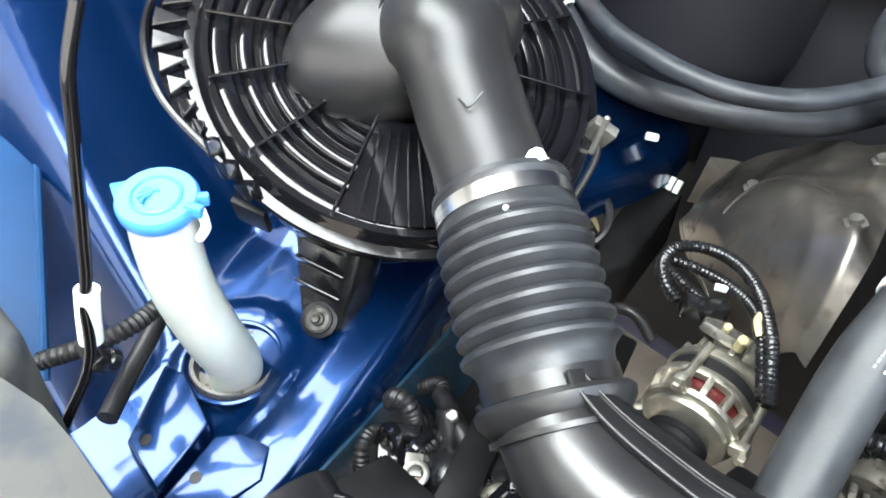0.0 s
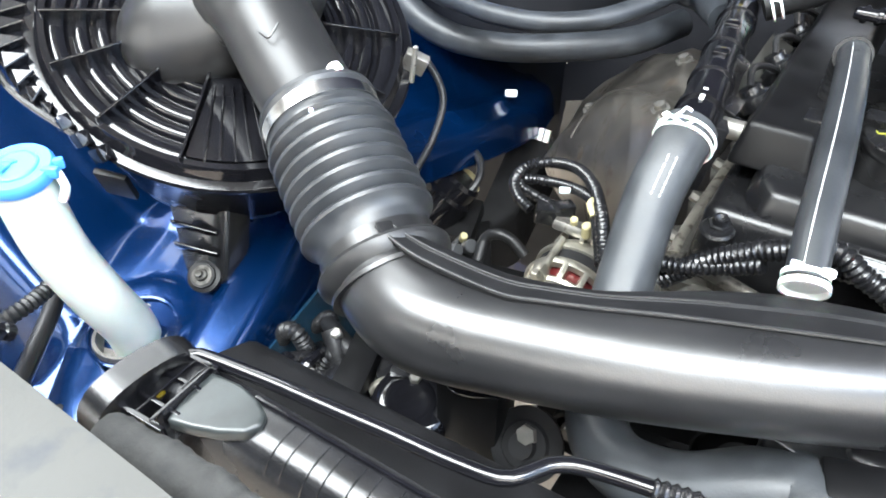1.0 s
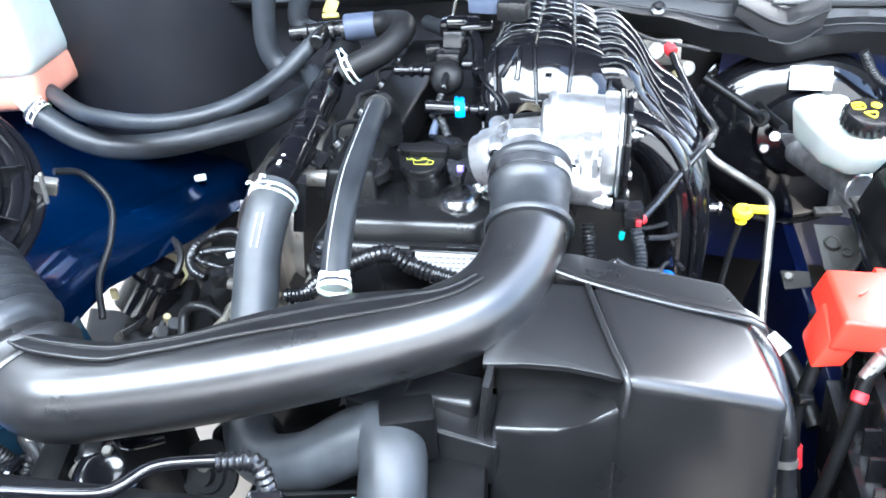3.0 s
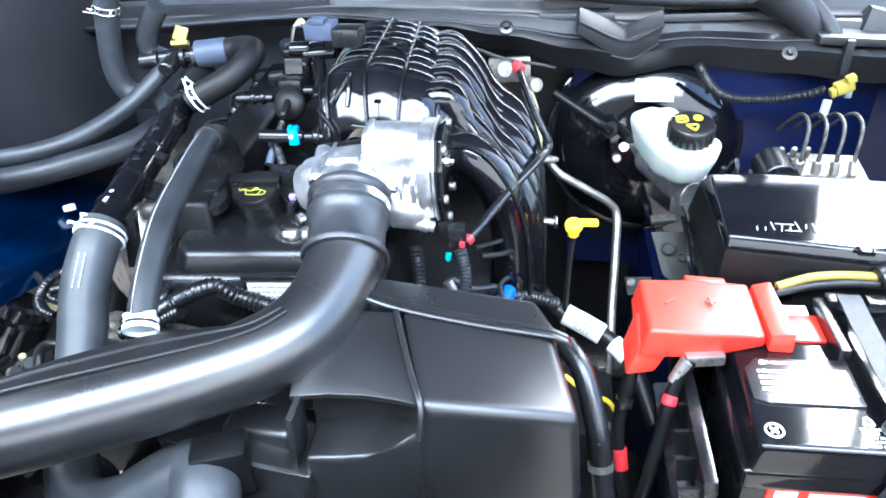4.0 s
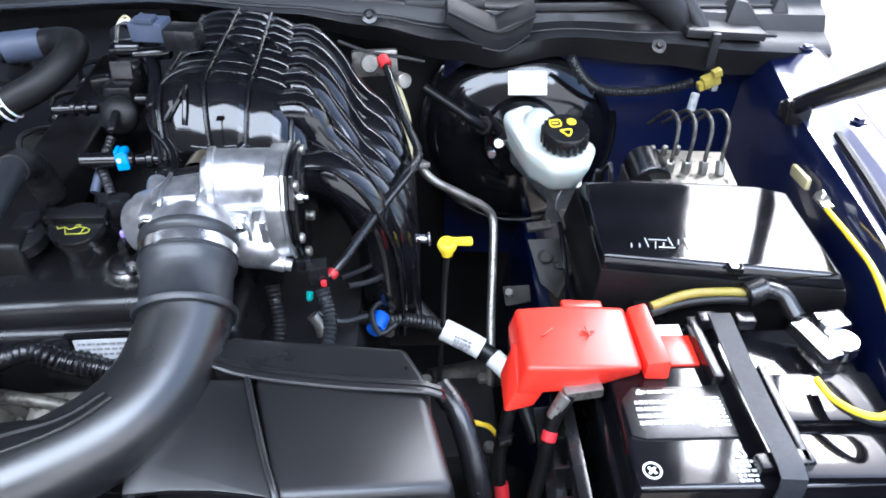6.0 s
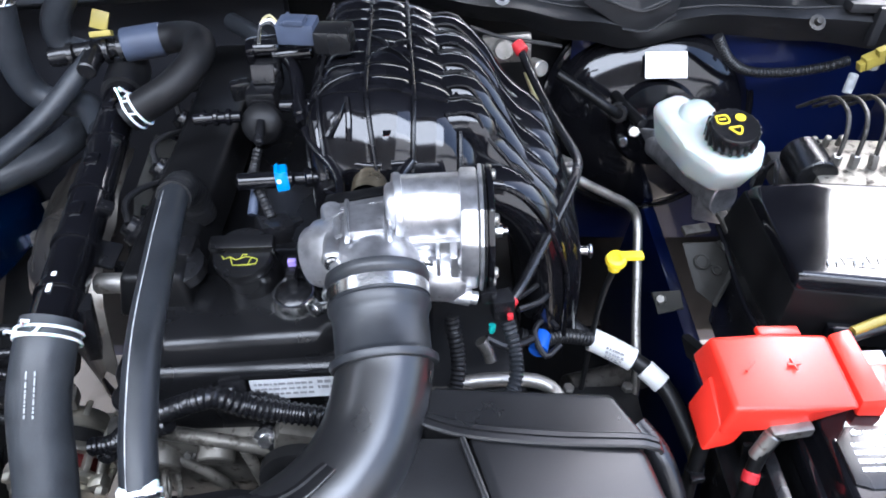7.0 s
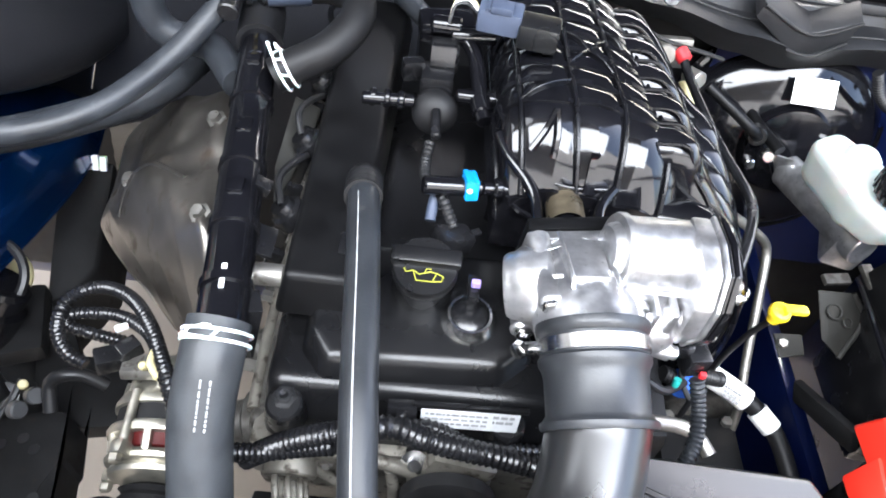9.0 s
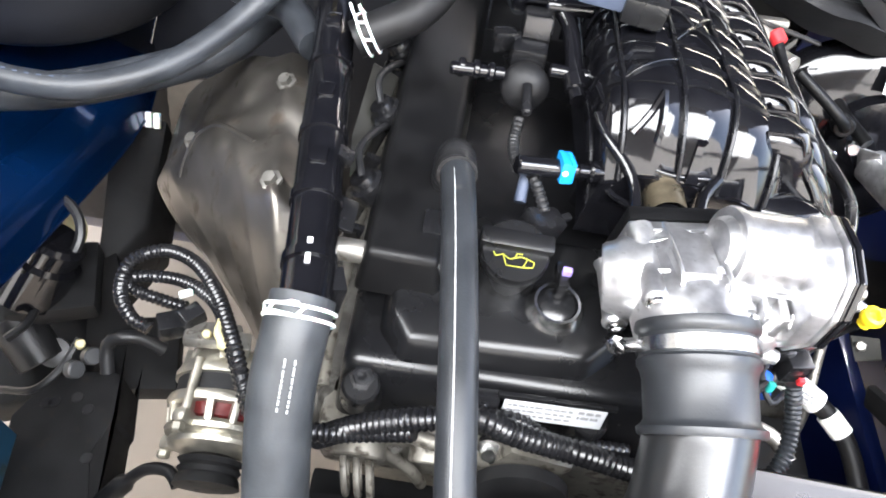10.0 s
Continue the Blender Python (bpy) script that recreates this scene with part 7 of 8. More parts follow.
for pts, r in (([(0.391, 0.540, 1.050), (0.416, 0.560, 1.040), (0.437, 0.596, 1.030), (0.438, 0.622, 1.030), (0.413, 0.609, 1.040)], 0.003), ([(0.385, 0.541, 1.060), (0.410, 0.569, 1.050), (0.431, 0.605, 1.040), (0.419, 0.616, 1.040)], 0.0025), ([(0.433, 0.558, 1.000), (0.424, 0.571, 1.000), (0.410, 0.554, 1.000), (0.419, 0.532, 0.990), (0.435, 0.545, 0.990)], 0.003), ([(0.361, 0.524, 1.030), (0.382, 0.521, 1.020), (0.406, 0.538, 1.010)], 0.004)):
    part("wire", sweep(pts, r, 8), SOOT, side)
part("silver_sleeve", rod(*[(0.408, 0.583, 1.045), (0.428, 0.605, 1.045)], 0.007), DULL, side)
part("ribbed_sleeve", convolute([(0.396, 0.558, 0.990), (0.419, 0.559, 0.980), (0.440, 0.572, 0.970), (0.475, 0.583, 0.950)], 0.0075, 0.005), SOOT, side)
part("blue_tape", sweep([(0.413, 0.542, 0.985), (0.419, 0.562, 0.985)], 0.0095, 12), TAPEBLUE, side, "blue tape wrap")
part("foil_end", sweep([(0.356, 0.521, 1.030), (0.362, 0.518, 1.020), (0.365, 0.513, 1.010)], 0.006, 10), DULL, side)
part("metal_pipe", sweep([(0.331, 0.495, 1.000), (0.361, 0.499, 1.000), (0.399, 0.505, 0.990), (0.420, 0.500, 0.985), (0.431, 0.484, 0.980)], 0.007, 12), DULL, side, "dull metal pipe")
wrap = thing("wrapped_cable", (0.511, 0.608, 0.88), "cable with a white label wrapped round it", "cable")
part("cable", sweep([(0.45, 0.64, 0.93), (0.475, 0.622, 0.91), (0.511, 0.608, 0.897), (0.545, 0.59, 0.885), (0.57, 0.56, 0.87), (0.59, 0.50, 0.84)], 0.010, 12), SOOT, wrap)
wl = part("label_wrap", sweep([(0.486, 0.617, 0.906), (0.511, 0.608, 0.897), (0.532, 0.598, 0.890)], 0.0135, 20), PAPER, wrap, "white wrapped paper label")
part("print", print_bars(3, pose(0.500, 0.600, 0.9116, 12, 18, -18), 8, 0.003, 0.0025, 0.022), INK, wl)
part("label_wrap", sweep([(0.545, 0.590, 0.884), (0.562, 0.574, 0.876)], 0.012, 20), PAPER, wrap, "white wrapped paper label")

dip = thing("dipstick", (0.492, 0.597, 0.9), "yellow dipstick handle on a thin black tube", "dipstick")
DP = Vector((0.490, 0.598, 1.054))
part("handle", join(lathe(DP - Vector((0, 0, 0.006)), DP + Vector((0.0, -0.2, 1)), [(0, 0), (0, 0.009), (0.005, 0.0105), (0.009, 0.009), (0.010, 0.006), (0.006, 0.004), (0.006, 0)], 24), box(DP + Vector((0.015, 0.002, 0.001)), (0.024, 0.010, 0.006), (0, 3, 4), 0.003), rod(DP - Vector((0, 0, 0.016)), DP, 0.006)), YELLOW, dip)
part("tube", sweep([(0.490, 0.60, 1.035), (0.488, 0.61, 0.99), (0.486, 0.615, 0.92), (0.48, 0.60, 0.80)], 0.0032, 10), SOOT, dip)
bt = thing("vacuum_tube", (0.52, 0.74, 0.9), "grey steel vacuum tube bent down past the booster", "pipe")
part("tube", sweep([(0.462, 0.762, 1.045), (0.478, 0.752, 1.030), (0.515, 0.752, 1.006), (0.545, 0.753, 0.985), (0.555, 0.746, 0.968), (0.553, 0.71, 0.935), (0.548, 0.655, 0.885), (0.545, 0.606, 0.84), (0.54, 0.58, 0.78)], 0.0055, 12), DULL, bt)
part("bracket", join(box((0.452, 0.770, 1.045), (0.03, 0.05, 0.006), (-20, 10, 20), 0.001), box((0.440, 0.745, 1.055), (0.025, 0.02, 0.012), (0, 0, 30), 0.002)), DULL, bt)
whole("cable_bracket", join(box((0.405, 0.905, 1.115), (0.06, 0.012, 0.035), (-10, 0, 5), 0.004), rod((0.435, 0.888, 1.10), (0.445, 0.87, 1.105), 0.010), rod((0.40, 0.895, 1.12), (0.40, 0.88, 1.125), 0.012)), DULL, "bright cast bracket behind the manifold", "bracket")
whole("foil_tube", sweep([(0.43, 0.875, 1.10), (0.443, 0.85, 1.07), (0.447, 0.82, 1.045), (0.445, 0.79, 1.02)], 0.007, 10), CREAM, "yellowed sleeve tube beside the cable", "pipe")

# ---- brake booster ----
bo = thing("brake_booster", (0.61, 0.93, 0.9), "round gloss black brake booster with a white label", "brake booster")
BC, BN = Vector((0.612, 0.975, 0.972)), Vector((-0.03, -1.0, 0.32)).normalized()
part("shell", lathe(BC, BC + BN, [(-0.05, 0.0), (-0.05, 0.125), (-0.012, 0.142), (0.0, 0.148), (0.006, 0.148), (0.008, 0.140), (0.020, 0.136), (0.040, 0.118), (0.055, 0.085), (0.060, 0.060), (0.075, 0.055), (0.078, 0)], 64), GLOSS, bo)
part("rolled_edge", torus(BC + BN * 0.003, BN, 0.147, 0.0045, 64), GLOSS, bo)
lm = Matrix.Translation((0.612, 0.935, 1.072)) @ Euler((radians(48), 0, radians(-2))).to_matrix().to_4x4()
lbm = box((0.003, -0.004, 0), (0.054, 0.034, 0.0015), bev=0.0005)
lbm.transform(lm)
part("label", lbm, PAPER, bo, "blank white paper label")
part("check_valve", join(rod((0.555, 0.905, 1.02), (0.550, 0.885, 1.028), 0.012), sweep([(0.55, 0.885, 1.028), (0.535, 0.87, 1.045), (0.51, 0.88, 1.06), (0.47, 0.90, 1.08)], 0.0065, 12)), COAL, bo)
for sx in (-1, 1):
    part("stud", rod(BC + BN * 0.055 + Vector((0.045 * sx, 0, 0.02 * sx)), BC + BN * 0.09 + Vector((0.045 * sx, 0, 0.02 * sx)), 0.007, 12), STEEL, bo)
mc = thing("brake_reservoir", (0.63, 0.76, 1.0), "white brake fluid reservoir with a black cap", "brake reservoir")
part("master_cylinder", join(rod((0.600, 0.90, 0.985), (0.650, 0.735, 1.005), 0.022), hull([(0.565, 0.892, 1.012), (0.590, 0.880, 1.016), (0.628, 0.885, 0.965), (0.605, 0.90, 0.955)], [(0.565, 0.902, 1.008), (0.590, 0.890, 1.012), (0.628, 0.895, 0.961), (0.605, 0.91, 0.951)], 0.004), box((0.652, 0.775, 0.985), (0.05, 0.06, 0.05), (10, 0, -15), 0.008)), ALLOY, mc, "cast aluminium master cylinder")
part("bottle", hull([(0.562, 0.812, 1.092), (0.600, 0.828, 1.098), (0.640, 0.770, 1.096), (0.674, 0.730, 1.092), (0.656, 0.690, 1.086), (0.610, 0.686, 1.084), (0.582, 0.730, 1.088)], [(0.578, 0.822, 1.03), (0.608, 0.835, 1.03), (0.640, 0.785, 1.032), (0.660, 0.748, 1.035), (0.648, 0.712, 1.038), (0.616, 0.708, 1.038), (0.594, 0.74, 1.034)], 0.016, 4), MILK, mc)
for v in mc.children[-1].data.vertices:
    v.co.x, v.co.y = 0.633 + (v.co.x - 0.633) * 0.82, 0.748 + (v.co.y - 0.748) * 0.88
part("hump", lathe((0.609, 0.783, 1.083), (0.603, 0.78, 2), [(0, 0.021), (0.014, 0.019), (0.021, 0.012), (0.023, 0)], 28), MILK, mc)
cu = Vector((0.02, -0.18, 1)).normalized()
ca = Vector((0.630, 0.734, 1.092))
bcap = part("cap", lathe(ca, ca + cu, [(0, 0), (0, 0.025), (0.003, 0.0265), (0.018, 0.0265), (0.021, 0.0245), (0.0205, 0.022), (0.0205, 0)], 40), BLACK, mc, "ridged black screw cap")
for k in range(20):
    a = 2 * math.pi * k / 20
    part("ridge", box(ca + cu * 0.010 + Vector((math.cos(a) * 0.0265, math.sin(a) * 0.0265, 0.18 * math.sin(a) * 0.0265)), (0.003, 0.004, 0.016), (10, 0, math.degrees(a)), 0.001), BLACK, bcap)
sm = Matrix.Translation(ca + cu * 0.0208) @ cu.to_track_quat("Z", "Y").to_matrix().to_4x4()


def on_cap(pts, r=0.001):
    bm = sweep([Vector((x, y, 0)) for x, y in pts], r, 6, 0.002)
    bm.transform(sm)
    return bm


disc = lathe((0.009, 0.010, 0), (0.009, 0.010, 1), [(0, 0.0055), (0.0006, 0.0055), (0.0006, 0)], 20)
disc.transform(sm)
part("warning_symbols", join(disc, on_cap([(-0.008, -0.003), (0.005, -0.003), (0.0, -0.013), (-0.008, -0.003)]), on_cap([(-0.016, 0.015), (-0.005, 0.015), (-0.005, 0.005), (-0.016, 0.005), (-0.016, 0.015)]), on_cap([(-0.014, 0.010), (-0.007, 0.010)])), YELLOW, bcap, "yellow printed warning symbols")
part("level_plug", join(box((0.682, 0.745, 1.03), (0.012, 0.012, 0.03), bev=0.003), sweep([(0.684, 0.74, 1.045), (0.69, 0.735, 1.06), (0.692, 0.72, 1.03), (0.695, 0.70, 1.01)], 0.003, 8)), BLACK, mc)
part("blue_bolt", rod((0.574, 0.888, 1.001), (0.572, 0.876, 1.006), 0.008, 12), STEEL, mc)
whole("booster_hose", sweep([(0.509, 1.032, 1.048), (0.544, 0.972, 1.032), (0.561, 0.920, 1.022), (0.580, 0.874, 1.019)], 0.0075, 12), COAL, "black vacuum hose into the brake booster", "hose")
whole("bulkhead_harness", convolute([(0.671, 0.930, 1.108), (0.695, 0.930, 1.074), (0.725, 0.930, 1.057), (0.775, 0.930, 1.054), (0.822, 0.930, 1.060), (0.849, 0.930, 1.068)], 0.0062, 0.004), SOOT, "ribbed black harness on the blue bulkhead", "wiring")
yc = thing("yellow_connector", (0.862, 0.90, 1.05), "yellow wiring connector with a white clip", "plug")
part("plug", join(box((0.862, 0.905, 1.083), (0.024, 0.014, 0.016), (0, -20, 10), 0.002), box((0.866, 0.900, 1.096), (0.012, 0.010, 0.010), (0, -20, 10), 0.001), box((0.850, 0.903, 1.076), (0.010, 0.010, 0.012), (0, -20, 10), 0.001)), OCHRE, yc)
part("clip", box((0.874, 0.915, 1.072), (0.010, 0.006, 0.020), (0, 0, 10), 0.002), FADED, yc)
part("sleeve", rod((0.846, 0.905, 1.064), (0.842, 0.898, 1.040), 0.006), FADED, yc)

# ---- brake pump unit ----
ab = thing("brake_pump", (0.80, 0.78, 0.95), "bright alloy brake pump block with bent pipes", "brake pump")
part("block", box((0.805, 0.772, 1.005), (0.105, 0.09, 0.045), (0, 0, -6), 0.004), ENGINE, ab)
part("motor", rod((0.752, 0.80, 1.022), (0.752, 0.748, 1.022), 0.024), BLACK, ab)

for k in range(4):
    x = 0.775 + 0.021 * k
    fit = part("pipe", sweep([(x, 0.765 - 0.003 * k, 1.03), (x + 0.001, 0.765, 1.050), (x + 0.006, 0.776, 1.070), (x + 0.012, 0.80, 1.080), (x + 0.014, 0.84, 1.072), (x + 0.012, 0.90, 1.02)], 0.0026, 8), CASTDARK, ab)
    part("nut", rod((x, 0.765 - 0.003 * k, 1.026), (x + 0.0005, 0.765, 1.043), 0.0060, 6), DULL, fit)
for k in range(3):
    part("valve_cap", rod((0.762 + 0.016 * k, 0.80, 1.03), (0.762 + 0.016 * k, 0.798, 1.045), 0.004, 12), ENGINE, ab)
part("shelf", box((0.81, 0.80, 0.965), (0.13, 0.12, 0.03), bev=0.004), DULL, ab)

# ---- fuse box ----
fb = thing("fuse_box", (0.76, 0.60, 0.95), "gloss black fuse box with a wet-looking lid", "fuse box")
part("base", hull([(0.640, 0.545, 1.01), (0.872, 0.512, 1.005), (0.88, 0.668, 1.005), (0.640, 0.69, 1.01)], [(0.645, 0.555, 0.86), (0.862, 0.525, 0.86), (0.87, 0.66, 0.86), (0.645, 0.68, 0.86)], 0.006), BLACK, fb)
lid = part("lid", hull([(0.642, 0.554, 1.074), (0.866, 0.519, 1.070), (0.868, 0.655, 1.071), (0.84, 0.668, 1.072), (0.70, 0.682, 1.074), (0.645, 0.680, 1.073)], [(0.640, 0.547, 1.058), (0.871, 0.512, 1.054), (0.873, 0.659, 1.055), (0.842, 0.674, 1.056), (0.70, 0.688, 1.058), (0.640, 0.688, 1.058)], 0.005, 3), GLOSS, fb)
part("lid_skirt", hull([(0.6395, 0.5465, 1.060), (0.8715, 0.5115, 1.056), (0.8735, 0.6595, 1.057), (0.842, 0.6745, 1.058), (0.70, 0.6885, 1.060), (0.6395, 0.6885, 1.060)], [(0.634, 0.536, 1.002), (0.878, 0.500, 0.998), (0.886, 0.664, 0.998), (0.845, 0.682, 1.0), (0.70, 0.697, 1.0), (0.630, 0.700, 1.0)], 0.004, 2), COAL, lid)
part("lip", sweep([(0.629, 0.697, 1.001), (0.632, 0.535, 1.001), (0.76, 0.517, 1.000), (0.879, 0.499, 0.998)], 0.003, 8), GLOSS, lid)
for x, y in ((0.690, 0.527), (0.838, 0.506)):
    part("latch", join(box((x, y, 1.022), (0.034, 0.008, 0.016), (0, 0, -8), 0.002), box((x, y - 0.004, 1.026), (0.026, 0.006, 0.004), (0, 0, -8), 0.001)), GLOSS, fb)
part("notch", box((0.764, 0.530, 1.0725), (0.016, 0.010, 0.006), (0, 0, -8), 0.002), GLOSS, fb)
rng = random.Random(4)
marks = [box((0.672 + 0.008 * k, 0.566 + rng.uniform(-0.003, 0.003), 1.0748), (0.0012, rng.uniform(0.006, 0.016), 0.0005), (0, 0, rng.uniform(-25, 10)), 0) for k in range(8)]
part("chalk_marks", join(*marks, box((0.70, 0.572, 1.0748), (0.018, 0.0012, 0.0005), (0, 0, -6), 0), box((0.706, 0.560, 1.0748), (0.016, 0.0012, 0.0005), (0, 0, -6), 0)), FADED, lid, "scribbled white marks")
SBK = [(0.590, 0.688, 0.985), (0.631, 0.689, 0.985), (0.645, 0.668, 0.966), (0.622, 0.634, 0.938), (0.604, 0.652, 0.945)]
part("side_bracket", join(hull(SBK, [(x + 0.003, y + 0.002, z - 0.003) for x, y, z in SBK], 0.001, 1), sweep(SBK[1:4], 0.003, 8), torus((0.612, 0.672, 0.971), (0, -0.4, 1), 0.008, 0.0016, 20), torus((0.628, 0.664, 0.964), (0, -0.4, 1), 0.005, 0.0014, 20)), BRKT, fb, "dull steel side bracket")
FOOT = [(0.561, 0.665, 0.930), (0.595, 0.667, 0.930), (0.594, 0.643, 0.925), (0.563, 0.636, 0.925)]
tabf = part("foot_tab", hull(FOOT, [(x, y, z - 0.003) for x, y, z in FOOT], 0.001, 1), BRKT, fb, "dull steel foot tab")
part("bolt", rod((0.570, 0.653, 0.928), (0.567, 0.650, 0.934), 0.006, 6), DULL, tabf)
part("upper_clip", join(box((0.604, 0.693, 1.000), (0.03, 0.012, 0.006), (10, 0, 10), 0.001), box((0.635, 0.692, 1.010), (0.012, 0.03, 0.006), (10, 0, 10), 0.001)), CASTDARK, fb)
whole("bracket_stay", box((0.612, 0.585, 0.90), (0.010, 0.09, 0.03), (-25, -10, 20), 0.003), DARK, "dark steel stay below the fuse box", "bracket")

# ---- battery ----
bat = thing("battery", (0.74, 0.41, 0.834), "black car battery with printed labels and a strap", "battery")
part("case", box((0.741, 0.412, 0.905), (0.232, 0.168, 0.15), bev=0.005), BLACK, bat)
part("ledge", box((0.745, 0.412, 0.985), (0.250, 0.178, 0.024), bev=0.006, seg=3), GLOSS, bat)
part("top", hull([(0.632, 0.330, 1.022), (0.860, 0.327, 1.022), (0.860, 0.498, 1.022), (0.632, 0.498, 1.022)], [(0.624, 0.324, 0.992), (0.868, 0.322, 0.992), (0.868, 0.502, 0.992), (0.624, 0.502, 0.992)], 0.005, 3), GLOSS, bat)
part("vent_cover", hull([(0.760, 0.382, 1.034), (0.858, 0.380, 1.034), (0.858, 0.432, 1.034), (0.760, 0.432, 1.034)], [(0.756, 0.378, 1.018), (0.854, 0.376, 1.018), (0.854, 0.436, 1.018), (0.756, 0.436, 1.018)], 0.004), GLOSS, bat)
part("vent_cover", hull([(0.762, 0.332, 1.028), (0.850, 0.330, 1.028), (0.850, 0.372, 1.028), (0.762, 0.374, 1.028)], [(0.758, 0.330, 1.018), (0.854, 0.328, 1.018), (0.854, 0.375, 1.018), (0.758, 0.376, 1.018)], 0.004), GLOSS, bat)
pl = part("label_panel", hull([(0.636, 0.378, 1.0245), (0.648, 0.374, 1.0245), (0.725, 0.374, 1.0245), (0.725, 0.428, 1.0245), (0.648, 0.428, 1.0245), (0.636, 0.415, 1.0245)], [(0.636, 0.378, 1.018), (0.648, 0.374, 1.018), (0.725, 0.374, 1.018), (0.725, 0.428, 1.018), (0.648, 0.428, 1.018), (0.636, 0.415, 1.018)], 0.001), SATIN, bat)
part("print", print_bars(4, pose(0.646, 0.411, 1.0248), 21, 0.0035, 0.0036, 0.045), CHALK, pl, "rows of white warning print")
part("print", print_bars(1, pose(0.650, 0.422, 1.0248), 22, 0.003, 0.002, 0.05), CHALK, pl)
part("print", print_bars(8, pose(0.698, 0.414, 1.0248), 23, 0.0022, 0.0018, 0.024), CHALK, pl)
part("print", print_bars(5, pose(0.712, 0.352, 1.0226), 24, 0.0025, 0.0018, 0.016), CHALK, bat)
part("warning_triangle", sweep([(0.650, 0.420, 1.0252), (0.655, 0.420, 1.0252), (0.6525, 0.4245, 1.0252), (0.650, 0.420, 1.0252)], 0.0007, 6, 0.002), CHALK, bat)
part("warning_triangle", sweep([(0.716, 0.356, 1.023), (0.724, 0.356, 1.023), (0.720, 0.364, 1.023), (0.716, 0.356, 1.023)], 0.001, 6, 0.002), CHALK, bat)
part("round_mark", join(torus((0.645, 0.346, 1.0225), (0, 0, 1), 0.007, 0.0009, 24, 6), box((0.645, 0.346, 1.0226), (0.008, 0.002, 0.0006), (0, 0, 45), 0), box((0.645, 0.346, 1.0226), (0.008, 0.002, 0.0006), (0, 0, -45), 0)), CHALK, bat, "white round recycling mark")
part("positive_label", box((0.700, 0.470, 1.0235), (0.034, 0.036, 0.003), (0, 0, 0), 0.001), RED, bat, "red terminal label")
part("terminal_label", box((0.695, 0.496, 1.0235), (0.034, 0.014, 0.003), bev=0.001), PAPER, bat)
part("bracket", join(box((0.722, 0.465, 1.030), (0.010, 0.075, 0.014), (0, 0, 2), 0.002), box((0.748, 0.345, 1.032), (0.046, 0.014, 0.010), (0, 0, 6), 0.002), box((0.765, 0.39, 1.030), (0.008, 0.10, 0.014), (0, 0, 0), 0.002), box((0.735, 0.497, 1.036), (0.018, 0.014, 0.012), bev=0.002), box((0.770, 0.495, 1.036), (0.018, 0.014, 0.012), bev=0.002)), BLACK, bat, "black hold-down frame")
strap_pts = [(0.745, 0.505, 1.030), (0.745, 0.498, 1.043), (0.744, 0.46, 1.043), (0.744, 0.39, 1.042), (0.746, 0.335, 1.041), (0.745, 0.322, 1.030), (0.738, 0.318, 0.99), (0.728, 0.320, 0.94), (0.722, 0.323, 0.88), (0.720, 0.324, 0.84)]
part("strap", sweep(strap_pts, 0.002, 8, 0.01, [(-5.2, -0.4), (-5.2, 0.4), (5.2, 0.4), (5.2, -0.4)]), WEB, bat, "woven grey hold-down strap", angle=20)
part("red_panel", box((0.690, 0.327, 0.957), (0.090, 0.003, 0.038), bev=0.0005), RED, bat, "red front label")
part("brand_block", join(box((0.660, 0.3252, 0.966), (0.018, 0.001, 0.010), bev=0.0002), box((0.700, 0.3252, 0.966), (0.044, 0.001, 0.008), bev=0.0002)), CHALK, bat, "white blocks for the brand")
part("brand_block", box((0.811, 0.327, 0.957), (0.070, 0.003, 0.038), bev=0.0005), RED, bat, "red front label")
letters("slogan", "ENERGIA PARA GANAR", 0.0085, Matrix.Translation((0.648, 0.3246, 0.950)) @ Euler((radians(90), 0, 0)).to_matrix().to_4x4(), ORANGE, bat)
letters("slogan", "LIBRE", 0.010, Matrix.Translation((0.815, 0.3246, 0.962)) @ Euler((radians(90), 0, 0)).to_matrix().to_4x4(), CHALK, bat)
part("drop_shape", lathe((0.79, 0.3245, 0.955), (0.79, 0, 0.955), [(0, 0.010), (0.0008, 0.010), (0.0008, 0)], 20), YELLOW, bat)
tray = thing("battery_tray", (0.74, 0.41, 0.822), "black plastic battery tray with side walls", "battery tray")
for nm, c, sz, rt in (("base", (0.74, 0.41, 0.828), (0.26, 0.20, 0.012), (0, 0, 0)), ("side_wall", (0.605, 0.41, 0.90), (0.012, 0.19, 0.18), (0, -6, 0)), ("outer_wall", (0.592, 0.40, 0.87), (0.02, 0.15, 0.14), (0, -8, 0)), ("back_wall", (0.74, 0.508, 0.90), (0.26, 0.01, 0.15), (0, 0, 0))):
    part(nm, box(c, sz, rt, 0.003), BLACK, tray)
for k in range(7):
    part("wall_rib", box((0.602 - 0.002 * k, 0.495 - 0.028 * k, 0.95 - 0.004 * k), (0.022, 0.004, 0.08), (0, -8, 0), 0.001), BLACK, tray)

rc = thing("terminal_cover", (0.61, 0.465, 1.0), "red plastic battery terminal cover with a plus sign", "terminal cover")
part("shell", hull([(0.550, 0.497, 1.058), (0.600, 0.500, 1.057), (0.652, 0.500, 1.053), (0.654, 0.430, 1.047), (0.610, 0.428, 1.050), (0.553, 0.428, 1.053)], [(0.545, 0.506, 1.022), (0.600, 0.511, 1.022), (0.660, 0.512, 1.022), (0.662, 0.446, 1.022), (0.606, 0.430, 1.018), (0.545, 0.424, 1.022)], 0.0045, 3), RED, rc)
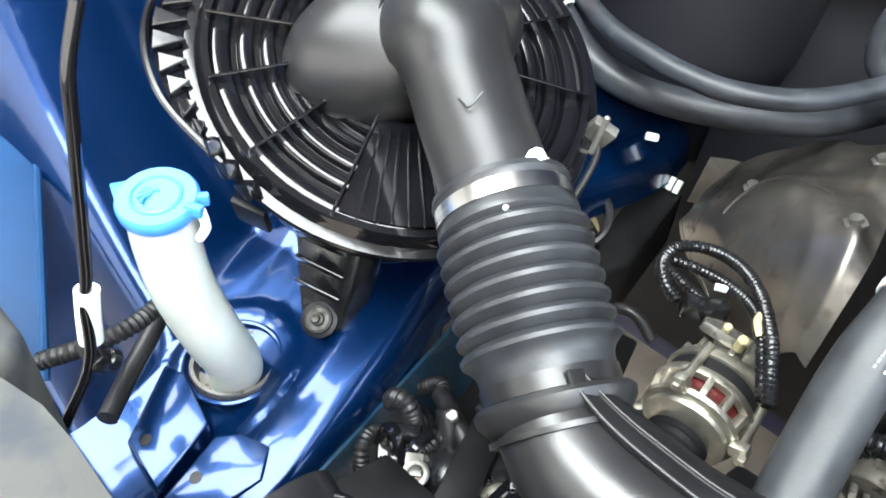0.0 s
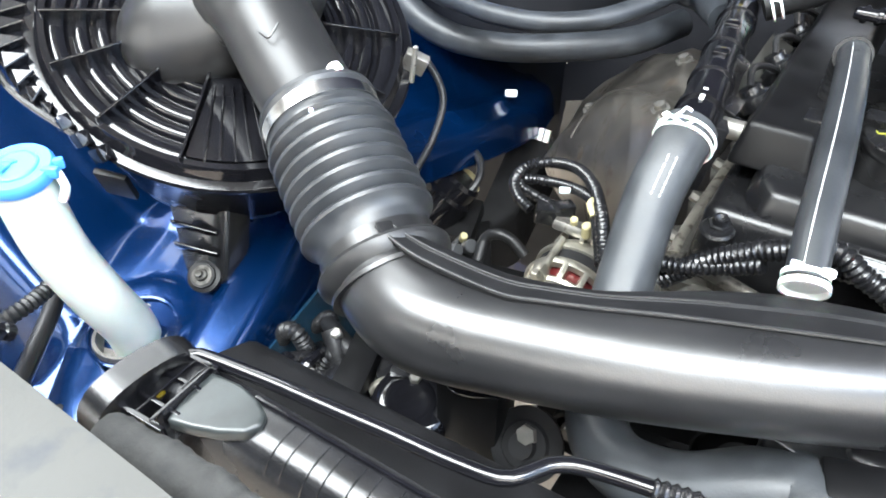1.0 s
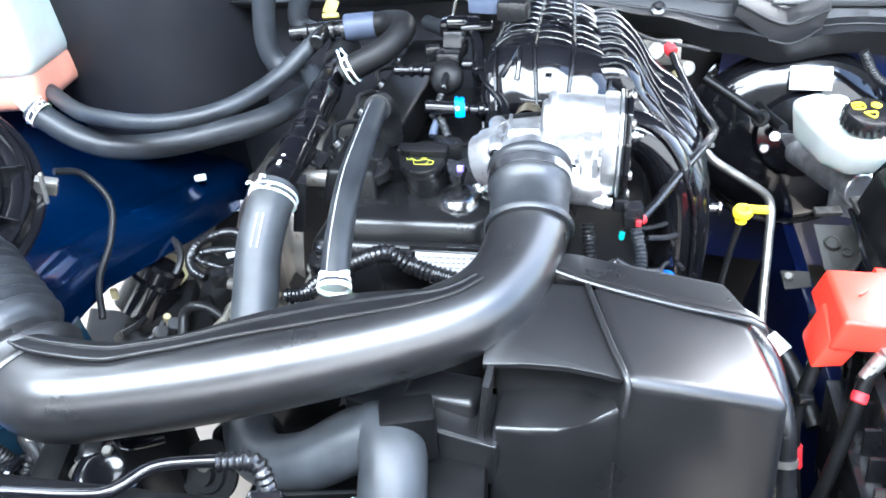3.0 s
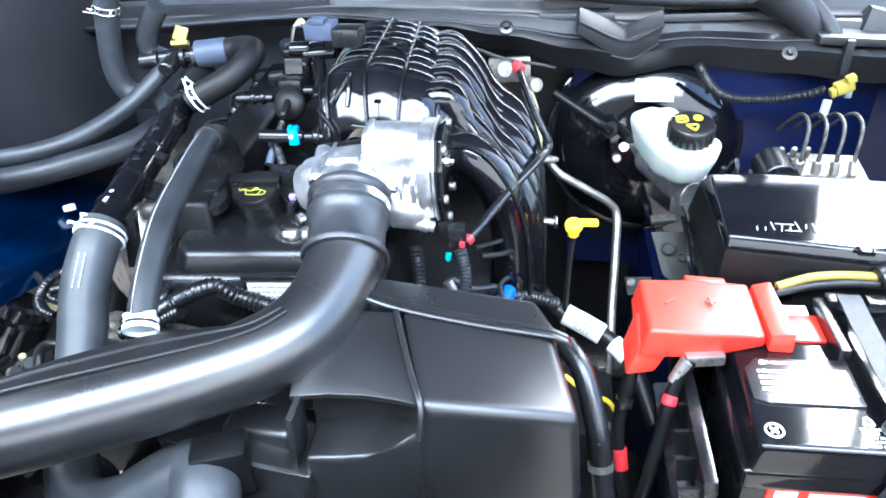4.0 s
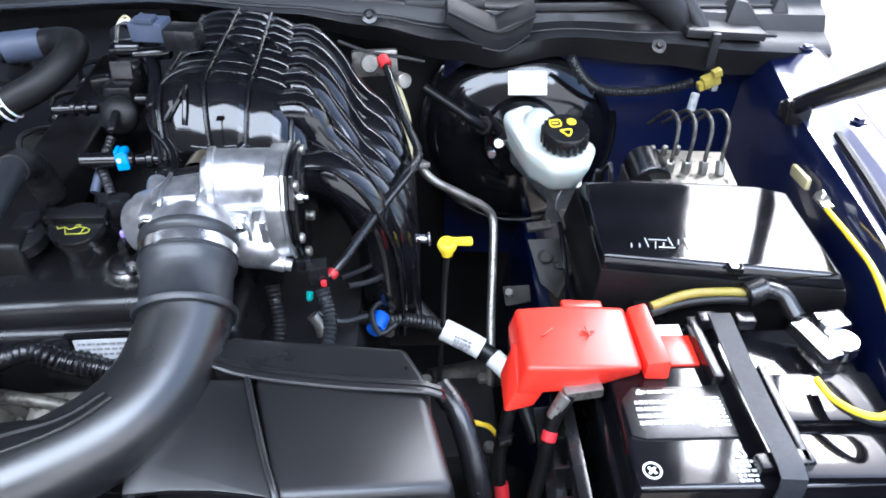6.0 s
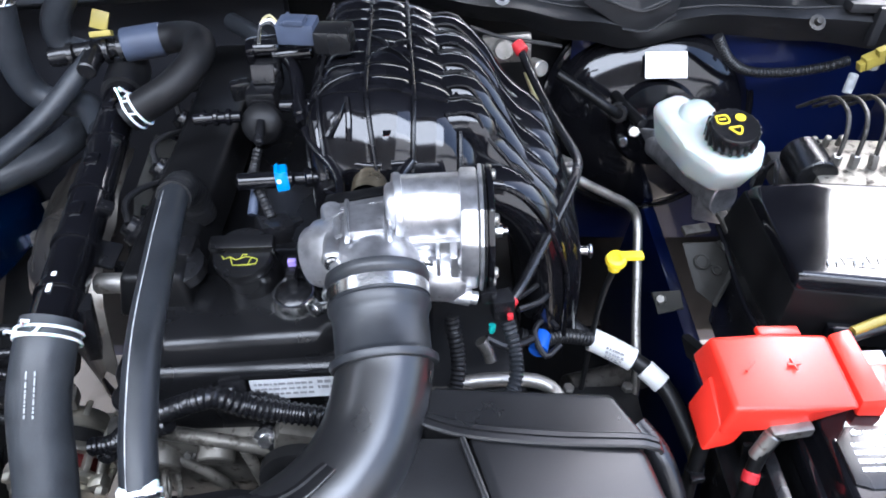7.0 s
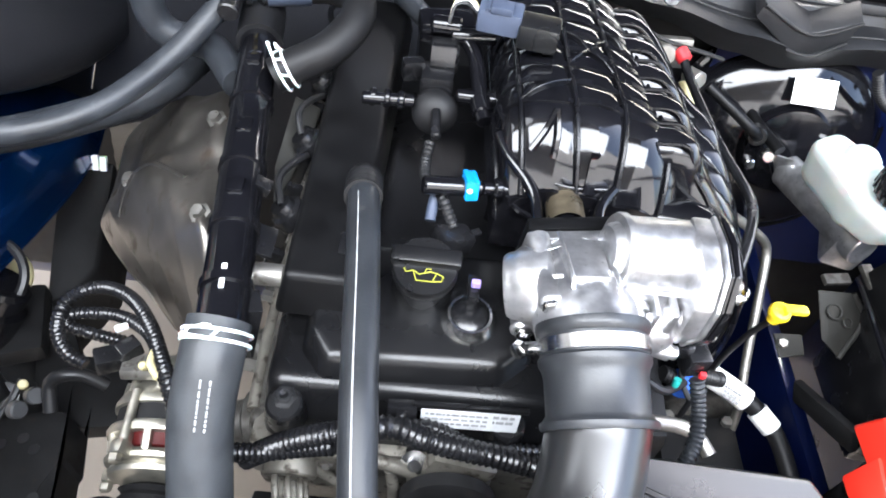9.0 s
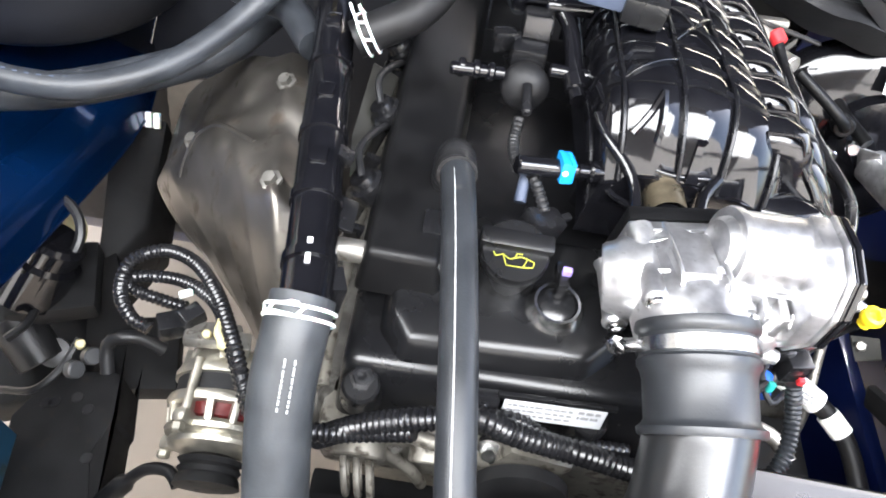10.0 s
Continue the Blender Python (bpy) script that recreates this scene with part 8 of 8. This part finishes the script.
part("skirt", hull([(0.545, 0.47, 1.04), (0.575, 0.47, 1.04), (0.578, 0.433, 1.03), (0.546, 0.428, 1.03)], [(0.535, 0.468, 1.000), (0.562, 0.468, 1.002), (0.562, 0.426, 1.002), (0.534, 0.420, 1.002)], 0.004), RED, rc)
part("flap", hull([(0.657, 0.504, 1.049), (0.676, 0.508, 1.051), (0.684, 0.440, 1.043), (0.662, 0.440, 1.041)], [(0.657, 0.506, 1.026), (0.676, 0.508, 1.026), (0.684, 0.437, 1.022), (0.662, 0.438, 1.022)], 0.003), RED, rc)
part("plus_sign", join(box((0.612, 0.468, 1.0557), (0.012, 0.0022, 0.0016), (0, 8, 8), 0.0005), box((0.612, 0.468, 1.0557), (0.0022, 0.012, 0.0016), (0, 9, 8), 0.0005)), RED, rc, "raised plus sign")
part("minus_mark", box((0.575, 0.466, 1.0574), (0.0022, 0.014, 0.0016), (0, 9, -45), 0.0005), RED, rc)
part("back_tab", box((0.615, 0.509, 1.047), (0.040, 0.010, 0.006), (0, 8, 5), 0.002), RED, rc)
pc = thing("positive_cable", (0.59, 0.43, 0.95), "black battery cables with red tape below the cover", "cable")
part("lug", join(box((0.604, 0.428, 1.022), (0.036, 0.014, 0.012), (0, 0, 8), 0.003), rod((0.59, 0.424, 1.022), (0.578, 0.415, 1.00), 0.0070)), DULL, pc)
part("cable", sweep([(0.592, 0.424, 1.022), (0.578, 0.412, 0.998), (0.568, 0.39, 0.96), (0.552, 0.36, 0.90), (0.53, 0.34, 0.83)], 0.0062, 14), COAL, pc)
part("tape", rod((0.576, 0.408, 0.992), (0.573, 0.402, 0.984), 0.0070), TAPE, pc, "red tape ring")
part("cable", sweep([(0.548, 0.445, 1.005), (0.540, 0.43, 0.98), (0.532, 0.41, 0.94), (0.536, 0.39, 0.90), (0.545, 0.37, 0.85)], 0.0066, 14), COAL, pc)
part("tie", join(band((0.538, 0.424, 0.966), (0.3, 0.6, 1), 0.0068, 0.004, 0.0015), box((0.537, 0.414, 0.968), (0.012, 0.006, 0.008), (0, 0, 10), 0.001)), BLACK, pc)
part("red_sleeve", sweep([(0.5342, 0.400, 0.922), (0.5352, 0.395, 0.912), (0.5365, 0.391, 0.903)], 0.0073, 14), TAPE, pc, "red cable sleeve")
nt = thing("negative_terminal", (0.81, 0.47, 1.02), "bolted battery clamp with a tan and grey cable", "battery clamp")
part("elbow", join(rod((0.775, 0.515, 1.050), (0.795, 0.520, 1.055), 0.012), sweep([(0.79, 0.518, 1.055), (0.806, 0.510, 1.056), (0.815, 0.490, 1.045)], 0.009, 12)), BLACK, nt)
part("clamp", join(box((0.822, 0.462, 1.040), (0.020, 0.05, 0.014), (0, 0, 18), 0.003), rod((0.852, 0.465, 1.022), (0.852, 0.465, 1.04), 0.014), box((0.850, 0.488, 1.040), (0.028, 0.022, 0.008), (0, 0, 10), 0.002), rod((0.838, 0.478, 1.03), (0.838, 0.478, 1.052), 0.007, 6)), STEEL, nt)
part("tan_cable", sweep([(0.685, 0.513, 1.040), (0.72, 0.522, 1.046), (0.755, 0.522, 1.049), (0.78, 0.517, 1.051)], 0.0045, 12), OCHRE, nt, "yellow-tan cable")
part("grey_cable", sweep([(0.684, 0.511, 1.034), (0.72, 0.519, 1.038), (0.755, 0.519, 1.042), (0.78, 0.514, 1.045)], 0.005, 12), SOOT, nt)
LOOP = [(0.801, 0.415, 1.045), (0.801, 0.392, 1.050), (0.811, 0.373, 1.055), (0.824, 0.364, 1.060), (0.837, 0.370, 1.065), (0.849, 0.389, 1.070), (0.858, 0.414, 1.078), (0.865, 0.447, 1.088), (0.872, 0.494, 1.096), (0.878, 0.540, 1.092), (0.888, 0.610, 1.080)]
part("yellow_cable", sweep(LOOP, 0.0030, 12), YELLOW, nt, "yellow earth cable")
part("grey_cable", sweep([(a + 0.0035, b - 0.0035, c - 0.003) for a, b, c in LOOP[:-2]], 0.0032, 12), RUBBER, nt, "grey earth cable")
part("earth_lug", join(box((0.892, 0.626, 1.078), (0.012, 0.022, 0.004), (0, 0, 5), 0.001), rod((0.898, 0.632, 1.074), (0.888, 0.632, 1.084), 0.007, 6)), BRASS, nt)
whole("earth_tag", box((0.890, 0.560, 0.995), (0.008, 0.022, 0.044), (0, 6, 6), 0.002), CREAM, "cream plastic tag on the inner fender", "tag")
whole("fender_tag", box((0.906, 0.701, 1.060), (0.006, 0.047, 0.014), (-10, 0, -6), 0.002), CREAM, "cream sticker strip on the blue fender", "sticker")

# hose and yellow wire between resonator and battery
vac = thing("vacuum_hose", (0.52, 0.31, 0.86), "black bent hose behind the resonator box with a white end", "hose")
part("hose", sweep([(0.478, 0.43, 1.03), (0.494, 0.405, 1.02), (0.507, 0.37, 0.985), (0.513, 0.345, 0.94), (0.517, 0.325, 0.90), (0.52, 0.31, 0.86)], 0.0105, 18), BLACK, vac)
part("hose_end", sweep([(0.516, 0.322, 0.905), (0.52, 0.312, 0.87)], 0.0135, 18), WHITE, vac, "white plastic hose end")
part("clamp", band((0.511, 0.352, 0.955), (0.1, -0.45, -0.9), 0.0106, 0.006, 0.001), DULL, vac)
whole("yellow_wire", sweep([(0.483, 0.496, 0.920), (0.508, 0.482, 0.910), (0.530, 0.480, 0.900), (0.540, 0.483, 0.880)], 0.0028, 8), YELLOW, "thin yellow wire behind the resonator", "wire")
sg = thing("steering_gear", (0.52, 0.52, 0.70), "dark steering gear and brackets low in the bay", "steering gear")
part("cylinder", rod((0.54, 0.52, 0.74), (0.54, 0.40, 0.72), 0.045), DARK, sg)
part("gear_case", box((0.50, 0.55, 0.78), (0.10, 0.12, 0.10), bev=0.015), DARK, sg)
part("input_shaft", rod((0.47, 0.62, 0.80), (0.58, 0.66, 0.78), 0.02), CASTDARK, sg)
for x, y in ((0.465, 0.50), (0.535, 0.50), (0.465, 0.60), (0.535, 0.60)):
    part("case_bolt", rod((x, y, 0.829), (x, y, 0.838), 0.007, 6), DULL, sg)
whole("inner_wall_blue", box((0.615, 0.70, 0.70), (0.02, 0.5, 0.26), (0, 8, 0), 0.004), NAVY, "blue frame panel in a darker tone below the fuse box", "car body", kind="structure")
whole("under_tray", box((0.42, 0.55, 0.45), (0.62, 0.9, 0.02), bev=0.004), DARK, "dark tray under the engine bay", "under tray", kind="structure")
